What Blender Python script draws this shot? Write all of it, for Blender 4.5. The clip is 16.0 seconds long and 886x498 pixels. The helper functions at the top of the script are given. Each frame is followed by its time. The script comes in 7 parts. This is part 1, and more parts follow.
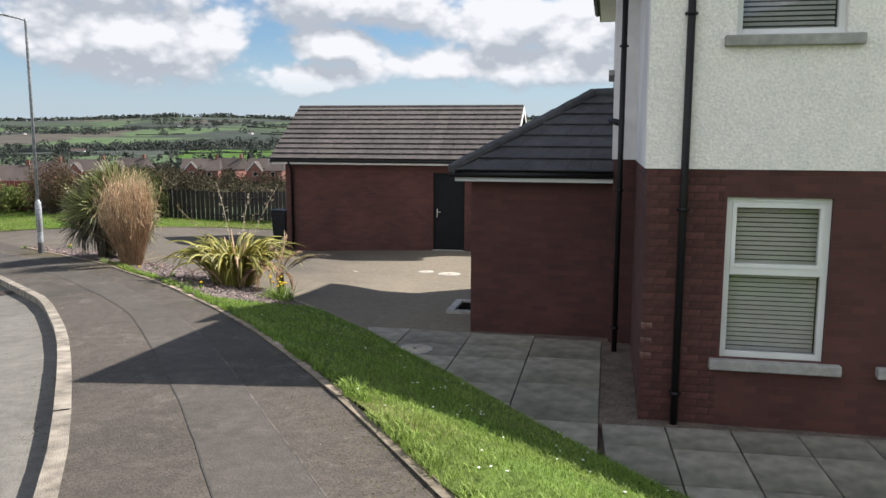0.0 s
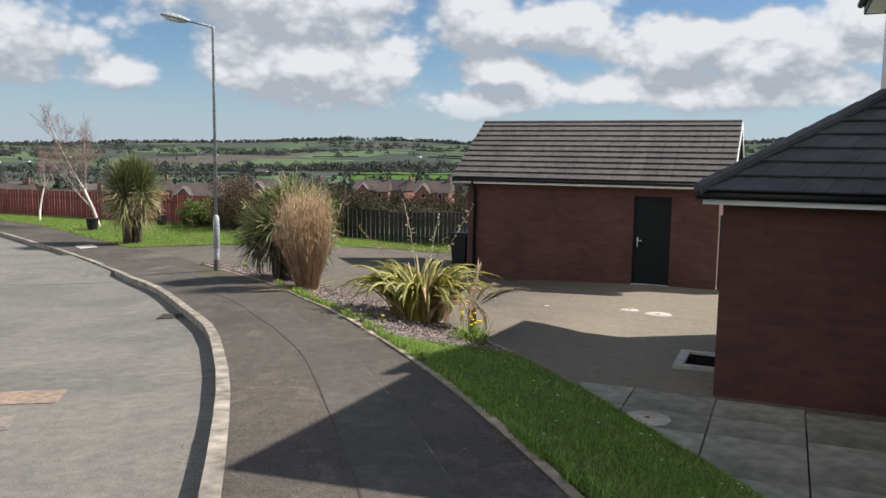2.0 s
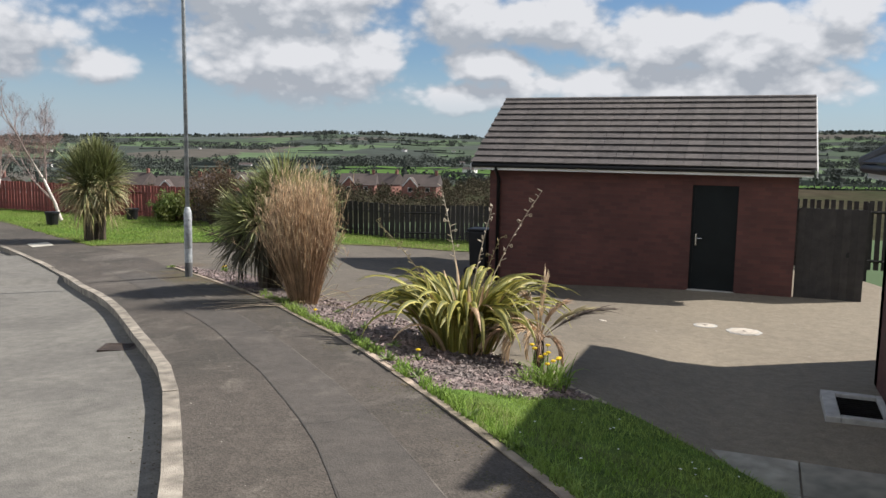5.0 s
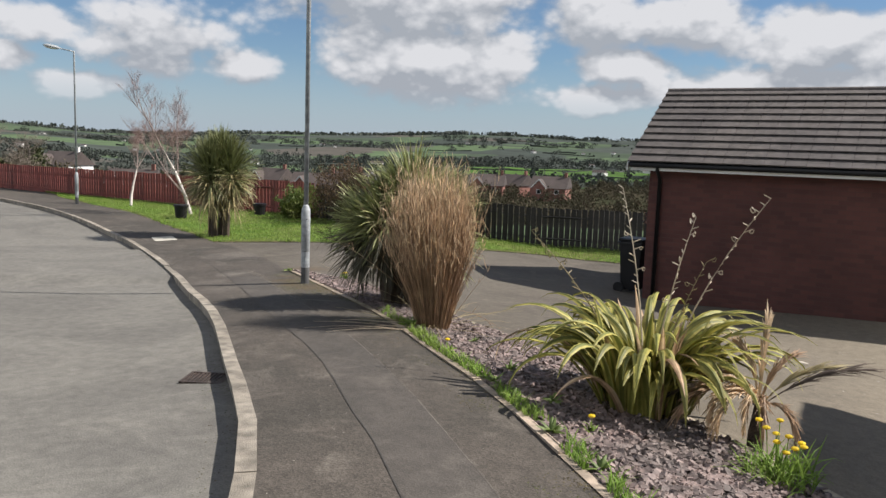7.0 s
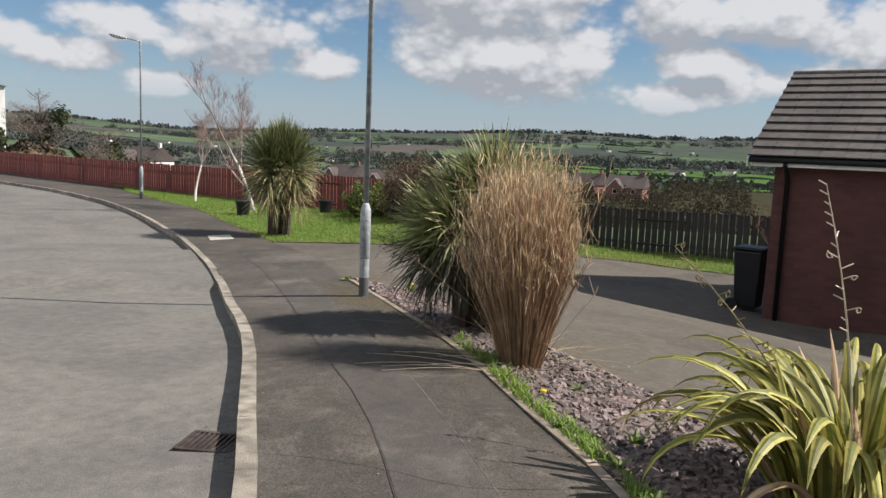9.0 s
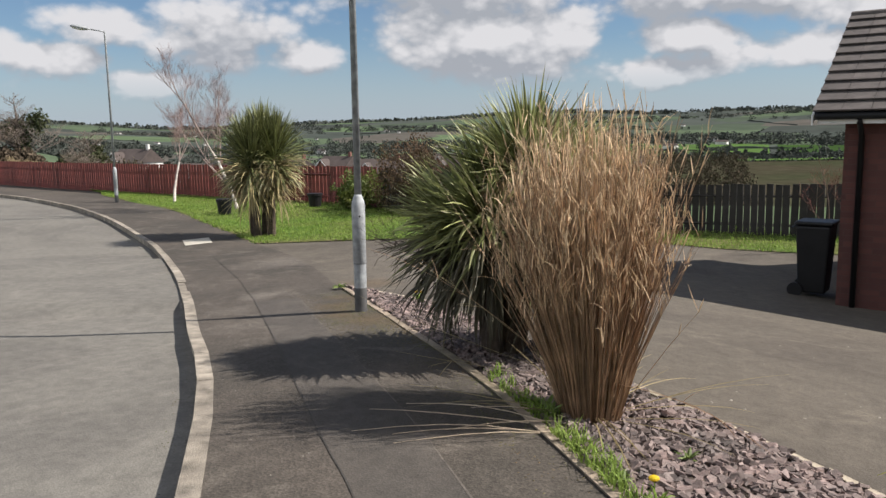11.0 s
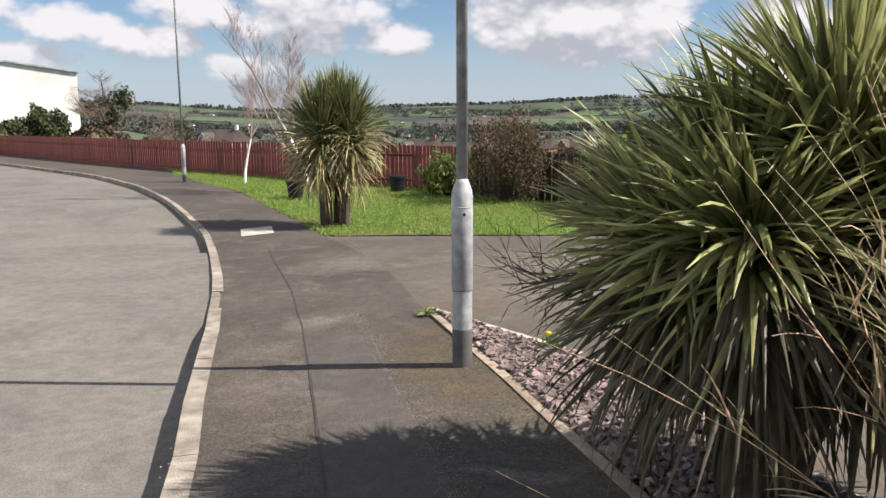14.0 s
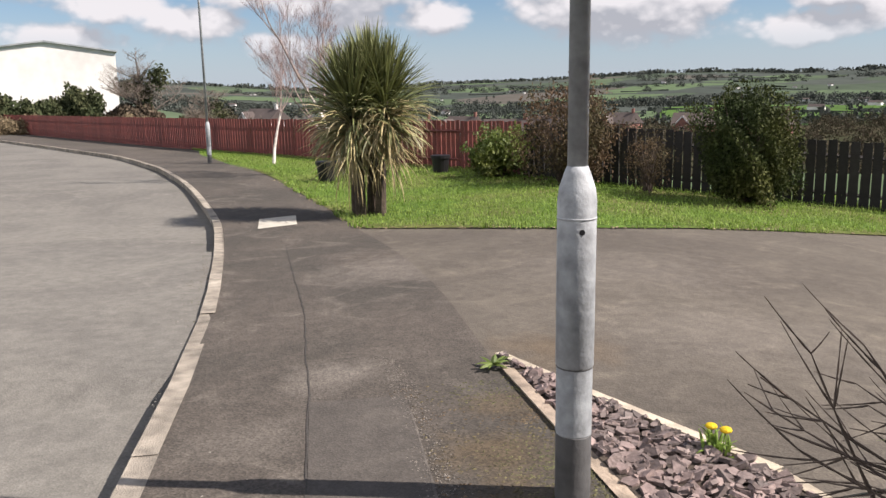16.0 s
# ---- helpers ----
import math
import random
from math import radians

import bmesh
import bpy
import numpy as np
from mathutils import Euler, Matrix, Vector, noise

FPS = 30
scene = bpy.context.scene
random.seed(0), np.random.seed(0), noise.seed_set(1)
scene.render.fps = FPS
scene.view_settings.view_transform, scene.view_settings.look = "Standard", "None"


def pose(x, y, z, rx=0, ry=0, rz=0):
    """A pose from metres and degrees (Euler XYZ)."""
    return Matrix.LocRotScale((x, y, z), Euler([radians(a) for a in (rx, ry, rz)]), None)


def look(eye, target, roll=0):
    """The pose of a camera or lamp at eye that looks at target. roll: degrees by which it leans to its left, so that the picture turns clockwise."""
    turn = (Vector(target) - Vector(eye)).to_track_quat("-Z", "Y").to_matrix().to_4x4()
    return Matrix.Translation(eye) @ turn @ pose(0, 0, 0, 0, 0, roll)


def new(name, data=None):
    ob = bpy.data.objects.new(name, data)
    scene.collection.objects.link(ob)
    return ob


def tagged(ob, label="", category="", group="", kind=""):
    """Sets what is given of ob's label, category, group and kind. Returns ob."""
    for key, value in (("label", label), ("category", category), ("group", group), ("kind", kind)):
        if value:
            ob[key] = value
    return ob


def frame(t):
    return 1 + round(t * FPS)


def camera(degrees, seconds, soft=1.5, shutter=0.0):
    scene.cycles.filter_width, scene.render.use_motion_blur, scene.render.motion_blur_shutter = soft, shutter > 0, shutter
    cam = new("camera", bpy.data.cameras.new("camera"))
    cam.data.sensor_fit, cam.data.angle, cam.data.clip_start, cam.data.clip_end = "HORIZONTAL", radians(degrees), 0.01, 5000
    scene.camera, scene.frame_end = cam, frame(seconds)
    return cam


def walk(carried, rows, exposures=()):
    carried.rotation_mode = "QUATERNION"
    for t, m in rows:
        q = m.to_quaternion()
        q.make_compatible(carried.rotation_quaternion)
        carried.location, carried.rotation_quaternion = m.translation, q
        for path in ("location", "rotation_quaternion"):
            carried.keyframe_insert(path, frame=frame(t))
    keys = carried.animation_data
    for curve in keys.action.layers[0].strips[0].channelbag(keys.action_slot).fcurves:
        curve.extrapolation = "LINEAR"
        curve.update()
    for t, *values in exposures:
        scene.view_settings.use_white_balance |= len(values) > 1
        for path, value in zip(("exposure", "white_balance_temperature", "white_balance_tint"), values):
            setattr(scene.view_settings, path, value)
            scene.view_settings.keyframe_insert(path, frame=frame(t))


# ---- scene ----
cam = camera(58.0, 16.0)
PATH = [
    (0, (-0.576, -0.602, 1.779), (-0.973, 1.338, 1.499), 0.2),
    (0.5, (-0.893, -0.146, 1.749), (-1.371, 1.782, 1.514), 0.2),
    (1, (-1.2, 0.313, 1.701), (-1.711, 2.236, 1.496), -0.0),
    (1.5, (-1.479, 0.761, 1.643), (-2.113, 2.643, 1.405), 0.5),
    (2, (-1.815, 1.231, 1.605), (-2.597, 3.058, 1.381), 0.9),
    (2.5, (-2.045, 1.602, 1.581), (-2.869, 3.415, 1.389), 0.7),
    (3, (-2.321, 2.004, 1.566), (-3.129, 3.826, 1.395), 1.5),
    (3.5, (-2.603, 2.362, 1.505), (-3.385, 4.193, 1.31), 1.9),
    (3.7, (-2.756, 2.584, 1.498), (-3.517, 4.423, 1.297), 2.2),
    (5.8, (-4.042, 4.402, 1.282), (-4.817, 6.23, 1.034), -0.2),
    (6, (-4.128, 4.57, 1.285), (-4.934, 6.385, 1.042), -0.1),
    (6.5, (-4.431, 5.039, 1.27), (-5.305, 6.821, 1.024), 1.9),
    (7, (-4.749, 5.428, 1.244), (-5.774, 7.128, 1.001), 2.0),
    (7.5, (-5.044, 5.83, 1.212), (-6.148, 7.48, 0.971), 2.3),
    (8, (-5.378, 6.214, 1.205), (-6.539, 7.825, 0.968), 2.4),
    (8.5, (-5.618, 6.597, 1.176), (-6.797, 8.193, 0.928), 2.6),
    (10.8, (-7.071, 8.332, 0.99), (-8.207, 9.952, 0.705), -0.1),
    (11, (-7.195, 8.474, 0.989), (-8.358, 10.075, 0.701), -0.8),
    (11.5, (-7.517, 8.821, 0.954), (-8.703, 10.405, 0.667), -1.9),
    (12, (-7.838, 9.194, 0.949), (-9.046, 10.761, 0.658), -0.3),
    (12.5, (-8.172, 9.536, 0.93), (-9.369, 11.118, 0.673), 0.9),
    (13, (-8.487, 9.871, 0.879), (-9.68, 11.457, 0.626), 0.6),
    (13.5, (-8.866, 10.217, 0.818), (-10.07, 11.786, 0.52), 0.3),
    (14, (-9.274, 10.598, 0.773), (-10.592, 12.066, 0.448), -0.3),
    (14.5, (-9.65, 10.985, 0.757), (-11.004, 12.422, 0.438), -0.4),
    (15, (-10.011, 11.369, 0.715), (-11.333, 12.826, 0.361), 0.3),
    (15.5, (-10.414, 11.694, 0.677), (-11.755, 13.126, 0.288), -0.5),
    (16, (-10.831, 12.052, 0.645), (-12.217, 13.445, 0.267), -0.9),
]
walk(cam, [(t, look(eye, target, roll)) for t, eye, target, roll in PATH], [(0.0, 1.06, 6400, 12), (1.0, 0.9, 6400, 12), (2.0, 0.84, 6400, 11), (3.0, 0.68, 6400, 11), (3.5, 0.76, 6400, 11), (6.0, 0.77, 6440, 12), (6.5, 0.74, 6450, 12), (8.0, 0.66, 6450, 12), (11.0, 0.7, 6550, 13), (12.5, 0.7, 6580, 15), (13.0, 0.74, 6590, 15), (13.5, 0.8, 6600, 16), (14.0, 0.99, 6620, 16), (15.0, 0.96, 6650, 17), (16.0, 0.93, 6650, 17)])

# ---- world, sun ----
CLOUD_SEED = 5.35
SUN_AZ, SUN_EL = (0.83, 0.555), 43.0


def sky_world():
    w = bpy.data.worlds.new("sky")
    scene.world = w
    w.use_nodes = True
    nt = w.node_tree
    nt.nodes.clear()
    N = nt.nodes.new
    L = nt.links.new
    out, bg = N("ShaderNodeOutputWorld"), N("ShaderNodeBackground")
    sky = N("ShaderNodeTexSky")
    sky.sky_type = "NISHITA"
    sky.sun_disc = False
    sky.sun_elevation = radians(SUN_EL)
    sky.sun_rotation = math.atan2(SUN_AZ[0], SUN_AZ[1])
    sky.air_density, sky.dust_density, sky.ozone_density = 1.0, 0.1, 4.0
    tc = N("ShaderNodeTexCoord")
    sep = N("ShaderNodeSeparateXYZ")
    L(tc.outputs["Generated"], sep.inputs[0])

    def m(op, a, b=None, c=None):
        n = N("ShaderNodeMath")
        n.operation = op
        for i, v in enumerate((a, b, c)):
            if v is None:
                continue
            if isinstance(v, (int, float)):
                n.inputs[i].default_value = v
            else:
                L(v, n.inputs[i])
        return n.outputs[0]
    # cumulus: broad heaps, each a direction and a half size in degrees, with billowed edges
    heaps = ((-51, 7, 5.3, 3.2), (-45.3, 5.3, 3.2, 1.5), (-33.6, 6.1, 7.7, 2.8), (-35.8, 10.8, 8.9, 2.6), (-21.3, 9.4, 3.4, 2.4), (-15.2, 9.2, 4.5, 2.0), (-19, 6.2, 3.4, 1.3),
             (-7, 7.6, 5.3, 2.0), (-1, 7.2, 6.1, 2.6), (-5.6, 4.8, 13.4, 1.4), (-5.1, 12, 4.5, 1.2), (3.8, 9.4, 2.4, 1.4), (-20.4, 3.9, 4.5, 1.1),
             (-66, 5.9, 3.2, 1.2), (-69, 3.8, 3.4, 1.1), (-61.7, 5, 3.2, 1.2), (-58.2, 7.2, 4.2, 1.3), (-55, 3.6, 3.6, 0.9), (-75, 8, 6, 2), (12, 8, 6, 2.5), (-20, 14.5, 8, 1.6))
    az = m("ARCTAN2", sep.outputs[0], sep.outputs[1])
    el = m("ARCSINE", sep.outputs[2])

    def heap_field(lift):
        comb = N("ShaderNodeCombineXYZ")
        L(az, comb.inputs[0])
        L(m("ADD", el, lift), comb.inputs[1])
        best = None
        for a0, e0, w0, h0 in heaps:
            n = N("ShaderNodeVectorMath")
            n.operation = "MULTIPLY_ADD"
            sx, sy = 1 / radians(w0), 1 / radians(h0)
            n.inputs[1].default_value = (sx, sy, 0)
            n.inputs[2].default_value = (-radians(a0) * sx, -radians(e0) * sy, 0)
            L(comb.outputs[0], n.inputs[0])
            ln = N("ShaderNodeVectorMath")
            ln.operation = "LENGTH"
            L(n.outputs[0], ln.inputs[0])
            d = m("SUBTRACT", 1.0, ln.outputs["Value"])
            best = d if best is None else m("SMOOTH_MAX", best, d, 0.3)
        return best

    def vec(lift):
        comb = N("ShaderNodeCombineXYZ")
        L(sep.outputs[0], comb.inputs[0])
        L(sep.outputs[1], comb.inputs[1])
        L(m("MULTIPLY_ADD", sep.outputs[2], 1.5, lift), comb.inputs[2])
        return comb.outputs[0]

    def nz(v, sc, det, rough=0.5, dist=0.0):
        a = N("ShaderNodeTexNoise")
        a.inputs["Scale"].default_value, a.inputs["Detail"].default_value = sc, det
        a.inputs["Roughness"].default_value, a.inputs["Distortion"].default_value = rough, dist
        L(v, a.inputs["Vector"])
        return a.outputs[0]

    def puff(v, sc):
        a = N("ShaderNodeTexVoronoi")
        a.feature = "SMOOTH_F1"
        a.inputs["Scale"].default_value, a.inputs["Smoothness"].default_value = sc, 0.4
        L(v, a.inputs["Vector"])
        return m("SUBTRACT", 0.42, a.outputs["Distance"])

    def span(v, a, b, c, d):
        n = N("ShaderNodeMapRange")
        for i, q in enumerate((a, b, c, d)):
            n.inputs[i + 1].default_value = q
        L(v, n.inputs[0])
        return n.outputs[0]

    def clouds(lift, heap):
        v = vec(CLOUD_SEED + lift * 1.5)
        b = m("ADD", m("MULTIPLY", puff(v, 15.0), 0.55), m("MULTIPLY", puff(v, 36.0), 0.26))
        b = m("ADD", b, m("MULTIPLY", puff(v, 85.0), 0.13))
        b = m("ADD", b, m("MULTIPLY", m("SUBTRACT", nz(v, 70.0, 6.0, 0.62), 0.5), 0.26))
        billow.append(b)
        d = m("ADD", m("MULTIPLY", m("MAXIMUM", heap, -0.67), 0.72), b)
        # loose scattered cloud over the rest of the sky
        rest = m("ADD", span(sep.outputs[2], 0.24, 0.42, 0.0, 0.2), span(sep.outputs[1], 0.35, 0.0, 0.0, 0.55))
        return m("ADD", d, m("ADD", m("MULTIPLY", m("SUBTRACT", nz(v, 4.0, 3.0), 0.47), 1.1), m("MINIMUM", rest, 0.62)))
    billow = []
    h0, h1 = heap_field(0.0), heap_field(0.03)
    c0, up = clouds(0.0, h0), clouds(0.018, h1)
    ramp = N("ShaderNodeMapRange")
    ramp.inputs[1].default_value, ramp.inputs[2].default_value = -0.2, 0.2
    ramp.interpolation_type = "SMOOTHSTEP"
    L(c0, ramp.inputs[0])
    # sunlit where the cloud thins upwards, grey where more cloud lies above
    lit = m("ADD", m("MULTIPLY_ADD", m("SUBTRACT", c0, up), 1.5, 0.66), m("MULTIPLY", billow[0], 1.9))
    thick = m("MULTIPLY", m("MINIMUM", m("MAXIMUM", h1, 0.0), 1.0), 0.34)
    shade = N("ShaderNodeClamp")
    L(m("SUBTRACT", lit, thick), shade.inputs[0])
    ccol = N("ShaderNodeMix")
    ccol.data_type = "RGBA"
    ccol.inputs[6].default_value = (4.7, 5.1, 5.6, 1)
    ccol.inputs[7].default_value = (8.75, 8.9, 9.1, 1)
    L(shade.outputs[0], ccol.inputs[0])
    # unseen clouds behind the camera, brightened up to twofold as fill for the house front
    rearward = m("MULTIPLY_ADD", sep.outputs[0], -0.4, m("MULTIPLY", sep.outputs[1], -0.92))
    front = N("ShaderNodeMapRange")
    front.inputs[1].default_value, front.inputs[2].default_value = 0.2, 0.9
    front.inputs[3].default_value, front.inputs[4].default_value = 1.0, 2.0
    L(rearward, front.inputs[0])
    glow = N("ShaderNodeVectorMath")
    glow.operation = "SCALE"
    L(ccol.outputs[2], glow.inputs[0])
    L(front.outputs[0], glow.inputs["Scale"])
    # clouds thin into haze at the horizon
    fade = N("ShaderNodeMapRange")
    fade.inputs[1].default_value, fade.inputs[2].default_value = 0.015, 0.075
    L(sep.outputs[2], fade.inputs[0])
    haze = N("ShaderNodeMix")
    haze.data_type = "RGBA"
    hz = N("ShaderNodeMapRange")
    hz.inputs[1].default_value, hz.inputs[2].default_value = 0.0, 0.11
    hz.inputs[3].default_value, hz.inputs[4].default_value = 0.85, 0.0
    L(sep.outputs[2], hz.inputs[0])
    L(hz.outputs[0], haze.inputs[0])
    haze.inputs[7].default_value = (4.6, 5.6, 6.9, 1)
    deep = N("ShaderNodeMix")
    deep.data_type, deep.blend_type = "RGBA", "MULTIPLY"
    deep.inputs[0].default_value = 1.0
    deep.inputs[7].default_value = (0.93, 1.0, 1.05, 1)
    L(sky.outputs[0], deep.inputs[6])
    L(deep.outputs[2], haze.inputs[6])
    mix = N("ShaderNodeMix")
    mix.data_type = "RGBA"
    L(m("MULTIPLY", ramp.outputs[0], fade.outputs[0]), mix.inputs[0])
    L(haze.outputs[2], mix.inputs[6])
    L(glow.outputs[0], mix.inputs[7])
    L(mix.outputs[2], bg.inputs[0])
    bg.inputs[1].default_value = 0.051
    L(bg.outputs[0], out.inputs[0])


sky_world()
sun_data = bpy.data.lights.new("sun", "SUN")
sun_data.energy, sun_data.angle, sun_data.color = 5.0, radians(0.5), (1.0, 0.95, 0.87)
sun = new("sun", sun_data)
_e = math.tan(radians(SUN_EL))
sun.matrix_world = look((0, 0, 0), (-SUN_AZ[0], -SUN_AZ[1], -_e * math.hypot(*SUN_AZ)))


# ---- materials ----
def material(name, base, rough=0.8, metal=0.0, var=0.25, scale=6.0, bump=0.2, bump_scale=60.0, second=None, island=0.0, obj=0.0, spec=0.5):
    """Two scales of variation in tone, fine relief; base may shift to a second colour in patches."""
    mt = bpy.data.materials.new(name)
    mt.use_nodes = True
    nt = mt.node_tree
    N, L = nt.nodes.new, nt.links.new
    b = nt.nodes["Principled BSDF"]
    b.inputs["Roughness"].default_value, b.inputs["Metallic"].default_value = rough, metal
    b.inputs["Specular IOR Level"].default_value = spec
    tc = N("ShaderNodeTexCoord")
    n1 = N("ShaderNodeTexNoise")
    n1.inputs["Scale"].default_value, n1.inputs["Detail"].default_value = scale, 6
    n2 = N("ShaderNodeTexNoise")
    n2.inputs["Scale"].default_value, n2.inputs["Detail"].default_value = scale * 0.09, 3
    n3 = N("ShaderNodeTexNoise")
    n3.inputs["Scale"].default_value, n3.inputs["Detail"].default_value = bump_scale, 4
    for n in (n1, n2, n3):
        L(tc.outputs["Object"], n.inputs["Vector"])
    mx = N("ShaderNodeMix")
    mx.data_type = "RGBA"
    s2 = second or tuple(c * 0.72 for c in base)
    mx.inputs[6].default_value, mx.inputs[7].default_value = (*base, 1), (*s2, 1)
    r = N("ShaderNodeMapRange")
    r.inputs[1].default_value, r.inputs[2].default_value = 0.38, 0.62
    L(n2.outputs[0], r.inputs[0])
    L(r.outputs[0], mx.inputs[0])
    hsv = N("ShaderNodeHueSaturation")
    L(mx.outputs[2], hsv.inputs["Color"])
    v = N("ShaderNodeMapRange")
    v.inputs[1].default_value, v.inputs[2].default_value = 0.3, 0.7
    v.inputs[3].default_value, v.inputs[4].default_value = 1 - var, 1 + var
    L(n1.outputs[0], v.inputs[0])
    val = v.outputs[0]
    if island or obj:
        src = N("ShaderNodeNewGeometry").outputs["Random Per Island"] if island else N("ShaderNodeObjectInfo").outputs["Random"]
        k = island or obj
        v2 = N("ShaderNodeMapRange")
        v2.inputs[3].default_value, v2.inputs[4].default_value = 1 - k, 1 + k
        L(src, v2.inputs[0])
        mu = N("ShaderNodeMath")
        mu.operation = "MULTIPLY"
        L(val, mu.inputs[0]), L(v2.outputs[0], mu.inputs[1])
        val = mu.outputs[0]
    L(val, hsv.inputs["Value"])
    L(hsv.outputs[0], b.inputs["Base Color"])
    if bump:
        bp = N("ShaderNodeBump")
        bp.inputs["Strength"].default_value, bp.inputs["Distance"].default_value = bump, 0.02
        L(n3.outputs[0], bp.inputs["Height"])
        L(bp.outputs[0], b.inputs["Normal"])
    return mt


def brick_material(name, c1, c2, mortar):
    mt = material(name, c1, 0.85, bump=0)
    nt = mt.node_tree
    N, L = nt.nodes.new, nt.links.new
    b = nt.nodes["Principled BSDF"]
    tc = N("ShaderNodeTexCoord")
    geo = N("ShaderNodeNewGeometry")
    sep, nse = N("ShaderNodeSeparateXYZ"), N("ShaderNodeSeparateXYZ")
    L(tc.outputs["Object"], sep.inputs[0])
    L(geo.outputs["True Normal"], nse.inputs[0])
    ab = N("ShaderNodeMath")
    ab.operation = "ABSOLUTE"
    L(nse.outputs[0], ab.inputs[0])
    gt = N("ShaderNodeMath")
    gt.operation = "GREATER_THAN"
    gt.inputs[1].default_value = 0.7
    L(ab.outputs[0], gt.inputs[0])
    pick = N("ShaderNodeMix")
    L(gt.outputs[0], pick.inputs[0])
    L(sep.outputs[0], pick.inputs[2])
    L(sep.outputs[1], pick.inputs[3])
    comb = N("ShaderNodeCombineXYZ")
    L(pick.outputs[0], comb.inputs[0])
    L(sep.outputs[2], comb.inputs[1])
    br = N("ShaderNodeTexBrick")
    br.inputs["Scale"].default_value = 1.0
    br.inputs["Brick Width"].default_value, br.inputs["Row Height"].default_value = 0.225, 0.075
    br.inputs["Mortar Size"].default_value = 0.0055
    br.inputs["Mortar Smooth"].default_value = 0.3
    br.inputs["Color1"].default_value, br.inputs["Color2"].default_value, br.inputs["Mortar"].default_value = (*c1, 1), (*c2, 1), (*mortar, 1)
    L(comb.outputs[0], br.inputs["Vector"])
    hs = N("ShaderNodeHueSaturation")
    L(br.outputs["Color"], hs.inputs["Color"])
    nz = N("ShaderNodeTexNoise")
    nz.inputs["Scale"].default_value, nz.inputs["Detail"].default_value = 1.4, 5
    L(tc.outputs["Object"], nz.inputs["Vector"])
    mr = N("ShaderNodeMapRange")
    mr.inputs[3].default_value, mr.inputs[4].default_value = 0.6, 1.4
    L(nz.outputs[0], mr.inputs[0])
    L(mr.outputs[0], hs.inputs["Value"])
    L(hs.outputs[0], b.inputs["Base Color"])
    nf = N("ShaderNodeTexNoise")
    nf.inputs["Scale"].default_value = 90
    L(tc.outputs["Object"], nf.inputs["Vector"])
    ad = N("ShaderNodeMath")
    ad.operation = "MULTIPLY_ADD"
    ad.inputs[1].default_value = -1.0
    L(br.outputs["Fac"], ad.inputs[0]), L(nf.outputs[0], ad.inputs[2])
    bp = N("ShaderNodeBump")
    bp.inputs["Strength"].default_value, bp.inputs["Distance"].default_value = 0.5, 0.008
    L(ad.outputs[0], bp.inputs["Height"])
    L(bp.outputs[0], b.inputs["Normal"])
    return mt


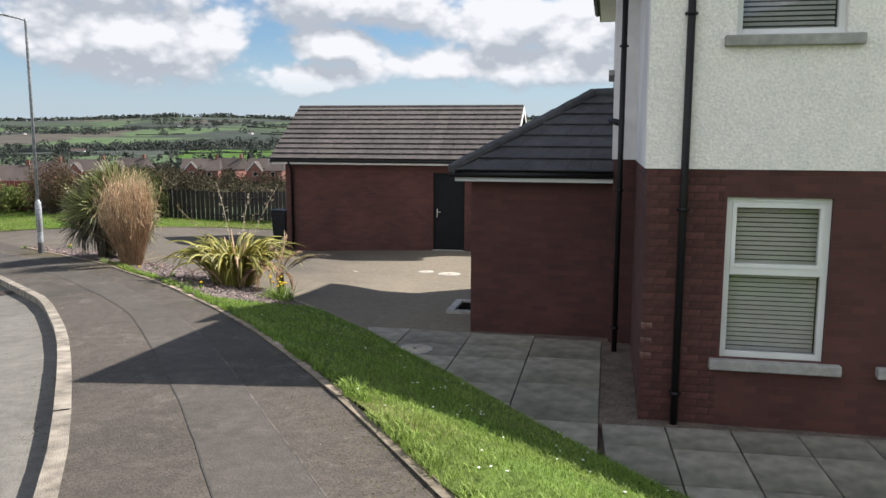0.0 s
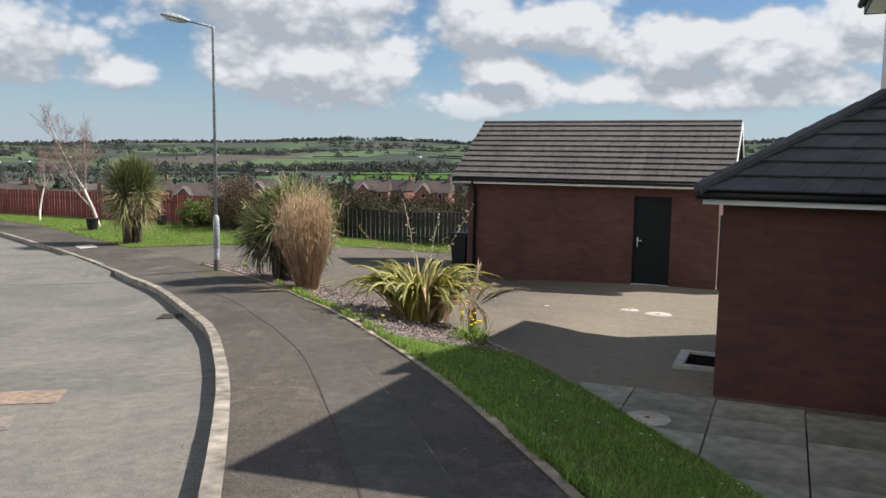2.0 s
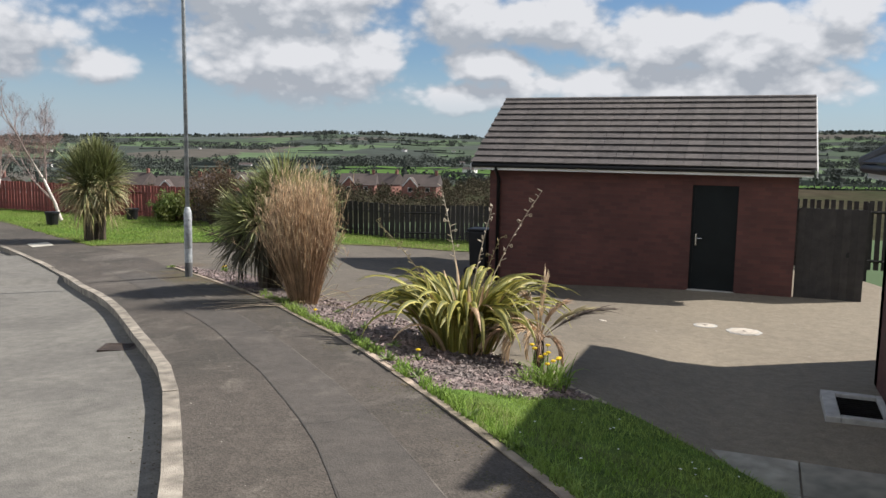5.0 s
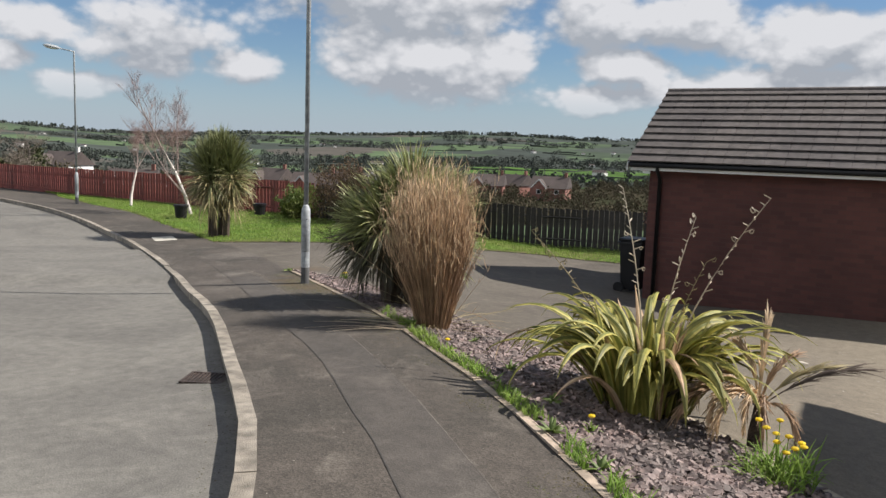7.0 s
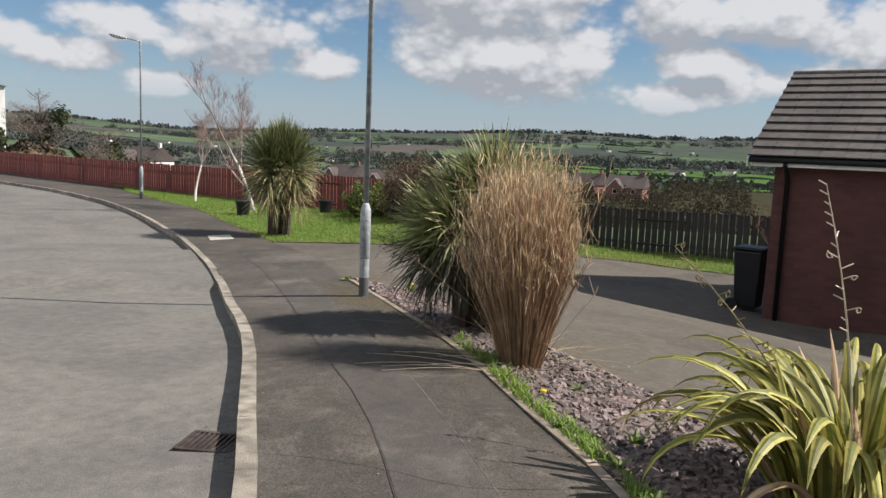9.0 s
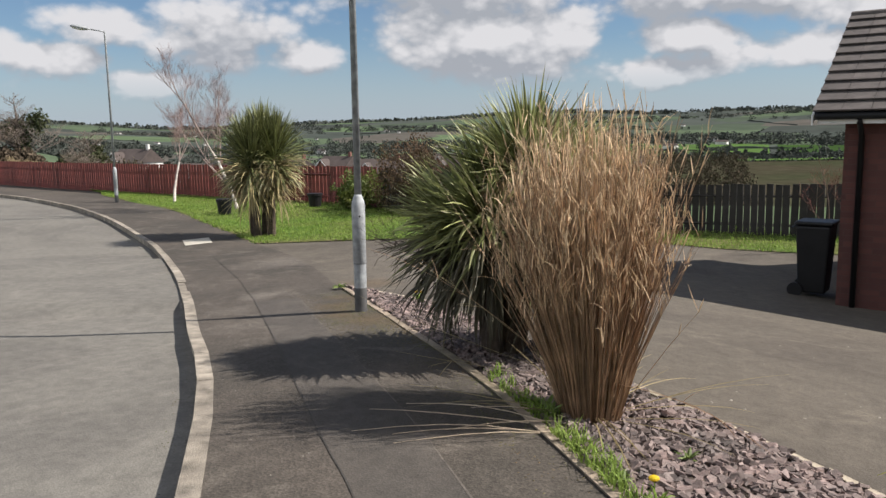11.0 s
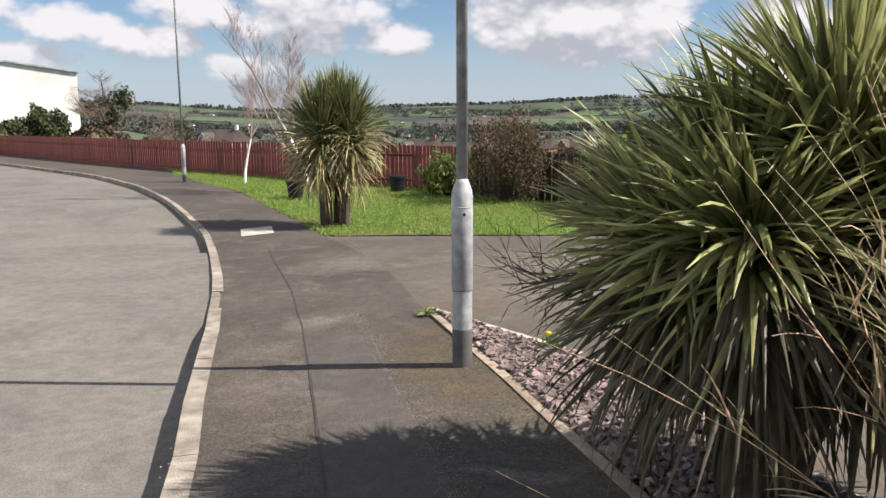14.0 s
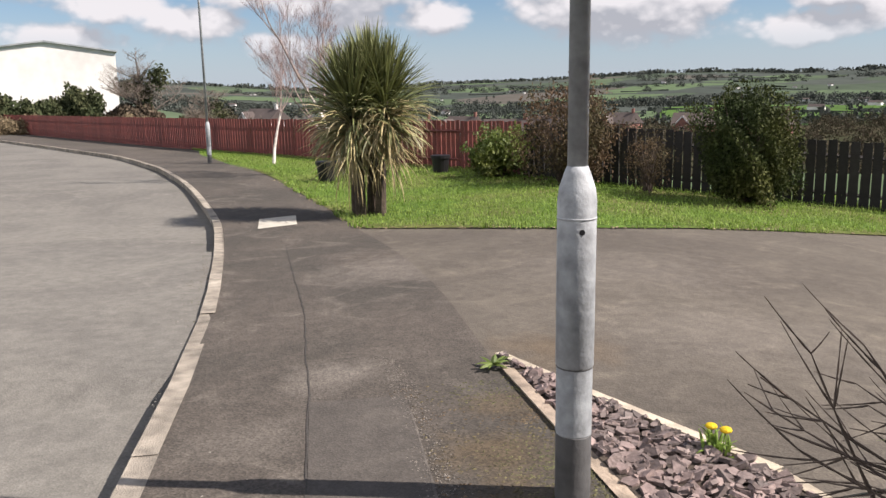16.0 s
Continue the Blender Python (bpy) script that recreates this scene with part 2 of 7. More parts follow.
def asphalt(name, base, stain, dust, patch=0.5, speck=0.35, worn=None, spots=()):
    """Worn asphalt: aggregate speckle, broad stains, pale dusty patches."""
    mt = material(name, base, 0.93, var=0.0, bump=0)
    nt = mt.node_tree
    N, L = nt.nodes.new, nt.links.new
    b = nt.nodes["Principled BSDF"]
    b.inputs["Specular IOR Level"].default_value = 0.3
    tc = N("ShaderNodeTexCoord")

    def nz(scale, detail, dist=0.0, rough=0.5):
        n = N("ShaderNodeTexNoise")
        n.inputs["Scale"].default_value, n.inputs["Detail"].default_value = scale, detail
        n.inputs["Distortion"].default_value, n.inputs["Roughness"].default_value = dist, rough
        L(tc.outputs["Object"], n.inputs["Vector"])
        return n.outputs[0]

    def rng(v, a, b2, c=0.0, d=1.0):
        n = N("ShaderNodeMapRange")
        for i, x in enumerate((a, b2, c, d)):
            n.inputs[i + 1].default_value = x
        L(v, n.inputs[0])
        return n.outputs[0]

    def mix(f, c0, c1):
        n = N("ShaderNodeMix")
        n.data_type = "RGBA"
        L(f, n.inputs[0])
        for k, c in ((6, c0), (7, c1)):
            if isinstance(c, tuple):
                n.inputs[k].default_value = (*c, 1)
            else:
                L(c, n.inputs[k])
        return n.outputs[2]
    c = mix(rng(nz(0.55, 5, 0.8), 0.42, 0.62), base, stain)
    c = mix(rng(nz(1.7, 7, 1.2, 0.62), 0.54, 0.74, 0, patch), c, dust)
    if worn:
        # a stretch worn down to its tan aggregate, from x0 to x1
        sx = N("ShaderNodeSeparateXYZ")
        L(tc.outputs["Object"], sx.inputs[0])
        wob = N("ShaderNodeMath")
        wob.operation = "MULTIPLY_ADD"
        wob.inputs[1].default_value = 3.0
        L(nz(0.4, 4), wob.inputs[0]), L(sx.outputs[0], wob.inputs[2])
        c = mix(rng(wob.outputs[0], worn[1] + 1.5, worn[2] + 1.5, 0, 0.8), c, worn[0])
    for px, py, pr, colour, most in spots:
        # one stain with a ragged edge
        dv = N("ShaderNodeVectorMath")
        dv.operation = "DISTANCE"
        flat = N("ShaderNodeVectorMath")
        flat.operation = "MULTIPLY"
        flat.inputs[1].default_value = (1, 1, 0)
        L(tc.outputs["Object"], flat.inputs[0])
        L(flat.outputs[0], dv.inputs[0])
        dv.inputs[1].default_value = (px, py, 0)
        rag = N("ShaderNodeMath")
        rag.operation = "MULTIPLY_ADD"
        rag.inputs[1].default_value = 1.9 * pr
        L(nz(3.2, 6, 0.6, 0.62), rag.inputs[0]), L(dv.outputs["Value"], rag.inputs[2])
        c = mix(rng(rag.outputs[0], 1.95 * pr, 1.25 * pr, 0, most), c, colour)
    hs = N("ShaderNodeHueSaturation")
    L(c, hs.inputs["Color"])
    vo = N("ShaderNodeTexVoronoi")
    vo.inputs["Scale"].default_value = 95
    L(tc.outputs["Object"], vo.inputs["Vector"])
    sp = N("ShaderNodeSeparateColor")
    L(vo.outputs["Color"], sp.inputs[0])
    f = N("ShaderNodeMath")
    f.operation = "MULTIPLY"
    L(rng(sp.outputs[0], 0, 1, 1 - speck, 1 + speck), f.inputs[0])
    L(rng(nz(9, 4), 0.3, 0.7, 0.86, 1.14), f.inputs[1])
    L(f.outputs[0], hs.inputs["Value"])
    L(hs.outputs[0], b.inputs["Base Color"])
    bp = N("ShaderNodeBump")
    bp.inputs["Strength"].default_value, bp.inputs["Distance"].default_value = 0.35, 0.006
    L(vo.outputs["Distance"], bp.inputs["Height"])
    L(bp.outputs[0], b.inputs["Normal"])
    return mt


M_ROAD = asphalt("road asphalt", (0.152, 0.144, 0.126), (0.122, 0.115, 0.102), (0.2, 0.187, 0.162), 0.55, 0.14)
PALE, BROWN = (0.175, 0.155, 0.132), (0.085, 0.062, 0.036)
M_PATH = asphalt("path asphalt", (0.075, 0.064, 0.053), (0.053, 0.047, 0.039), (0.145, 0.127, 0.105), 0.7, 0.32, spots=(
    (-14.12, 14.55, 0.34, PALE, 0.5), (-13.0, 13.2, 0.4, PALE, 0.25), (-13.7, 13.75, 0.35, PALE, 0.25), (-16.3, 16.8, 0.8, PALE, 0.4), (-12.78, 14.3, 0.34, BROWN, 0.75), (-12.0, 13.88, 0.38, BROWN, 0.8), (-12.4, 13.95, 0.3, BROWN, 0.7), (-13.1, 14.7, 0.28, BROWN, 0.6), (-9.0, 9.3, 0.5, PALE, 0.3)))
M_DRIVE = asphalt("drive asphalt", (0.1, 0.087, 0.07), (0.08, 0.069, 0.056), (0.165, 0.143, 0.112), 0.6, 0.18, ((0.2, 0.17, 0.125), -7.5, -4.5), ((-13.5, 15.6, 0.5, (0.12, 0.085, 0.05), 0.5), (-13.0, 16.6, 1.0, PALE, 0.3), (-14.6, 18.0, 1.2, PALE, 0.28)))
M_KERB = material("kerb concrete", (0.3, 0.265, 0.215), 0.9, var=0.45, scale=7, bump=0.5, bump_scale=120, second=(0.2, 0.175, 0.14), obj=0.12)
M_SLAB = material("paving slab", (0.25, 0.235, 0.195), 0.85, var=0.35, scale=5, bump=0.35, bump_scale=140, second=(0.155, 0.148, 0.115), obj=0.22)
M_SOIL = material("soil", (0.06, 0.045, 0.033), 0.95, var=0.4, scale=8, bump=0.8, bump_scale=40)
M_TURF = material("turf", (0.08, 0.135, 0.026), 0.95, var=0.4, scale=7, bump=0.8, bump_scale=50, second=(0.11, 0.115, 0.04), spec=0.1)
M_BRICK = brick_material("red brick", (0.1, 0.037, 0.03), (0.072, 0.028, 0.024), (0.076, 0.036, 0.03))
M_RENDER = material("roughcast render", (0.86, 0.82, 0.765), 0.95, var=0.13, scale=40, bump=0.8, bump_scale=38, second=(0.81, 0.78, 0.73))
M_SMOOTH = material("smooth painted render", (0.76, 0.73, 0.72), 0.9, var=0.06, scale=6, bump=0.1)
M_TILE = material("concrete roof tile", (0.084, 0.072, 0.066), 0.85, var=0.25, scale=7, bump=0.35, bump_scale=90, second=(0.066, 0.057, 0.054), island=0.13)
M_TILE_DARK = material("dark roof tile", (0.075, 0.075, 0.08), 0.7, var=0.22, scale=7, bump=0.35, bump_scale=90, island=0.13)
M_WHITE = material("white upvc", (0.78, 0.78, 0.76), 0.35, var=0.05, scale=3, bump=0)
M_SILL = material("concrete sill", (0.42, 0.41, 0.38), 0.85, var=0.18, scale=12, bump=0.3)
M_BLACK = material("black plastic", (0.011, 0.011, 0.012), 0.5, spec=0.3, var=0.25, scale=4, bump=0)
M_DOOR = material("black painted door", (0.007, 0.01, 0.011), 0.6, var=0.2, scale=3, bump=0.05, spec=0.2)
M_CHROME = material("chrome", (0.75, 0.75, 0.73), 0.25, metal=1.0, var=0.05, bump=0)
M_STEEL = material("galvanised steel", (0.33, 0.345, 0.355), 0.6, metal=0.0, var=0.3, scale=16, bump=0.15, second=(0.215, 0.235, 0.245), spec=0.4)
M_STEEL_DIRT = material("dirty grey paint", (0.1, 0.1, 0.1), 0.7, metal=0.2, var=0.3, scale=10, bump=0.15)
M_RED = material("red stained timber", (0.16, 0.036, 0.027), 0.75, var=0.3, scale=5, bump=0.4, bump_scale=60, obj=0.2)
M_DARKWOOD = material("dark stained timber", (0.03, 0.026, 0.024), 0.8, var=0.35, scale=6, bump=0.4, bump_scale=60, obj=0.25)
M_IRON = material("cast iron", (0.08, 0.06, 0.05), 0.7, metal=0.4, var=0.35, scale=20, bump=0.4)
M_COVER = material("concrete cover", (0.45, 0.40, 0.33), 0.85, var=0.2, scale=20, bump=0.2)
M_FIELD = material("hazed distant fields", (0.06, 0.10, 0.03), 0.95, bump=0, spec=0.0)


def field_material():
    mt = M_FIELD
    nt = mt.node_tree
    N, L = nt.nodes.new, nt.links.new
    b = nt.nodes["Principled BSDF"]
    tc = N("ShaderNodeTexCoord")
    mp = N("ShaderNodeMapping")
    mp.inputs["Scale"].default_value = (0.0055, 0.0042, 0.0)
    mp.inputs["Rotation"].default_value = (0, 0, radians(-8))
    L(tc.outputs["Object"], mp.inputs["Vector"])
    vo = N("ShaderNodeTexVoronoi")
    vo.inputs["Scale"].default_value = 1.0
    vo.distance = "CHEBYCHEV"
    L(mp.outputs[0], vo.inputs["Vector"])
    sp = N("ShaderNodeSeparateColor")
    L(vo.outputs["Color"], sp.inputs[0])
    cr = N("ShaderNodeValToRGB")
    # field tones lifted, greyed and flattened: distance haze put into the colour
    cols = [(0.0, (0.05, 0.058, 0.052)), (0.2, (0.078, 0.106, 0.066)), (0.36, (0.064, 0.074, 0.066)), (0.54, (0.055, 0.065, 0.058)), (0.68, (0.088, 0.124, 0.07)), (0.78, (0.09, 0.084, 0.074)), (0.88, (0.062, 0.08, 0.058))]
    el = cr.color_ramp.elements
    while len(el) < len(cols):
        el.new(0.5)
    for e, (p, c) in zip(el, cols):
        e.position, e.color = p, (*c, 1)
    cr.color_ramp.interpolation = "CONSTANT"
    L(sp.outputs[0], cr.inputs[0])
    nz = N("ShaderNodeTexNoise")
    nz.inputs["Scale"].default_value, nz.inputs["Detail"].default_value = 0.02, 6
    L(tc.outputs["Object"], nz.inputs["Vector"])
    hs = N("ShaderNodeHueSaturation")
    mr = N("ShaderNodeMapRange")
    mr.inputs[3].default_value, mr.inputs[4].default_value = 0.6, 1.35
    L(nz.outputs[0], mr.inputs[0])
    L(mr.outputs[0], hs.inputs["Value"])
    L(cr.outputs[0], hs.inputs["Color"])
    L(hs.outputs[0], b.inputs["Base Color"])


field_material()


# ---- mesh helpers ----
def part(name, bm, mat, parent=None, label="", smooth=False, at=None):
    me = bpy.data.meshes.new(name)
    bm.to_mesh(me)
    bm.free()
    me.materials.append(mat)
    if smooth:
        for p in me.polygons:
            p.use_smooth = True
    ob = new(name, me)
    if parent is not None:
        ob.parent = parent
    if at is not None:
        ob.matrix_basis = at
    if label:
        ob["label"] = label
    return ob


def empty(name, x=0, y=0, z=0, turn=0):
    ob = new(name)
    ob.empty_display_size = 0.1
    ob.matrix_basis = pose(x, y, z, 0, 0, turn)
    return ob


def add_box(bm, x0, x1, y0, y1, z0, z1, bevel=0.0, m=None):
    r = bmesh.ops.create_cube(bm, size=1)
    vs = r["verts"]
    for v in vs:
        v.co = Vector((x0 + (v.co.x + 0.5) * (x1 - x0), y0 + (v.co.y + 0.5) * (y1 - y0), z0 + (v.co.z + 0.5) * (z1 - z0)))
    if bevel:
        es = list({e for v in vs for e in v.link_edges})
        out = bmesh.ops.bevel(bm, geom=es, offset=bevel, segments=2, affect="EDGES", profile=0.5)
        vs = list({v for f in out["faces"] for v in f.verts} | {v for v in vs if v.is_valid})
    if m is not None:
        for v in vs:
            v.co = m @ v.co
    return vs


def box(x0, x1, y0, y1, z0, z1, bevel=0.0):
    bm = bmesh.new()
    add_box(bm, x0, x1, y0, y1, z0, z1, bevel)
    return bm


def add_tube(bm, pts, radii, seg=8, cap=True):
    """A tapered tube along points."""
    pts = [Vector(p) for p in pts]
    rings = []
    for i, p in enumerate(pts):
        d = (pts[min(i + 1, len(pts) - 1)] - pts[max(i - 1, 0)]).normalized()
        a = d.cross(Vector((0, 0, 1)) if abs(d.z) < 0.9 else Vector((1, 0, 0))).normalized()
        c = d.cross(a)
        r = radii[i] if isinstance(radii, (list, tuple)) else radii
        rings.append([bm.verts.new(p + r * (math.cos(2 * math.pi * k / seg) * a + math.sin(2 * math.pi * k / seg) * c)) for k in range(seg)])
    for r0, r1 in zip(rings, rings[1:]):
        for k in range(seg):
            bm.faces.new((r0[k], r0[(k + 1) % seg], r1[(k + 1) % seg], r1[k]))
    if cap:
        bm.faces.new(rings[0][::-1])
        bm.faces.new(rings[-1])


def tube(pts, radii, seg=10):
    bm = bmesh.new()
    add_tube(bm, pts, radii, seg)
    return bm


def mesh_part(name, verts, faces, mat, parent=None, label="", smooth=False):
    me = bpy.data.meshes.new(name)
    me.from_pydata(verts, [], faces)
    me.materials.append(mat)
    if smooth:
        me.polygons.foreach_set("use_smooth", [True] * len(me.polygons))
    ob = new(name, me)
    ob.parent = parent
    if label:
        ob["label"] = label
    return ob


# ---- ground form ----
def sm(a):
    a = np.clip(a, 0, 1)
    return a * a * (3 - 2 * a)


def ground_z(x, y):
    """Height of the made ground: the path runs downhill, the drive and the patio lie lower on its right."""
    s, l = -0.636 * x + 0.772 * y, 0.772 * x + 0.636 * y
    q = s - 0.6 * np.clip(s - 28, 0, None)
    p = -1.5 + 1.88 * np.exp(-0.047 * q) - 0.05 * np.clip(-0.5 - l, 0, 2.5) * sm((s - 9) / 5) * (1 - 0.8 * sm((s - 28) / 6))
    k = sm((s - 10) / 4.5)
    low = -1.02 - 0.16 * k - 0.03 * np.clip(s - 15, 0, 6) * np.clip((9 - l) / 3.5, 0, 1)
    l0, l1 = 1.1 - 0.8 * k, 3.55 + 2.6 * k
    t = np.clip((l - l0) / (l1 - l0), 0, None)
    return p + (low - p) * np.minimum(1, 1.1 * t * t / (t + 0.1))


def gz(x, y):
    return float(ground_z(x, y))


def curve(pts, n):
    """A smooth line through plan points, in n even steps."""
    p = np.array(pts, float)
    q = np.vstack([2 * p[0] - p[1], p, 2 * p[-1] - p[-2]])
    out = []
    for i in range(1, len(q) - 2):
        for u in np.linspace(0, 1, 24, endpoint=False):
            a, b, c, d = q[i - 1:i + 3]
            out.append(0.5 * (2 * b + (c - a) * u + (2 * a - 5 * b + 4 * c - d) * u ** 2 + (3 * b - a - 3 * c + d) * u ** 3))
    out.append(p[-1])
    out = np.array(out)
    d = np.r_[0, np.cumsum(np.hypot(*np.diff(out, axis=0).T))]
    t = np.linspace(0, d[-1], n)
    return np.c_[np.interp(t, d, out[:, 0]), np.interp(t, d, out[:, 1])]


def offset(c, w):
    """The line moved w metres to its right."""
    g = np.gradient(c, axis=0)
    g /= np.hypot(g[:, 0], g[:, 1])[:, None]
    return c + w * np.c_[g[:, 1], -g[:, 0]]


def loft(name, a, b, nv, lift, mat, parent=None, zf=ground_z, rough=0.0, label=""):
    n = len(a)
    u = np.linspace(0, 1, nv)[None, :, None]
    P = (a[:, None] * (1 - u) + b[:, None] * u).reshape(-1, 2)
    z = zf(P[:, 0], P[:, 1]) + lift
    if rough:
        z = z + rough * np.array([noise.noise((x * 1.7, y * 1.7, 0)) for x, y in P])
    faces = [(i * nv + j, (i + 1) * nv + j, (i + 1) * nv + j + 1, i * nv + j + 1) for i in range(n - 1) for j in range(nv - 1)]
    ob = mesh_part(name, np.c_[P, z].tolist(), faces, mat, parent, label, smooth=True)
    me = ob.data
    if sum(p.normal.z for p in me.polygons) < 0:
        me.flip_normals()
    return ob


# lines of the plan, in metres along the footpath (s) and to its right (l)
def sl(s, l):
    return -0.636 * s + 0.772 * l, 0.772 * s + 0.636 * l


def line(pairs, n):
    return curve([sl(a, b) for a, b in pairs], n)


KERB = line([(-5, -3.4), (-1.9, -2.15), (0.9, -1.36), (2.6, -1.02), (4.2, -0.77), (6.3, -0.62), (8.6, -0.53), (10.1, -0.55), (11.4, -0.6), (12.4, -0.71), (14.0, -1.0), (16.0, -1.36), (17.4, -1.71), (18.5, -2.05), (19.8, -2.4), (20.6, -2.64), (22.1, -3.09), (23.0, -3.4), (24.9, -4.08),
             (27.3, -5.03), (29.65, -6.17), (32.05, -7.44), (34.5, -8.9), (36.2, -9.95), (38.2, -11.37), (41, -13.5), (44.1, -16.4), (50, -22.2), (60, -32.2), (68, -40.2)], 340)
EDGE = line([(-4.2, -1.15), (-1, -0.05), (1.3, 0.55), (3.0, 0.79), (5.0, 1.02), (6.8, 1.15), (8.2, 1.2), (9.4, 1.17), (10.5, 1.12), (11.6, 1.06), (12.4, 1.02), (13.3, 0.91), (14.3, 0.71), (15.1, 0.58), (15.8, 0.44), (16.7, 0.23), (17.75, -0.07), (18.6, -0.3), (19.3, -0.51), (20.42, -0.83)], 150)
LAWN_EDGE = line([(26.45, -2.8), (28.3, -3.53), (30.3, -4.53), (32.8, -5.8), (35, -7.0), (37.2, -8.45), (39.5, -9.8), (41.3, -10.9), (43.2, -11.7), (46.3, -14.0), (52.3, -20.1), (60.3, -28.1), (68.3, -36.1)], 120)
PATH_EDGE = np.vstack([EDGE[:-1], line([(20.42, -0.83), (22.5, -1.35), (24.5, -2.0), (26.45, -2.8)], 24)[:-1], LAWN_EDGE])
BED_EDGE = line([(0.4, 4.22), (2.7, 3.79), (4.2, 3.61), (6.15, 3.38), (7.5, 3.47), (8.6, 3.43), (10.0, 3.37), (10.5, 3.24), (11.0, 3.04), (11.5, 2.81), (12.6, 2.5), (14.5, 1.97), (15.3, 1.72), (16.05, 1.4), (17.5, 0.83), (18.9, 0.27), (19.3, -0.04), (19.95, -0.47), (20.46, -0.81)], 150)


def upto(c, s0):
    """How many points of a line lie before s0."""
    return int(np.sum(-0.636 * c[:, 0] + 0.772 * c[:, 1] < s0))


def resample(c, n):
    d = np.r_[0, np.cumsum(np.hypot(*np.diff(c, axis=0).T))]
    t = np.linspace(0, d[-1], n)
    return np.c_[np.interp(t, d, c[:, 0]), np.interp(t, d, c[:, 1])]


def upstand(x, y):
    """Kerb face height: full but where it drops at the drive's mouth."""
    s = -0.636 * x + 0.772 * y
    return 0.1 - 0.08 * sm((s - 20.15) / 0.22) * (1 - sm((s - 24.9) / 0.25))


def road_z(x, y):
    return ground_z(x, y) - upstand(x, y)


pavement = tagged(loft("pavement", KERB, resample(PATH_EDGE, 340), 14, 0.006, M_PATH), "dark grey patched asphalt footpath along the kerb", "pavement", kind="structure")
road = tagged(loft("road", offset(KERB, -0.03), offset(KERB, -12.0), 10, 0, M_ROAD, zf=road_z), "pale grey worn asphalt residential road", "road", kind="structure")


# drive: a sheet of asphalt between the beds, the lawn and the garage
def sheet(name, x0, x1, y0, y1, step, lift, mat, zf=ground_z):
    xs, ys = np.arange(x0, x1 + 1e-6, step), np.arange(y0, y1 + 1e-6, step)
    X, Y = np.meshgrid(xs, ys, indexing="ij")
    Z = zf(X, Y) + lift
    ny = len(ys)
    V = np.c_[X.ravel(), Y.ravel(), Z.ravel()].tolist()
    F = [(i * ny + j, (i + 1) * ny + j, (i + 1) * ny + j + 1, i * ny + j + 1) for i in range(len(xs) - 1) for j in range(ny - 1)]
    return mesh_part(name, V, F, mat, smooth=True)


DRIVE_A = np.vstack([offset(BED_EDGE, -0.05)[upto(BED_EDGE, 9.0):], line([(20.6, -0.95), (22.5, -1.5), (24.5, -2.15), (26.35, -2.95)], 30)])
DRIVE_B = np.vstack([curve([(-0.4, 10.4), (-0.4, 14), (-0.6, 19), (-3, 24.6), (-8.0, 25.2)], 60)[:-1], line([(24.5, 8.2), (25.4, 7.2), (26.1, 6.5), (27.0, 5.3), (26.8, 3.8), (26.6, 2.7), (26.3, 1.6), (25.9, 0.54), (25.85, -0.4), (26.25, -1.6), (26.6, -2.75)], 60)])
drive = tagged(loft("drive", resample(DRIVE_A, 120), resample(DRIVE_B, 120), 60, 0, M_DRIVE), "brown-grey asphalt driveway in front of the garage", "driveway", kind="structure")
NE, NB = upto(EDGE, 10.5), upto(BED_EDGE, 11.2)
VERGE_E, VERGE_B = EDGE[:NE + 1], BED_EDGE[:NB + 1]
BED_E, BED_B = EDGE[NE:], BED_EDGE[NB:]
verge = tagged(loft("verge", resample(offset(VERGE_E, 0.05), 90), resample(VERGE_B, 90), 14, 0.03, M_TURF, rough=0.03), "sloping grass verge between footpath and patio", "grass verge", kind="structure")
bed = tagged(loft("planting_bed", resample(offset(BED_E, 0.05), 70), resample(BED_B, 70), 12, 0.012, M_SOIL, rough=0.02), "planting bed of dark soil under slate chippings", "planting bed", kind="structure")


def far_z(x, y):
    """The wide land: level with the made ground here, down into a valley, then up to the hills."""
    d = np.hypot(x + 5, y - 10)
    near = ground_z(x, y) - 0.45
    ang = np.arctan2(x + 5, y - 10)
    east = sm((ang + math.radians(66)) / math.radians(13)) * (1 - sm((ang - math.radians(75)) / 0.4))
    drop = (-10.5 * sm((d - 24) / 75) - 8 * sm((d - 150) / 500)) * sm((y - 20) / 14) * east
    hill = 110 * sm((d - 1100) / 2300)
    hill = hill * (0.86 + 0.16 * np.sin(ang * 3.1 + 0.6) + 0.06 * np.sin(ang * 9.3) + 0.03 * np.sin(ang * 23.0))
    hill = hill * (1 - 0.36 * sm((-ang - 0.62) / 0.35))
    roll = 5 * np.sin(x * 0.006 + 1) * np.sin(y * 0.0045) * sm((d - 120) / 300)
    k = sm((d - 45) / 60)
    return near * (1 - k) + (-1.2) * k + drop + hill + roll


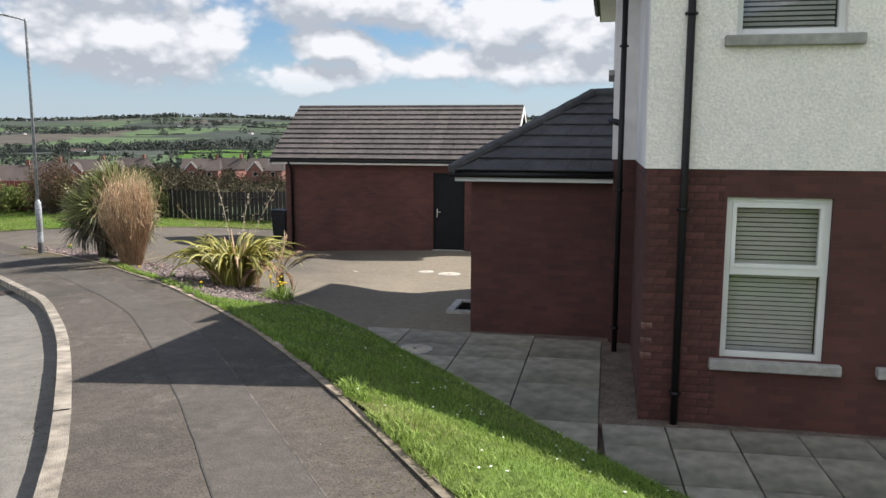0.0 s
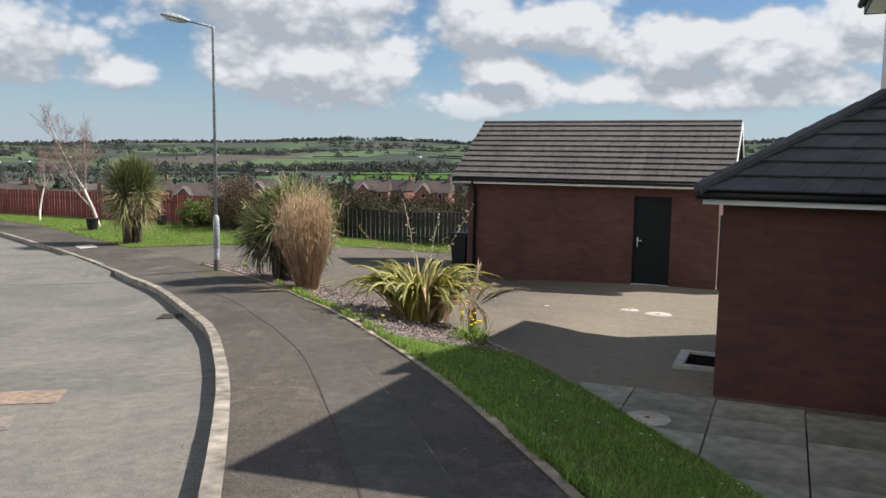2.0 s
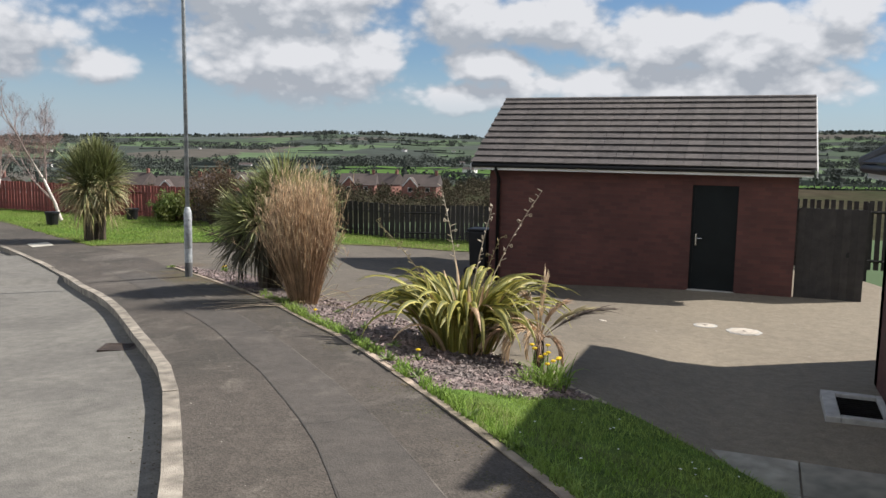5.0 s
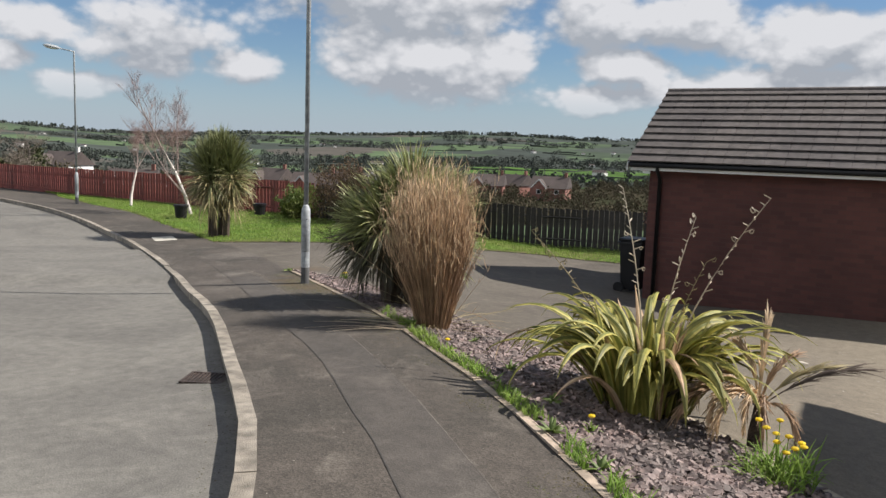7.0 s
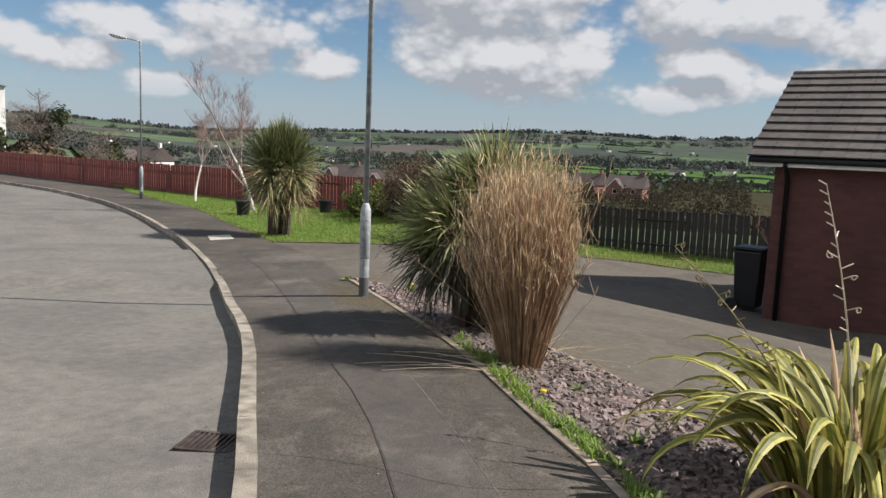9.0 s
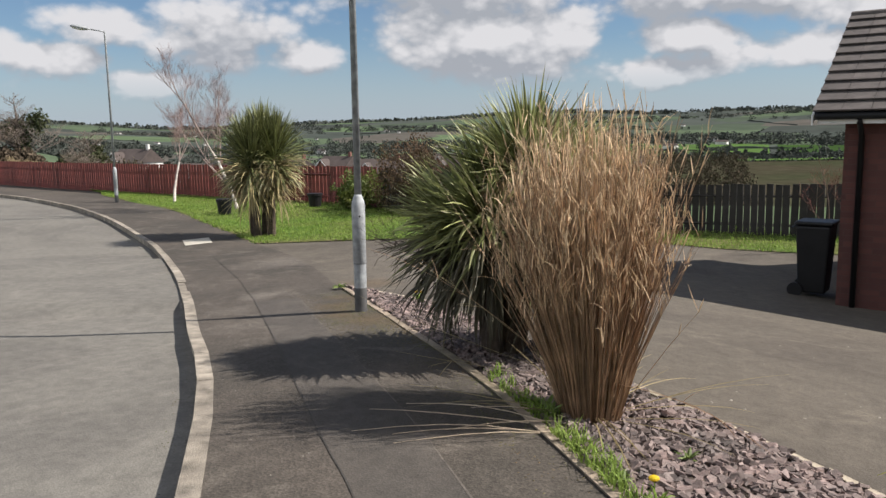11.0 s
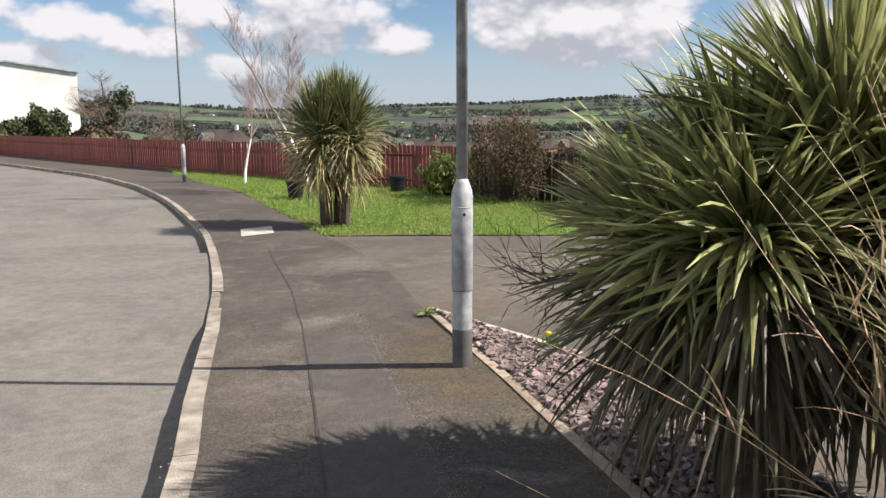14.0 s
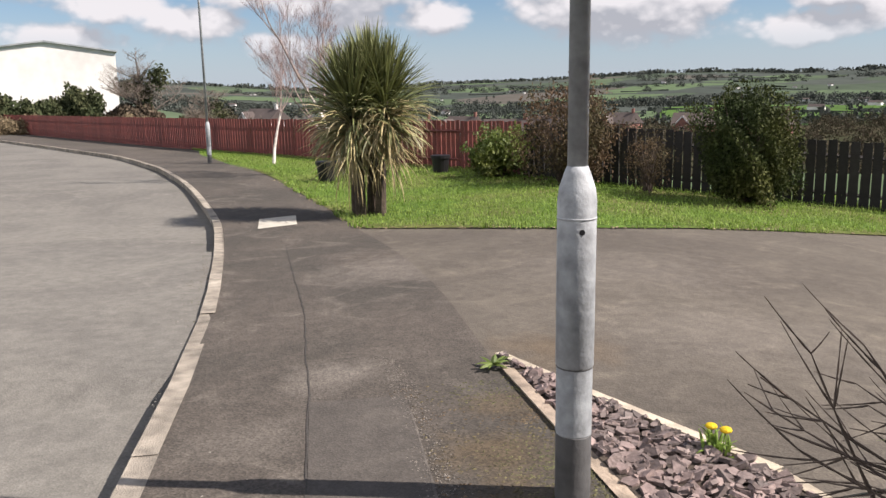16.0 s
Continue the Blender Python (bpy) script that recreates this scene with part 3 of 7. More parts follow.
def make_ground():
    rings = np.r_[np.arange(0, 60, 2.0), 60 * 1.09 ** np.arange(0, 50)]
    rings = rings[rings < 4300]
    nseg = 240
    V = [(-5.0, 10.0, float(far_z(-5.0, 10.0)))]
    for r in rings[1:]:
        a = np.arange(nseg) * 2 * math.pi / nseg
        X, Y = -5 + r * np.sin(a), 10 + r * np.cos(a)
        V += np.c_[X, Y, far_z(X, Y)].tolist()
    F = [(0, 1 + (k + 1) % nseg, 1 + k) for k in range(nseg)]
    for i in range(len(rings) - 2):
        o = 1 + i * nseg
        F += [(o + k, o + (k + 1) % nseg, o + nseg + (k + 1) % nseg, o + nseg + k) for k in range(nseg)]
    ob = mesh_part("ground", V, F, M_FIELD, smooth=True)
    if sum(p.normal.z for p in ob.data.polygons) < 0:
        ob.data.flip_normals()
    return tagged(ob, "green and brown patchwork fields rising to far hills", "ground", kind="structure")


make_ground()
DARK_LINE = [(25.6, 9.6), (27.1, 7.8), (28.0, 7.05), (28.9, 5.9), (29.6, 4.6), (30.3, 3.2), (30.95, 1.6), (31.8, 0.4), (33.0, -0.6)]
RED_LINE = [(33.0, -0.6), (35.3, -2.2), (37.2, -4.6), (39.8, -7.3), (42.0, -9.9), (46.0, -14.1), (52, -20.2), (60, -28.2), (68, -36.2)]
LAWN_BACK = line([(a + 0.35, b + 0.2) for a, b in DARK_LINE[:-1] + RED_LINE], 140)
LAWN_FRONT = np.vstack([line([(24.3, 8.0), (25.2, 7.0), (25.9, 6.35), (26.75, 5.3), (26.6, 3.8), (26.4, 2.7), (26.1, 1.6), (25.7, 0.54), (25.65, -0.4), (26.05, -1.6), (26.45, -2.8)], 44)[:-1], LAWN_EDGE])
lawn = tagged(loft("lawn", resample(LAWN_FRONT, 140), LAWN_BACK, 12, 0.014, M_TURF, rough=0.012), "bright mown grass lawn in front of the fences", "lawn", kind="structure")


# ---- kerb and edgings ----
def pieces_along(name, c, length, gap, w0, w1, top, bottom, mat, parent, bevel, first=0.0, last=1e9, zf=None):
    """Stones laid end to end along a line; each is a bevelled block with its own slight tilt."""
    d = np.r_[0, np.cumsum(np.hypot(*np.diff(c, axis=0).T))]
    rnd = random.Random(len(c))
    t = first
    while t + length < min(d[-1], last):
        a = np.array([np.interp(t, d, c[:, 0]), np.interp(t, d, c[:, 1])])
        e = t + length - gap
        b = np.array([np.interp(e, d, c[:, 0]), np.interp(e, d, c[:, 1])])
        u = (b - a) / np.hypot(*(b - a))
        n = np.array([u[1], -u[0]])
        bm = bmesh.new()
        add_box(bm, 0, 1, 0, 1, 0, 1)
        za, zb = (zf or ground_z)(*a), (zf or ground_z)(*b)
        j = rnd.uniform(-0.006, 0.006)
        ta, tb = top(*a), top(*b)
        for v in bm.verts:
            s, q, h = v.co
            p = a * (1 - s) + b * s + n * (w0 + (w1 - w0) * q)
            base = za * (1 - s) + zb * s
            v.co = Vector((p[0], p[1], base + (ta * (1 - s) + tb * s + j if h > 0.5 else bottom)))
        if bevel:
            bmesh.ops.bevel(bm, geom=[ed for ed in bm.edges if sum(v.co.z for v in ed.verts) / 2 > min(za, zb) - 0.03], offset=bevel, segments=2, affect="EDGES")
        part(name, bm, mat, parent)
        t += length


kerb = tagged(empty("kerb"), "weathered pale concrete kerb with a dropped stretch", "kerb", kind="structure")
pieces_along("kerbstone", KERB, 0.915, 0.008, -0.05, 0.032, lambda x, y: 0.012, -0.25, M_KERB, kerb, 0.014, first=1.0)
edging = tagged(empty("edging"), "narrow mossy concrete edging beside the footpath", "edging", kind="structure")
M_EDGE = material("mossy edging", (0.34, 0.27, 0.205), 0.9, var=0.4, scale=9, bump=0.4, second=(0.2, 0.165, 0.115), obj=0.15)
pieces_along("edging_stone", EDGE, 0.915, 0.006, 0.0, 0.045, lambda x, y: 0.02, -0.2, M_EDGE, edging, 0.008, first=3.0)
M_EDGE_PALE = material("pale edging", (0.42, 0.36, 0.28), 0.9, var=0.25, scale=9, bump=0.3, second=(0.32, 0.28, 0.2), obj=0.15)
bed_edging = tagged(empty("bed_edging"), "pale concrete edging between slate bed and drive", "edging", kind="structure")
pieces_along("edging_stone", BED_EDGE[::-1], 0.915, 0.006, -0.04, 0.0, lambda x, y: 0.022, -0.2, M_EDGE_PALE, bed_edging, 0.006, last=10.5)

# ground that closes the place beside and behind the camera
tagged(sheet("side_lawn", 0.4, 14.0, -10.0, 4.05, 0.5, -0.05, M_TURF), "plain grass beside the verge", "grass", kind="structure")
tagged(loft("far_verge", offset(KERB, -11.9)[:150], offset(KERB, -17.0)[:150], 6, -0.03, M_TURF, zf=road_z), "plain grass across the road", "grass", kind="structure")

# ---- patio ----
PATIO_Z = -1.02
patio = tagged(empty("patio", 0, 0, PATIO_Z), "grey concrete slab patio round the house", "patio", kind="structure")


def slab(x0, x1, y0, y1, turn=0.0):
    """One slab; turn swings it with its row about the corner of the house."""
    g = 0.007
    rnd = random.Random(int((x0 * 131 + y0 * 57) * 100))
    c = Matrix.Translation((-0.5, 7.1, 0)) @ Matrix.Rotation(radians(turn), 4, "Z") @ Matrix.Translation((0.5, -7.1, 0)) @ Vector(((x0 + x1) / 2, (y0 + y1) / 2, 0))
    part("paving_slab", box(-(x1 - x0) / 2 + g, (x1 - x0) / 2 - g, -(y1 - y0) / 2 + g, (y1 - y0) / 2 - g, -0.05, 0.02, 0.006), M_SLAB, patio,
         at=pose(c.x, c.y, rnd.uniform(-0.003, 0.003), rnd.uniform(-0.25, 0.25), rnd.uniform(-0.25, 0.25), turn))


def slab_rows(x0, x1, ys, turn=0.0):
    for a, b in zip(ys, ys[1:]):
        slab(x0, x1, b, a, turn)


slab_rows(-4.25, -3.3, (10.42, 9.72, 9.12, 8.5, 7.9, 7.3))
slab_rows(-3.3, -2.4, (10.42, 9.72, 9.12, 8.5, 7.9, 7.3))
slab_rows(-2.4, -1.5, (10.38, 9.76, 9.15, 8.12, 7.5, 6.9, 6.3, 5.7, 5.1))
slab_rows(-1.5, -0.58, (10.3, 9.32, 8.24, 7.06, 6.48, 5.75, 5.15, 4.55))
for k in range(11):
    slab_rows(-0.56 + 0.605 * k, 0.045 + 0.605 * k, (7.08, 6.53, 5.75, 5.15, 4.55, 4.1), 2.5)
tagged(sheet("patio_base", -4.3, 9.0, 4.0, 10.8, 0.3, 0, M_SOIL, zf=lambda X, Y: 0 * X + PATIO_Z - 0.035), "dark gravel and soil under the slabs", "ground", kind="structure")
M_GRAVEL = material("dull gravel", (0.15, 0.115, 0.09), 0.95, var=0.45, scale=45, bump=1.0, bump_scale=45, second=(0.1, 0.08, 0.065))
for nm, q in (("gravel_strip", (-0.58, -0.19, 7.1, 10.6)), ("gravel_strip", (-2.45, -0.58, 10.32, 10.56)), ("gravel_strip", (-0.19, 9.0, 7.1, 7.31))):
    tagged(part(nm, box(*q, PATIO_Z - 0.1, PATIO_Z + 0.008), M_GRAVEL), "brown gravel strip at the foot of the wall", "gravel", kind="structure")


# ---- roofs ----
def roof_courses(a, b, c, d, n, thick, mat, parent, name="tile_course"):
    """Overlapping tile courses on the slope a-b (eaves, left to right) up to d-c (ridge)."""
    a, b, c, d = map(Vector, (a, b, c, d))
    nor = (b - a).cross(d - a).normalized()
    for i in range(n):
        u0, u1 = i / n, min((i + 1.15) / n, 1.0)
        p0, p1, p2, p3 = a.lerp(d, u0), b.lerp(c, u0), b.lerp(c, u1), a.lerp(d, u1)
        bm = bmesh.new()
        width = (p1 - p0).length
        k = max(1, round(width / 0.33))
        for j in range(k):
            f0, f1 = j / k, (j + 1) / k
            eps = 0.003 / max(width, 0.1)
            q = [p0.lerp(p1, f0 + eps), p0.lerp(p1, f1 - eps), p3.lerp(p2, f1 - eps), p3.lerp(p2, f0 + eps)]
            up = [q[0] + nor * (thick + 0.028), q[1] + nor * (thick + 0.028), q[2] + nor * 0.012, q[3] + nor * 0.012]
            lo = [q[0] + nor * 0.028, q[1] + nor * 0.028, q[2] - nor * 0.004, q[3] - nor * 0.004]
            vs = [bm.verts.new(v) for v in up + lo]
            for f in ((0, 1, 2, 3), (7, 6, 5, 4), (4, 5, 1, 0), (5, 6, 2, 1), (6, 7, 3, 2), (7, 4, 0, 3)):
                bm.faces.new([vs[t] for t in f])
        part(name, bm, mat, parent)


def prism(pts, d):
    """A plate: outline pts pushed by d."""
    bm = bmesh.new()
    d = Vector(d)
    a = [bm.verts.new(Vector(p)) for p in pts]
    b = [bm.verts.new(Vector(p) + d) for p in pts]
    bm.faces.new(a)
    bm.faces.new(b[::-1])
    n = len(a)
    for i in range(n):
        bm.faces.new((a[i], b[i], b[(i + 1) % n], a[(i + 1) % n]))
    bmesh.ops.recalc_face_normals(bm, faces=bm.faces)
    return bm


# ---- garage ----
def garage():
    g = tagged(empty("garage", -6.1, 21.65, -1.3), "red brick garage with grey tiled gable roof and black side door", "garage")
    inv = g.matrix_basis.inverted()

    def P(name, bm, mat, label="", parent=g, smooth=False):
        return part(name, bm, mat, parent, label, smooth, at=inv if parent is g else None)
    x0, x1, y0, y1 = -9.05, -3.15, 19.66, 23.64
    dx0, dx1, dz0, dz1 = -4.99, -4.16, -1.226, 0.833
    t, top, base = 0.215, 1.12, -1.6
    bm = box(x0, dx0, y0, y0 + t, base, top)
    add_box(bm, dx1, x1, y0, y0 + t, base, top)
    add_box(bm, dx0, dx1, y0, y0 + t, dz1, top)
    add_box(bm, dx0, dx1, y0, y0 + t, base, dz0 - 0.002)
    P("front_wall", bm, M_BRICK)
    for n, xa in (("side_wall", x0), ("side_wall", x1 - t)):
        P(n, prism([(xa, y0 + t, base), (xa, y1 - t, base), (xa, y1 - t, top), (xa, 21.65, top + 1.42), (xa, y0 + t, top)], (t, 0, 0)), M_BRICK)
    P("back_wall", box(x0, x1, y1 - t, y1, base, top), M_BRICK)
    door = P("door", box(dx0 + 0.05, dx1 - 0.05, y0 + 0.06, y0 + 0.105, dz0 + 0.06, dz1 - 0.05, 0.004), M_DOOR, "black panelled door, shut")
    fr = box(dx0, dx0 + 0.055, y0 + 0.045, y0 + 0.12, dz0, dz1)
    add_box(fr, dx1 - 0.055, dx1, y0 + 0.045, y0 + 0.12, dz0, dz1)
    add_box(fr, dx0 + 0.055, dx1 - 0.055, y0 + 0.045, y0 + 0.12, dz1 - 0.055, dz1)
    P("door_frame", fr, M_DOOR)
    P("threshold", box(dx0 - 0.02, dx1 + 0.02, y0 - 0.03, y0 + 0.2, dz0 - 0.03, dz0 + 0.055, 0.008), M_SILL, "pale grey door step")
    h = box(dx0 + 0.085, dx0 + 0.115, y0 + 0.045, y0 + 0.06, -0.32, -0.1, 0.004)
    add_tube(h, [(dx0 + 0.1, y0 + 0.05, -0.18), (dx0 + 0.1, y0 + 0.005, -0.18), (dx0 + 0.21, y0 + 0.0, -0.18)], 0.009, 8)
    part("door_handle", h, M_CHROME, door, "chrome lever handle")
    # roof
    ra, rb, ey, ez, rz = -9.38, -2.88, 19.36, 1.16, 2.60
    roof = P("roof", prism([(ra, ey + .05, ez), (ra, 21.65, rz), (ra, 43.3 - ey - .05, ez), (ra, 43.3 - ey - .25, ez - .02), (ra, 21.65, rz - .14), (ra, ey + .25, ez - .02)], (rb - ra, 0, 0)), M_BLACK)
    roof_courses((ra, ey, ez), (rb, ey, ez), (rb, 21.65, rz), (ra, 21.65, rz), 11, 0.022, M_TILE, roof)
    roof_courses((rb, 43.3 - ey, ez), (ra, 43.3 - ey, ez), (ra, 21.65, rz), (rb, 21.65, rz), 11, 0.022, M_TILE, roof)
    n = 15
    for i in range(n):
        w = (rb - ra) / n
        b2 = bmesh.new()
        add_tube(b2, [(ra + i * w + .003, 21.65, rz - .02), (ra + (i + 1) * w - .003, 21.65, rz - .02)], 0.085, 10)
        for v in b2.verts:
            v.co.z = max(v.co.z, rz - 0.04)
            v.co.z = rz - 0.02 + (v.co.z - rz + 0.02) * 0.75
        part("ridge_tile", b2, M_TILE, roof)
    P("fascia", box(ra + 0.05, rb - 0.05, ey + 0.055, ey + 0.075, ez - 0.13, ez + 0.005), M_WHITE, "white fascia board")
    P("soffit", box(ra + 0.05, rb - 0.05, ey + 0.075, y0 - 0.002, ez - 0.13, ez - 0.115), M_WHITE)
    gut = bmesh.new()
    add_tube(gut, [(ra + 0.03, ey + 0.01, ez - 0.035), (rb - 0.03, ey + 0.01, ez - 0.035)], 0.045, 10)
    P("gutter", gut, M_BLACK, "black half-round gutter", smooth=True)
    for xx, s in ((ra - 0.012, -1), (rb + 0.002, 1)):
        for ya, sg in ((ey, 1), (43.3 - ey, -1)):
            P("bargeboard", prism([(xx, ya, ez - .02), (xx, ya, ez - .14), (xx, 21.65, rz - .16), (xx, 21.65, rz - .0)], (0.02, 0, 0)), M_WHITE, "white bargeboard")
    P("downpipe", tube([(x0 + 0.2, ey + 0.03, ez - 0.06), (x0 + 0.2, ey + 0.04, ez - 0.12), (x0 + 0.2, y0 - 0.05, ez - 0.3), (x0 + 0.2, y0 - 0.05, -1.3)], 0.036, 10), M_BLACK, "black downpipe", smooth=True)
    return g


garage()


# ---- house ----
def window(parent, x0, x1, z0, z1, y, split, blinds=True):
    """A white frame with two lights, glass and a slatted blind behind; faces -y."""
    w = part("window", box(x0, x0 + 0.06, y, y + 0.07, z0, z1, 0.004), M_WHITE, parent, "white framed window with drawn slatted blinds")
    bm = bmesh.new()
    add_box(bm, x1 - 0.06, x1, y, y + 0.07, z0, z1, 0.004)
    add_box(bm, x0 + 0.06, x1 - 0.06, y, y + 0.07, z1 - 0.06, z1, 0.004)
    add_box(bm, x0 + 0.06, x1 - 0.06, y, y + 0.07, z0, z0 + 0.06, 0.004)
    add_box(bm, x0 + 0.06, x1 - 0.06, y, y + 0.07, split - 0.035, split + 0.035, 0.004)
    # opening sash
    a, b, c, d = x0 + 0.06, x1 - 0.06, split + 0.035, z1 - 0.06
    for q in ((a, a + 0.04, c, d), (b - 0.04, b, c, d), (a + .04, b - .04, c, c + 0.04), (a + .04, b - .04, d - 0.04, d)):
        add_box(bm, q[0], q[1], y - 0.012, y + 0.05, q[2], q[3], 0.003)
    add_box(bm, (x0 + x1) / 2 - 0.22, (x0 + x1) / 2 + 0.22, y - 0.02, y, z1 - 0.04, z1 - 0.018, 0.003)
    part("frame", bm, M_WHITE, w)
    p = part("pane", box(x0 + 0.05, x1 - 0.05, y + 0.03, y + 0.036, z0 + 0.05, z1 - 0.05), M_GLASS, w)
    p.visible_shadow = False
    bm = bmesh.new()
    z = z0 + 0.07
    while z < z1 - 0.07:
        add_box(bm, x0 + 0.065, x1 - 0.065, -0.019, 0.019, -0.0012, 0.0012, m=Matrix.Translation((0, y + 0.11, z)) @ Matrix.Rotation(radians(58), 4, "X"))
        z += 0.045
    part("blind", bm, M_BLIND, w, "pale slatted blind")
    return w


def glass():
    mt = bpy.data.materials.new("window glass")
    mt.use_nodes = True
    b = mt.node_tree.nodes["Principled BSDF"]
    b.inputs["Transmission Weight"].default_value = 1.0
    b.inputs["Roughness"].default_value = 0.0
    b.inputs["IOR"].default_value = 1.45
    return mt


M_GLASS = glass()
M_BLIND = material("blind slat", (0.84, 0.84, 0.8), 0.5, var=0.05, bump=0)
M_ROOM = material("room wall", (0.09, 0.085, 0.08), 0.9, var=0.1, bump=0)


def wall_y(x0, x1, z0, z1, y0, y1, holes):
    """A wall facing -y with rectangular holes (x0, x1, z0, z1), cut into upright strips."""
    bm = bmesh.new()
    xs = sorted({x0, x1, *[h[0] for h in holes], *[h[1] for h in holes]})
    for a, b in zip(xs, xs[1:]):
        z = z0
        for h in sorted(h for h in holes if h[0] <= a and h[1] >= b):
            if h[2] > z:
                add_box(bm, a, b, y0, y1, z, h[2])
            z = h[3]
        if z < z1:
            add_box(bm, a, b, y0, y1, z, z1)
    return bm


M_MORTAR = material("mortar", (0.07, 0.034, 0.028), 0.95, var=0.2, scale=20, bump=0.4)
M_ONEBRICK = material("single brick", (0.1, 0.037, 0.03), 0.85, var=0.3, scale=14, bump=0.5, bump_scale=80, second=(0.074, 0.029, 0.025), obj=0.22)
M_PALEBRICK = material("scuffed pale brick", (0.3, 0.21, 0.175), 0.9, var=0.5, scale=22, bump=0.5, second=(0.1, 0.042, 0.034), obj=0.2)


def corner_bricks(front, side, x0, y0, top):
    """Single bricks, 65 by 215 with 10 mm joints, round the corner next to the path."""
    meshes = {}

    def brick(w, d, mat):
        k = (round(w, 3), round(d, 3), mat.name)
        if k not in meshes:
            bm = box(-w / 2, w / 2, -d / 2, d / 2, -0.0325, 0.0325)
            me = bpy.data.meshes.new("brick")
            bm.to_mesh(me)
            bm.free()
            me.materials.append(mat)
            meshes[k] = me
        return meshes[k]
    n = 0
    z = top - 0.0375
    while z > -1.06:
        odd = n % 2
        xs = [x0, x0 + 0.215, x0 + 0.44, x0 + 0.665, 0.52] if odd else [x0, x0 + 0.1025, x0 + 0.3275, x0 + 0.5525, 0.52]
        for a, b in zip(xs, xs[1:]):
            if b - a < 0.03:
                continue
            w = b - a - (0.01 if a > x0 else 0.0)
            pale = a == x0 and -0.36 < z < 0.08 and not odd
            ob = new("brick", brick(w, 0.1, M_PALEBRICK if pale else M_ONEBRICK))
            ob.parent = front
            ob.matrix_basis = pose((b + a + (0.01 if a > x0 else 0)) / 2, y0 + 0.05, z)
        y = y0 + 0.1
        ys = [y] + [y + (0.1225 if odd else 0.235) + 0.225 * k for k in range(8)]
        ys = [q for q in ys if q < 9.1] + [9.16]
        for a, b in zip(ys, ys[1:]):
            if b - a < 0.03:
                continue
            ob = new("brick", brick(0.1, b - a - 0.01, M_ONEBRICK))
            ob.parent = side
            ob.matrix_basis = pose(x0 + 0.05, (a + b + 0.01) / 2, z)
        z -= 0.075
        n += 1


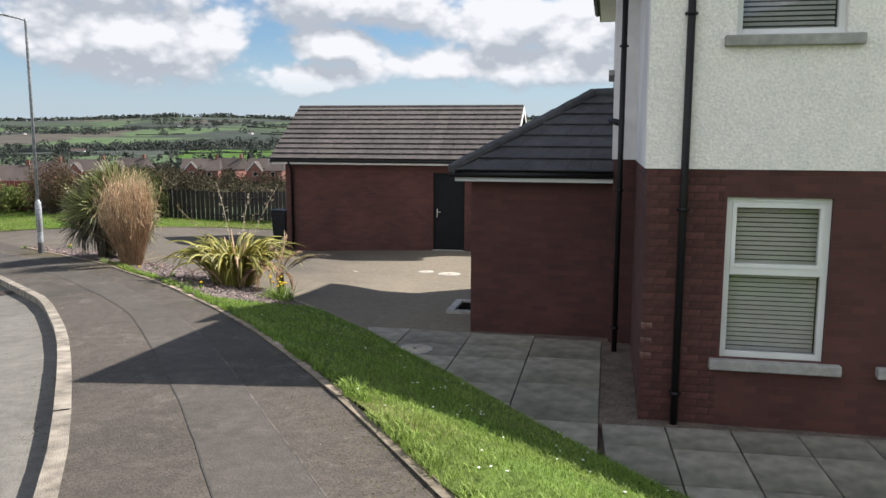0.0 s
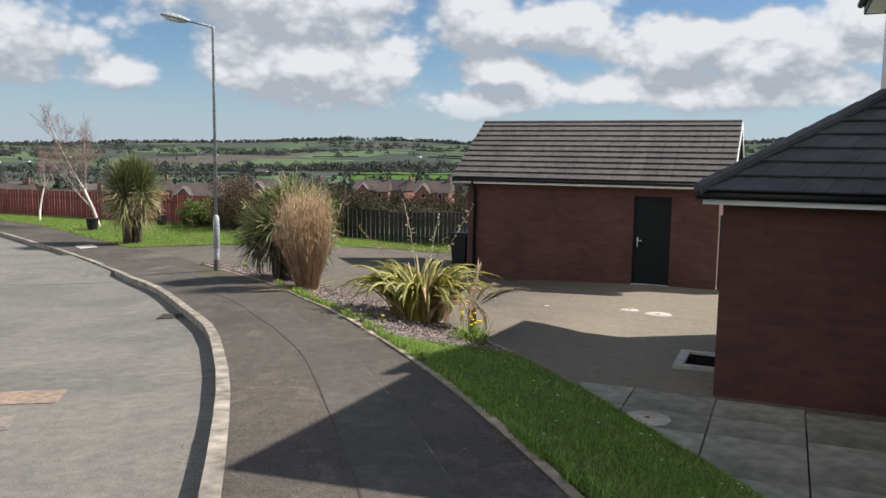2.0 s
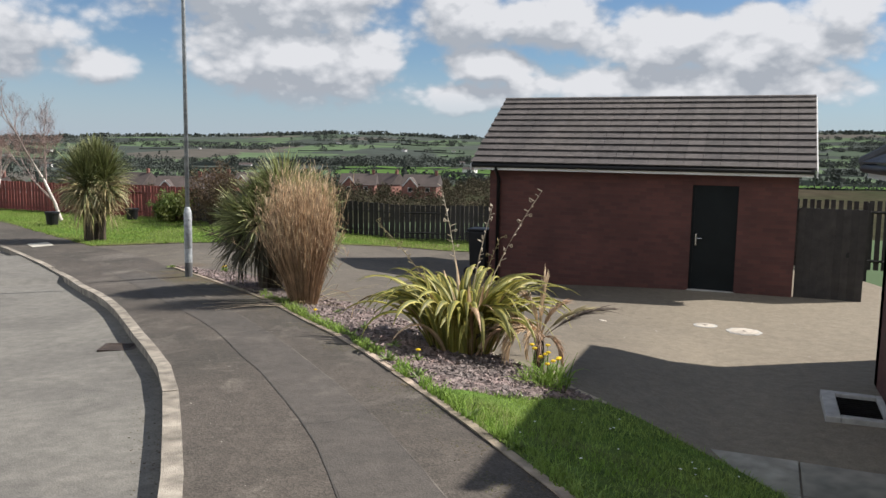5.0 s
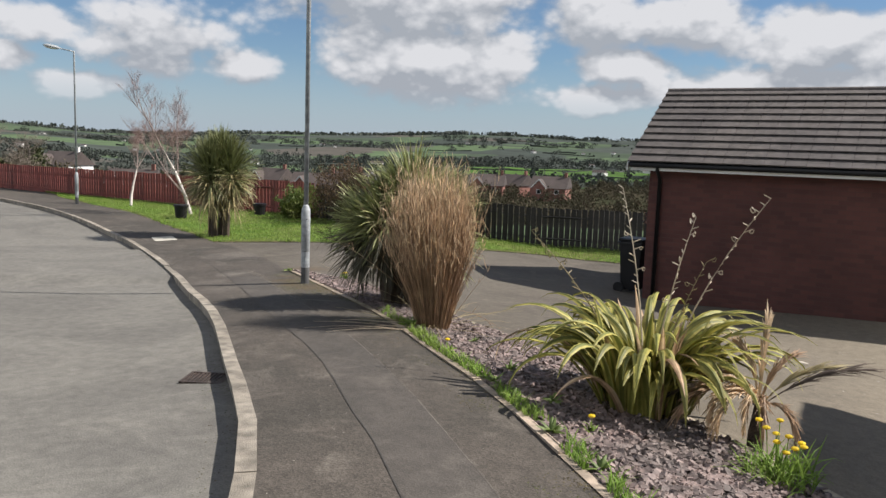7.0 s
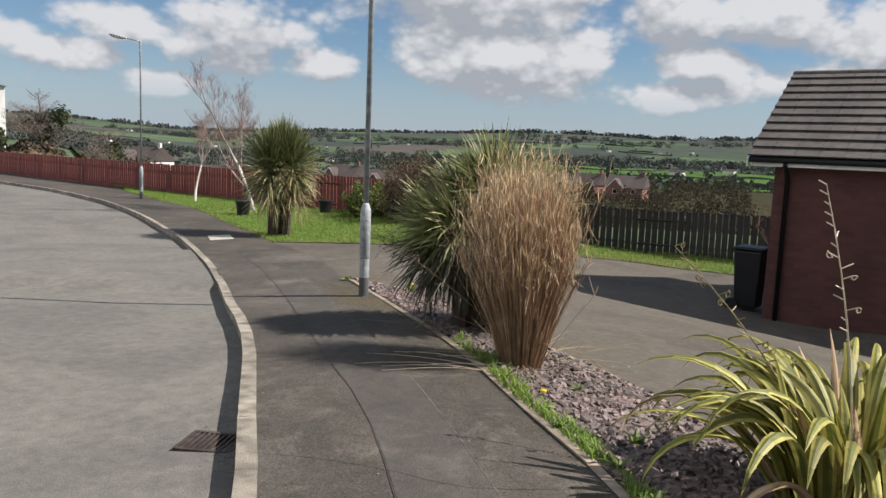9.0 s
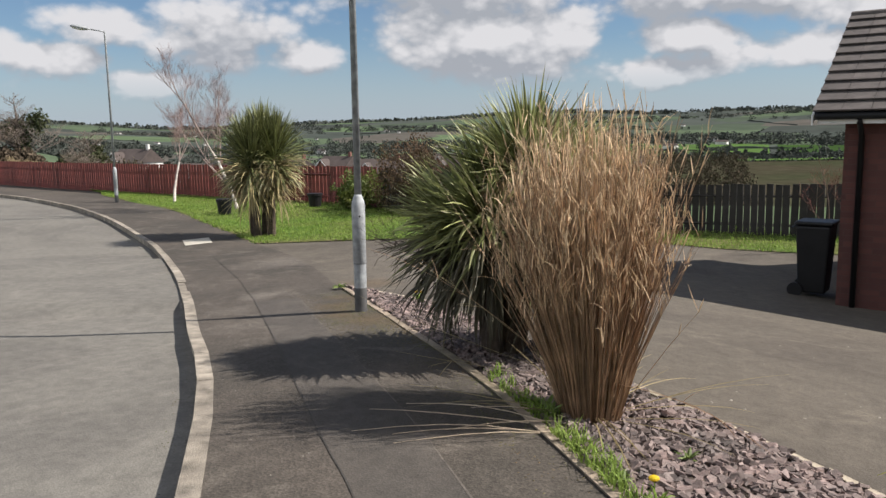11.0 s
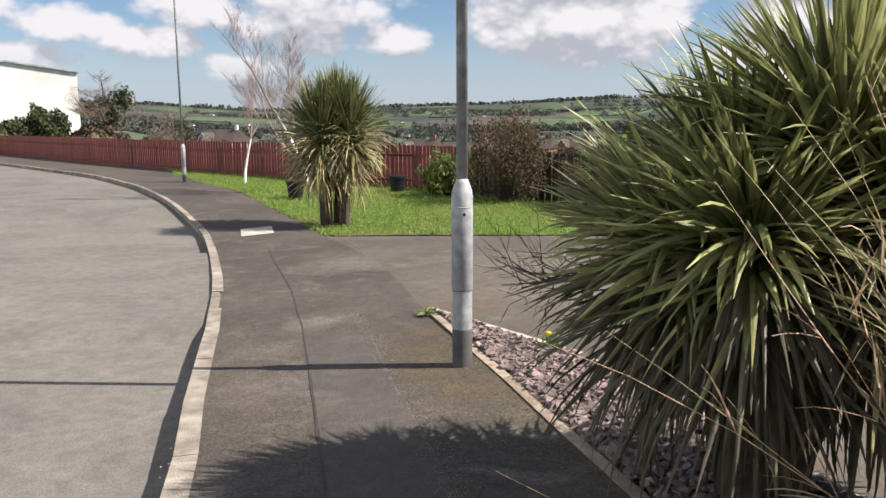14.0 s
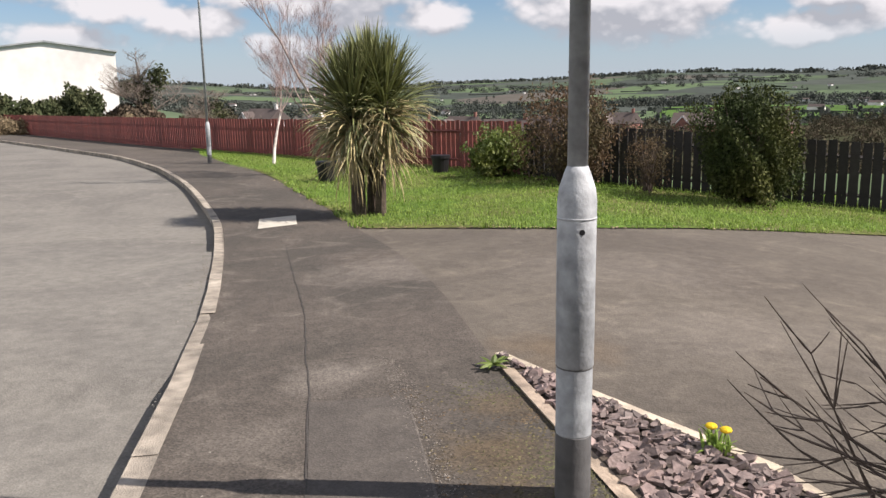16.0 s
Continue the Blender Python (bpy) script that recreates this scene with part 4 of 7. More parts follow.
def house():
    h = tagged(empty("house", 4, 12, -1.1), "two-storey house, red brick below and cream roughcast above", "house")
    inv = h.matrix_basis.inverted()

    def P(name, bm, mat, label="", parent=h, smooth=False):
        return part(name, bm, mat, parent, label, smooth, at=inv if parent is h else None)
    X0, Y0, XE, YE, XM = -0.204, 7.3, 9.5, 16.1, -0.5
    joint, top, front_top, base = 1.479, 4.24, 4.04, -1.6
    W1 = (0.54, 1.475, -0.336, 1.22)
    W2 = (0.54, 1.475, 2.702, 3.868)
    W3 = (2.035, 2.975, -0.336, 1.22)
    W4 = (2.035, 2.975, 2.702, 3.868)
    t = 0.3
    P("brick_wall", wall_y(0.52, XE, base, joint, Y0, Y0 + t, [W1, W3]), M_BRICK)
    core = P("corner_core", box(X0 + 0.005, 0.52, Y0 + 0.005, Y0 + t, base, joint), M_MORTAR)
    P("render_wall", wall_y(X0 - 0.02, XE, joint, front_top, Y0 - 0.02, Y0 + t, [W2, W4]), M_RENDER, "cream roughcast upper wall")
    core2 = P("return_core", box(X0 + 0.005, X0 + t, Y0 + t, 9.16, base, joint), M_MORTAR)
    corner_bricks(core, core2, X0, Y0, joint)
    P("brick_wall", box(X0, X0 + t, 9.16, 10.3, base, joint), M_BRICK)
    P("render_wall", box(X0 - 0.02, X0 + t, Y0 + t, 10.3, joint, top), M_SMOOTH, "smooth painted return wall")
    P("brick_wall", box(XM, XM + t, 10.3, YE, base, joint), M_BRICK)
    P("render_wall", box(XM - 0.02, XM + t, 10.3, YE, joint, top), M_SMOOTH)
    P("back_wall", box(XM, XE, YE - t, YE, base, top), M_RENDER)
    P("side_wall", box(XE - t, XE, Y0 + t, YE - t, base, top), M_RENDER)
    P("room_wall", box(X0 + t, XE - t, Y0 + 1.4, Y0 + 1.5, base, top), M_ROOM)
    P("floor", box(X0 + t, XE - t, Y0 + t, Y0 + 1.4, joint - 0.1, joint + 0.1), M_ROOM)
    for w, sp in ((W1, 0.51), (W2, 3.304), (W3, 0.51), (W4, 3.304)):
        wd = window(h, *w, Y0 + 0.06, sp)
        wd.matrix_basis = inv
        P("sill", box(w[0] - 0.1, w[1] + 0.15, Y0 - 0.09, Y0 + 0.05, w[2] - 0.105, w[2] - 0.005, 0.012), M_SILL, "concrete window sill")
    # upstairs window on the side wall
    P("sill", box(XM - 0.1, XM - 0.02, 10.65, 12.0, 2.6, 2.67, 0.01), M_SILL, "concrete window sill")
    fr = box(XM - 0.03, XM + 0.05, 10.75, 10.82, 2.67, 3.9)
    add_box(fr, XM - 0.03, XM + 0.05, 11.83, 11.9, 2.67, 3.9)
    add_box(fr, XM - 0.03, XM + 0.05, 10.82, 11.83, 3.83, 3.9)
    P("side_window", fr, M_WHITE)
    P("pane", box(XM - 0.024, XM - 0.021, 10.82, 11.83, 2.67, 3.83), M_DARKGLASS)
    # roof: hipped, overhanging
    o, rz = 0.32, 6.6
    F0, Y1, ox = Y0 - 0.07, 10.0, X0 - 0.574

    def hip(x0, x1, y0, y1, rx0, rx1, ry, top):
        bm = bmesh.new()
        vs = [bm.verts.new(p) for p in ((x0, y0, top), (x1, y0, top), (x1, y1, top), (x0, y1, top))]
        r0, r1 = bm.verts.new((rx0, ry, rz)), bm.verts.new((rx1, ry, rz))
        for f in ((vs[0], vs[1], r1, r0), (vs[1], vs[2], r1), (vs[2], vs[3], r0, r1), (vs[3], vs[0], r0), (vs[3], vs[2], vs[1], vs[0])):
            bm.faces.new(f)
        bmesh.ops.recalc_face_normals(bm, faces=bm.faces)
        return bm
    P("roof", hip(XM - o, XE + o, Y1, YE + o, 4.0, 6.0, 13.2, top), M_TILE_DARK)
    P("front_roof", hip(ox, XE + o + .01, F0, 13.0, 4.1, 5.9, 11.2, front_top), M_TILE_DARK)
    for q, z in (((XM - o, XM - o + .025, Y1, YE + o), top), ((XM - o + .025, ox, Y1, Y1 + .025), top), ((ox, ox + .025, F0, Y1), front_top), ((ox + .025, XE + o, F0, F0 + .025), front_top), ((XM - o + .025, XE + o, YE + o - .025, YE + o), top)):
        P("fascia", box(*q, z - 0.16, z + 0.02), M_BLACK, "dark fascia board")
    P("soffit", box(XM - o + .025, XM - .02, Y1 + .025, YE + o - .025, top - .15, top - .13), M_WHITE)
    P("soffit", box(ox + .025, X0 - .02, F0 + .025, Y1, front_top - .15, front_top - .13), M_WHITE)
    P("soffit", box(X0 - .02, XE, F0 + .025, Y0 - .02, front_top - .15, front_top - .13), M_WHITE)
    for q in (((XM - o - .05, YE + o, top), (XM - o - .05, Y1 - .1, top)), ((ox - .05, Y1, front_top), (ox - .05, F0 - .05, front_top), (XE + o, F0 - .05, front_top))):
        P("gutter", tube(q, 0.055, 10), M_BLACK, "black gutter", smooth=True)
    # downpipes
    def pipe(x, y, z0, z1):
        b2 = tube([(x, y, z0), (x, y, z1)], 0.036, 14)
        for z in np.arange(z0 + 0.3, z1, 1.8):
            add_tube(b2, [(x, y, z), (x, y, z + 0.035)], 0.04, 14)
            add_box(b2, x - 0.056, x + 0.056, y - 0.005, y + 0.06, z + 0.008, z + 0.028)
        P("downpipe", b2, M_BLACK, "black round downpipe", smooth=True)
    pipe(0.135, Y0 - 0.07, -1.02, front_top - 0.1)
    pipe(-0.42, 9.85, -1.02, top - 0.15)
    P("waste_pipe", tube([(-0.5, 10.9, 2.02), (-0.55, 10.6, 2.0), (-0.45, 9.9, 1.95)], 0.04, 10), M_BLACK, smooth=True)
    # outshot with a hipped roof
    ax0, ax1, ay0, ay1 = -2.45, -0.5, 10.55, 13.5
    P("outshot_wall", box(ax0, ax1, ay0, ay0 + 0.22, base, 1.25), M_BRICK, "red brick outshot wall")
    P("outshot_wall", box(ax0, ax0 + 0.22, ay0 + 0.22, ay1, base, 1.25), M_BRICK)
    P("outshot_wall", box(ax0, ax1, ay1 - .22, ay1, base, 1.25), M_BRICK)
    ex, ey, ez, rz2, ry = -2.70, 10.30, 1.29, 2.40, 12.02
    hx = -0.82
    rf = P("outshot_roof", prism([(ex + .05, ey + .05, ez), (ax1, ey + .05, ez), (ax1, 2 * ry - ey - .05, ez), (ex + .05, 2 * ry - ey - .05, ez)], (0, 0, -0.02)), M_BLACK)
    roof_courses((ex, ey, ez), (ax1, ey, ez), (ax1, ry, rz2), (hx, ry, rz2), 7, 0.02, M_TILE_DARK, rf)
    roof_courses((ex, 2 * ry - ey, ez), (ex, ey, ez), (hx, ry, rz2), (hx, ry, rz2), 7, 0.02, M_TILE_DARK, rf)
    roof_courses((ax1, 2 * ry - ey, ez), (ex, 2 * ry - ey, ez), (hx, ry, rz2), (ax1, ry, rz2), 7, 0.02, M_TILE_DARK, rf)
    for (p, q) in (((ex, ey, ez + .03), (hx, ry, rz2 + .03)), ((ex, 2 * ry - ey, ez + .03), (hx, ry, rz2 + .03)), ((hx, ry, rz2 + .03), (ax1, ry, rz2 + .03))):
        p, q = Vector(p), Vector(q)
        k = max(1, round((q - p).length / 0.42))
        for i in range(k):
            b2 = bmesh.new()
            add_tube(b2, [p.lerp(q, i / k), p.lerp(q, (i + 0.98) / k)], [0.075, 0.085], 10)
            part("hip_tile", b2, M_TILE_DARK, rf)
    fb = box(ex + 0.05, ax1, ey + 0.05, ey + 0.07, ez - 0.13, ez - 0.0)
    add_box(fb, ex + 0.05, ex + 0.07, ey + 0.07, 2 * ry - ey, ez - 0.13, ez)
    P("outshot_fascia", fb, M_WHITE, "white fascia board")
    P("outshot_soffit", box(ex + .07, ax1, ey + .07, ay0 - .002, ez - .13, ez - .115), M_WHITE)
    g2 = bmesh.new()
    add_tube(g2, [(ax1, ey + .01, ez - 0.03), (ex + .01, ey + .01, ez - 0.03), (ex + .01, 2 * ry - ey, ez - 0.03)], 0.045, 10)
    P("gutter", g2, M_BLACK, smooth=True)
    return h


M_DARKGLASS = material("dark glass", (0.02, 0.022, 0.025), 0.06, var=0.05, bump=0)
house()


# ---- street lamps ----
def street_lamp(x, y, z, top, toward, label):
    p = tagged(empty("street_lamp", x, y, z), label, "street lamp", group="street lamps")
    r, rs = 0.0605, 0.033
    part("base_section", tube([(0, 0, -0.3), (0, 0, -0.29), (0, 0, 0.235), (0, 0, 0.24)], r, 20), M_STEEL_DIRT, p, "dirty dark foot", smooth=True)
    part("lower_section", tube([(0, 0, 0.24), (0, 0, 0.244), (0, 0, 0.474), (0, 0, 0.478)], r, 20), M_STEEL, p, smooth=True)
    part("hatch_section", tube([(0, 0, 0.478), (0, 0, 0.482), (0, 0, 1.03), (0, 0, 1.07), (0, 0, 1.12), (0, 0, 1.14)], [r, r + 0.003, r + 0.003, r * 0.97, rs + 0.009, rs + 0.001], 24), M_STEEL, p, smooth=True)
    part("hatch_ring", tube([(0, 0, 0.474), (0, 0, 0.479)], r + 0.001, 20), M_STEEL_DIRT, p, smooth=True)
    part("hatch_ring", tube([(0, 0, 0.972), (0, 0, 0.978)], r + 0.0045, 24), M_STEEL, p, smooth=True)
    d = Vector((*toward, 0)).normalized()
    side = Vector((d.y, -d.x, 0))
    part("lock_hole", tube([Vector((0, 0, 0.935)) + Vector((0.78, -0.63, 0)) * (r - 0.01), Vector((0, 0, 0.935)) + Vector((0.78, -0.63, 0)) * (r + 0.0045)], 0.0095, 12), M_BLACK, p)
    part("shaft", tube([(0, 0, 1.14), (0, 0, top - 0.06), (0, 0, top)], [rs, rs * 0.92, rs * 0.92], 16), M_STEEL, p, smooth=True)
    part("arm", tube([Vector((0, 0, top - 0.03)), Vector((0, 0, top)) + d * 0.12, Vector((0, 0, top + 0.05)) + d * 0.48], 0.02, 10), M_STEEL, p, smooth=True)
    bm = bmesh.new()
    bmesh.ops.create_uvsphere(bm, u_segments=20, v_segments=10, radius=1)
    for v in bm.verts:
        q = v.co.copy()
        q.z = q.z * (0.085 if q.z > 0 else 0.03)
        v.co = Vector((0, 0, top + 0.075)) + d * (0.70 + q.x * 0.29) + side * q.y * 0.11 + Vector((0, 0, q.z + 0.04 * q.x))
    lan = part("lantern", bm, M_STEEL, p, "grey lantern hood", smooth=True)
    bm = bmesh.new()
    bmesh.ops.create_uvsphere(bm, u_segments=16, v_segments=8, radius=1)
    for v in bm.verts:
        q = v.co
        v.co = Vector((0, 0, top + 0.055)) + d * (0.72 + q.x * 0.23) + side * q.y * 0.09 + Vector((0, 0, q.z * 0.05 + 0.03 * q.x))
    part("lamp_bowl", bm, M_BOWL, lan, "clear lamp bowl", smooth=True)
    return p


M_BOWL = material("lamp bowl", (0.7, 0.7, 0.66), 0.15, var=0.05, bump=0)
street_lamp(-12.318, 14.159, gz(-12.318, 14.159), 4.84, (-0.6, -0.8), "grey galvanised street lamp with hatch at the slate bed's edge")
street_lamp(-30.95, 23.22, gz(-30.95, 23.22), 5.4, (-0.45, -0.89), "slim grey street lamp beside the far lawn")


# ---- fences ----
def fence(name, pts, height, pitch, w, mat, label, post_every, rail_mat, side=-1):
    f = tagged(empty(name), label, "fence")
    c = curve(pts, 400)
    d = np.r_[0, np.cumsum(np.hypot(*np.diff(c, axis=0).T))]
    L = d[-1]

    def at(t):
        return np.interp(t, d, c[:, 0]), np.interp(t, d, c[:, 1])
    base = box(-w / 2, w / 2, -0.009, 0.009, 0, height, 0.0)
    for v in base.verts:
        if v.co.z > height * 0.9 and abs(v.co.x) > 0:
            v.co.x *= 0.9
    me = bpy.data.meshes.new("pale")
    base.to_mesh(me)
    base.free()
    me.materials.append(mat)
    rnd = random.Random(5)
    n = int(L / pitch)
    for i in range(n):
        t = (i + 0.5) * pitch
        x, y = at(t)
        x2, y2 = at(t + 0.05)
        ob = new("pale", me)
        ob.parent = f
        ob.matrix_basis = pose(x, y, gz(x, y) - 0.0 + rnd.uniform(-0.012, 0.012), 0, rnd.uniform(-0.8, 0.8), math.degrees(math.atan2(y2 - y, x2 - x)))
    k = int(L / post_every)
    for i in range(k + 1):
        t = min(i * post_every, L - 0.06)
        x, y = at(t)
        x2, y2 = at(t + 0.05)
        m = pose(x, y, gz(x, y), 0, 0, math.degrees(math.atan2(y2 - y, x2 - x)))
        part("post", box(-0.045, 0.045, *sorted((side * 0.078, side * 0.166)), -0.3, height - 0.03, 0.006), rail_mat, f, at=m)
        if i < k:
            t1 = min((i + 1) * post_every, L)
            xb, yb = at(t1)
            ln = math.hypot(xb - x, yb - y)
            ox, oy = -(yb - y) / ln * side * 0.044, (xb - x) / ln * side * 0.044
            for hh in (0.22, height - 0.25):
                za, zb = gz(x, y) + hh, gz(xb, yb) + hh
                part("rail", tube([(x + ox, y + oy, za), (xb + ox, yb + oy, zb)], 0.032, 4), rail_mat, f)
    return f


fence("dark_fence", [sl(a, b) for a, b in DARK_LINE], 1.08, 0.165, 0.149, M_DARKWOOD, "dark stained picket fence behind the lawn", 1.8, M_DARKWOOD)
fence("red_fence", [sl(a, b) for a, b in RED_LINE], 1.13, 0.17, 0.15, M_RED, "red stained vertical board fence", 2.4, M_RED)


# ---- plants ----
def leaf_material(name, base, second, island=0.0, obj=0.0, rough=0.55, trans=0.35, var=0.25, scale=10, spec=0.35):
    mt = material(name, base, rough, var=var, scale=scale, bump=0.15, bump_scale=80, second=second, island=island, obj=obj, spec=spec)
    nt = mt.node_tree
    b = nt.nodes["Principled BSDF"]
    tr, mx = nt.nodes.new("ShaderNodeBsdfTranslucent"), nt.nodes.new("ShaderNodeMixShader")
    src = b.inputs["Base Color"].links[0].from_socket
    nt.links.new(src, tr.inputs[0])
    mx.inputs[0].default_value = trans
    nt.links.new(b.outputs[0], mx.inputs[1])
    nt.links.new(tr.outputs[0], mx.inputs[2])
    nt.links.new(mx.outputs[0], nt.nodes["Material Output"].inputs[0])
    return mt


M_PHO = leaf_material("phormium olive", (0.125, 0.14, 0.03), (0.2, 0.195, 0.045), obj=0.35, trans=0.2)
M_PHO_Y = leaf_material("phormium yellow margin", (0.42, 0.37, 0.095), (0.3, 0.265, 0.065), obj=0.35, trans=0.2)
M_DRY = leaf_material("dry straw", (0.42, 0.285, 0.175), (0.27, 0.165, 0.1), island=0.5, trans=0.25)
M_DRY2 = leaf_material("dry leaf", (0.66, 0.5, 0.32), (0.5, 0.35, 0.215), island=0.5, trans=0.3)
M_CORD = leaf_material("cordyline leaf", (0.23, 0.25, 0.1), (0.4, 0.4, 0.19), obj=0.5, rough=0.4, trans=0.3)
M_CORD2 = leaf_material("cordyline leaf mass", (0.2, 0.22, 0.085), (0.36, 0.36, 0.165), island=0.6, rough=0.42, trans=0.3)
M_CORD3 = leaf_material("lawn cordyline leaf", (0.135, 0.155, 0.058), (0.23, 0.235, 0.1), obj=0.5, rough=0.45, trans=0.1)
M_CORD4 = leaf_material("lawn cordyline leaf mass", (0.1, 0.12, 0.045), (0.19, 0.2, 0.08), island=0.6, rough=0.45, trans=0.1)
M_CORD_TAN = leaf_material("fading cordyline leaf", (0.36, 0.31, 0.16), (0.27, 0.21, 0.1), island=0.5, trans=0.12)
# dead leaves; the shade under the crown is put into this dark colour
M_SKIRT_SHADE = leaf_material("shade-darkened dead leaf", (0.08, 0.074, 0.042), (0.056, 0.05, 0.03), island=0.5, trans=0.05)
M_BARK = material("fibrous bark", (0.075, 0.055, 0.04), 0.95, var=0.4, scale=14, bump=0.9, bump_scale=30)
M_TWIG = material("dark twig", (0.09, 0.065, 0.05), 0.9, var=0.3, scale=10, bump=0.2)
M_GRASS = leaf_material("grass blade", (0.165, 0.265, 0.045), (0.22, 0.3, 0.068), island=0.35, trans=0.35, spec=0.2)
M_PALE = leaf_material("bleached stem", (0.6, 0.52, 0.4), (0.45, 0.36, 0.26), trans=0.1)
M_DEADGRASS = leaf_material("pale stalk", (0.36, 0.30, 0.17), (0.28, 0.22, 0.11), island=0.3)


def strap_geo(V, F, org, az, el, length, width, droop, seg=7, fold=0.18, rnd=random, wave=0.0):
    """One strap leaf: starts at elevation el (degrees), bends down by droop degrees along its length; folded along the middle."""
    o = len(V)
    p = Vector(org)
    a, e = radians(az), radians(el)
    side = Vector((-math.sin(a), math.cos(a), 0))
    w_tw = rnd.uniform(-wave, wave)
    for i in range(seg + 1):
        u = i / seg
        ee = e - radians(droop) * u ** 1.6
        d = Vector((math.cos(a) * math.cos(ee), math.sin(a) * math.cos(ee), math.sin(ee)))
        up = side.cross(d)
        w = width * (0.55 + 0.45 * min(1, u * 4)) * (1 - max(0, (u - 0.45) / 0.55) ** 1.5) + 0.0015
        s2 = (side * math.cos(w_tw * u) + up * math.sin(w_tw * u))
        V += [tuple(p - s2 * w / 2 - up * fold * -w * 0.5), tuple(p - up * fold * w), tuple(p + s2 * w / 2 - up * fold * -w * 0.5)]
        if i < seg:
            p = p + d * (length / seg)
    for i in range(seg):
        b = o + 3 * i
        F += [(b, b + 1, b + 4, b + 3), (b + 1, b + 2, b + 5, b + 4)]


def strap_margin(V, F, Mi, org, az, el, length, width, droop, seg, rnd, bend=1.7):
    """A leaf with pale margins: five points across."""
    o = len(V)
    p = Vector(org)
    a, e = radians(az), radians(el)
    side = Vector((-math.sin(a), math.cos(a), 0))
    tw = rnd.uniform(-0.7, 0.7)
    for i in range(seg + 1):
        u = i / seg
        ee = e - radians(droop) * u ** bend
        d = Vector((math.cos(a) * math.cos(ee), math.sin(a) * math.cos(ee), math.sin(ee)))
        up = side.cross(d)
        s2 = side * math.cos(tw * u) + up * math.sin(tw * u)
        w = width * (0.6 + 0.4 * min(1, u * 3)) * (1 - max(0, (u - 0.5) / 0.5) ** 2) + 0.002
        for k in (-0.5, -0.26, 0, 0.26, 0.5):
            V.append(tuple(p + s2 * w * k + up * abs(k) * w * 0.45))
        p = p + d * (length / seg)
    for i in range(seg):
        b = o + 5 * i
        for k in range(4):
            F.append((b + k, b + k + 1, b + k + 6, b + k + 5))
            Mi.append(1 if k in (0, 3) else 0)


def phormium(x, y):
    z = gz(x, y)
    pl = tagged(empty("flax_plant", x, y, z), "arching yellow-striped flax plant in slate chippings", "plant")
    rnd = random.Random(11)
    n = 200
    for i in range(n):
        r = 0.04 + 0.26 * math.sqrt(rnd.random())
        az = rnd.uniform(0, 360)
        out = rnd.random()
        V, F, Mi = [], [], []
        el = 89 - 25 * out * (0.3 + 0.7 * r / 0.3) + rnd.uniform(-6, 4)
        upright = rnd.random() < 0.24
        ln = rnd.uniform(0.6, 0.95) if upright else rnd.uniform(0.98, 1.38)
        strap_margin(V, F, Mi, (r * math.cos(radians(az)), r * math.sin(radians(az)), -0.02), az + rnd.uniform(-25, 25), el, ln, rnd.uniform(0.05, 0.084), rnd.uniform(15, 60) if upright else rnd.uniform(115, 178), 13, rnd, rnd.uniform(1.35, 2.2))
        V = [(a, b, max(c, 0.03)) for a, b, c in V]
        me = bpy.data.meshes.new("leaf")
        me.from_pydata(V, [], F)
        if rnd.random() < (0.35 if upright else 0.06):
            me.materials.append(M_DRY2), me.materials.append(M_DRY)
        else:
            me.materials.append(M_PHO), me.materials.append(M_PHO_Y)
        me.polygons.foreach_set("material_index", Mi)
        ob = new("leaf", me)
        ob.parent = pl
    # dry flower stems with curled pods
    for dx, dy, h, lx, ly, m in ((-0.35, 0.0, 1.3, -0.65, 0.0, M_DEADGRASS), (-0.05, 0.0, 1.68, -0.22, 0.0, M_PALE), (0.1, 0.0, 1.5, 0.18, 0.0, M_PALE), (0.3, 0.0, 1.66, 0.46, 0.05, M_PALE), (0.2, -0.1, 1.2, 0.2, 0.0, M_DEADGRASS)):
        def place(u):
            return Vector((dx * (0.3 + 0.7 * u) + lx * u * u, dy + ly * u, h * u))
        pts = [place(k / 8) for k in range(9)]
        b = tube(pts, [0.008 - 0.0055 * k / 8 for k in range(9)], 6)
        for j in range(16):
            p = place(0.55 + 0.45 * j / 15)
            a = rnd.uniform(0, 6.3)
            d = Vector((math.cos(a), math.sin(a), 0.45)).normalized()
            L = rnd.uniform(0.03, 0.07)
            q = p + d * L
            add_tube(b, [p, q], 0.0035, 4)
            if rnd.random() < 0.35:
                # split, curled pod
                c = q + Vector((0, 0, -0.012))
                loop = [c + 0.015 * rnd.uniform(0.6, 1.4) * (d * math.cos(w) + Vector((0, 0, 1)) * math.sin(w)) for w in (1.2, 0.2, -0.9, -1.9, -3.0, -3.9)]
                add_tube(b, [q] + loop, 0.004, 5)
        part("flower_stem", b, m, pl, "dry flower stem with curled pods")
    return pl


phormium(-6.43, 11.23)


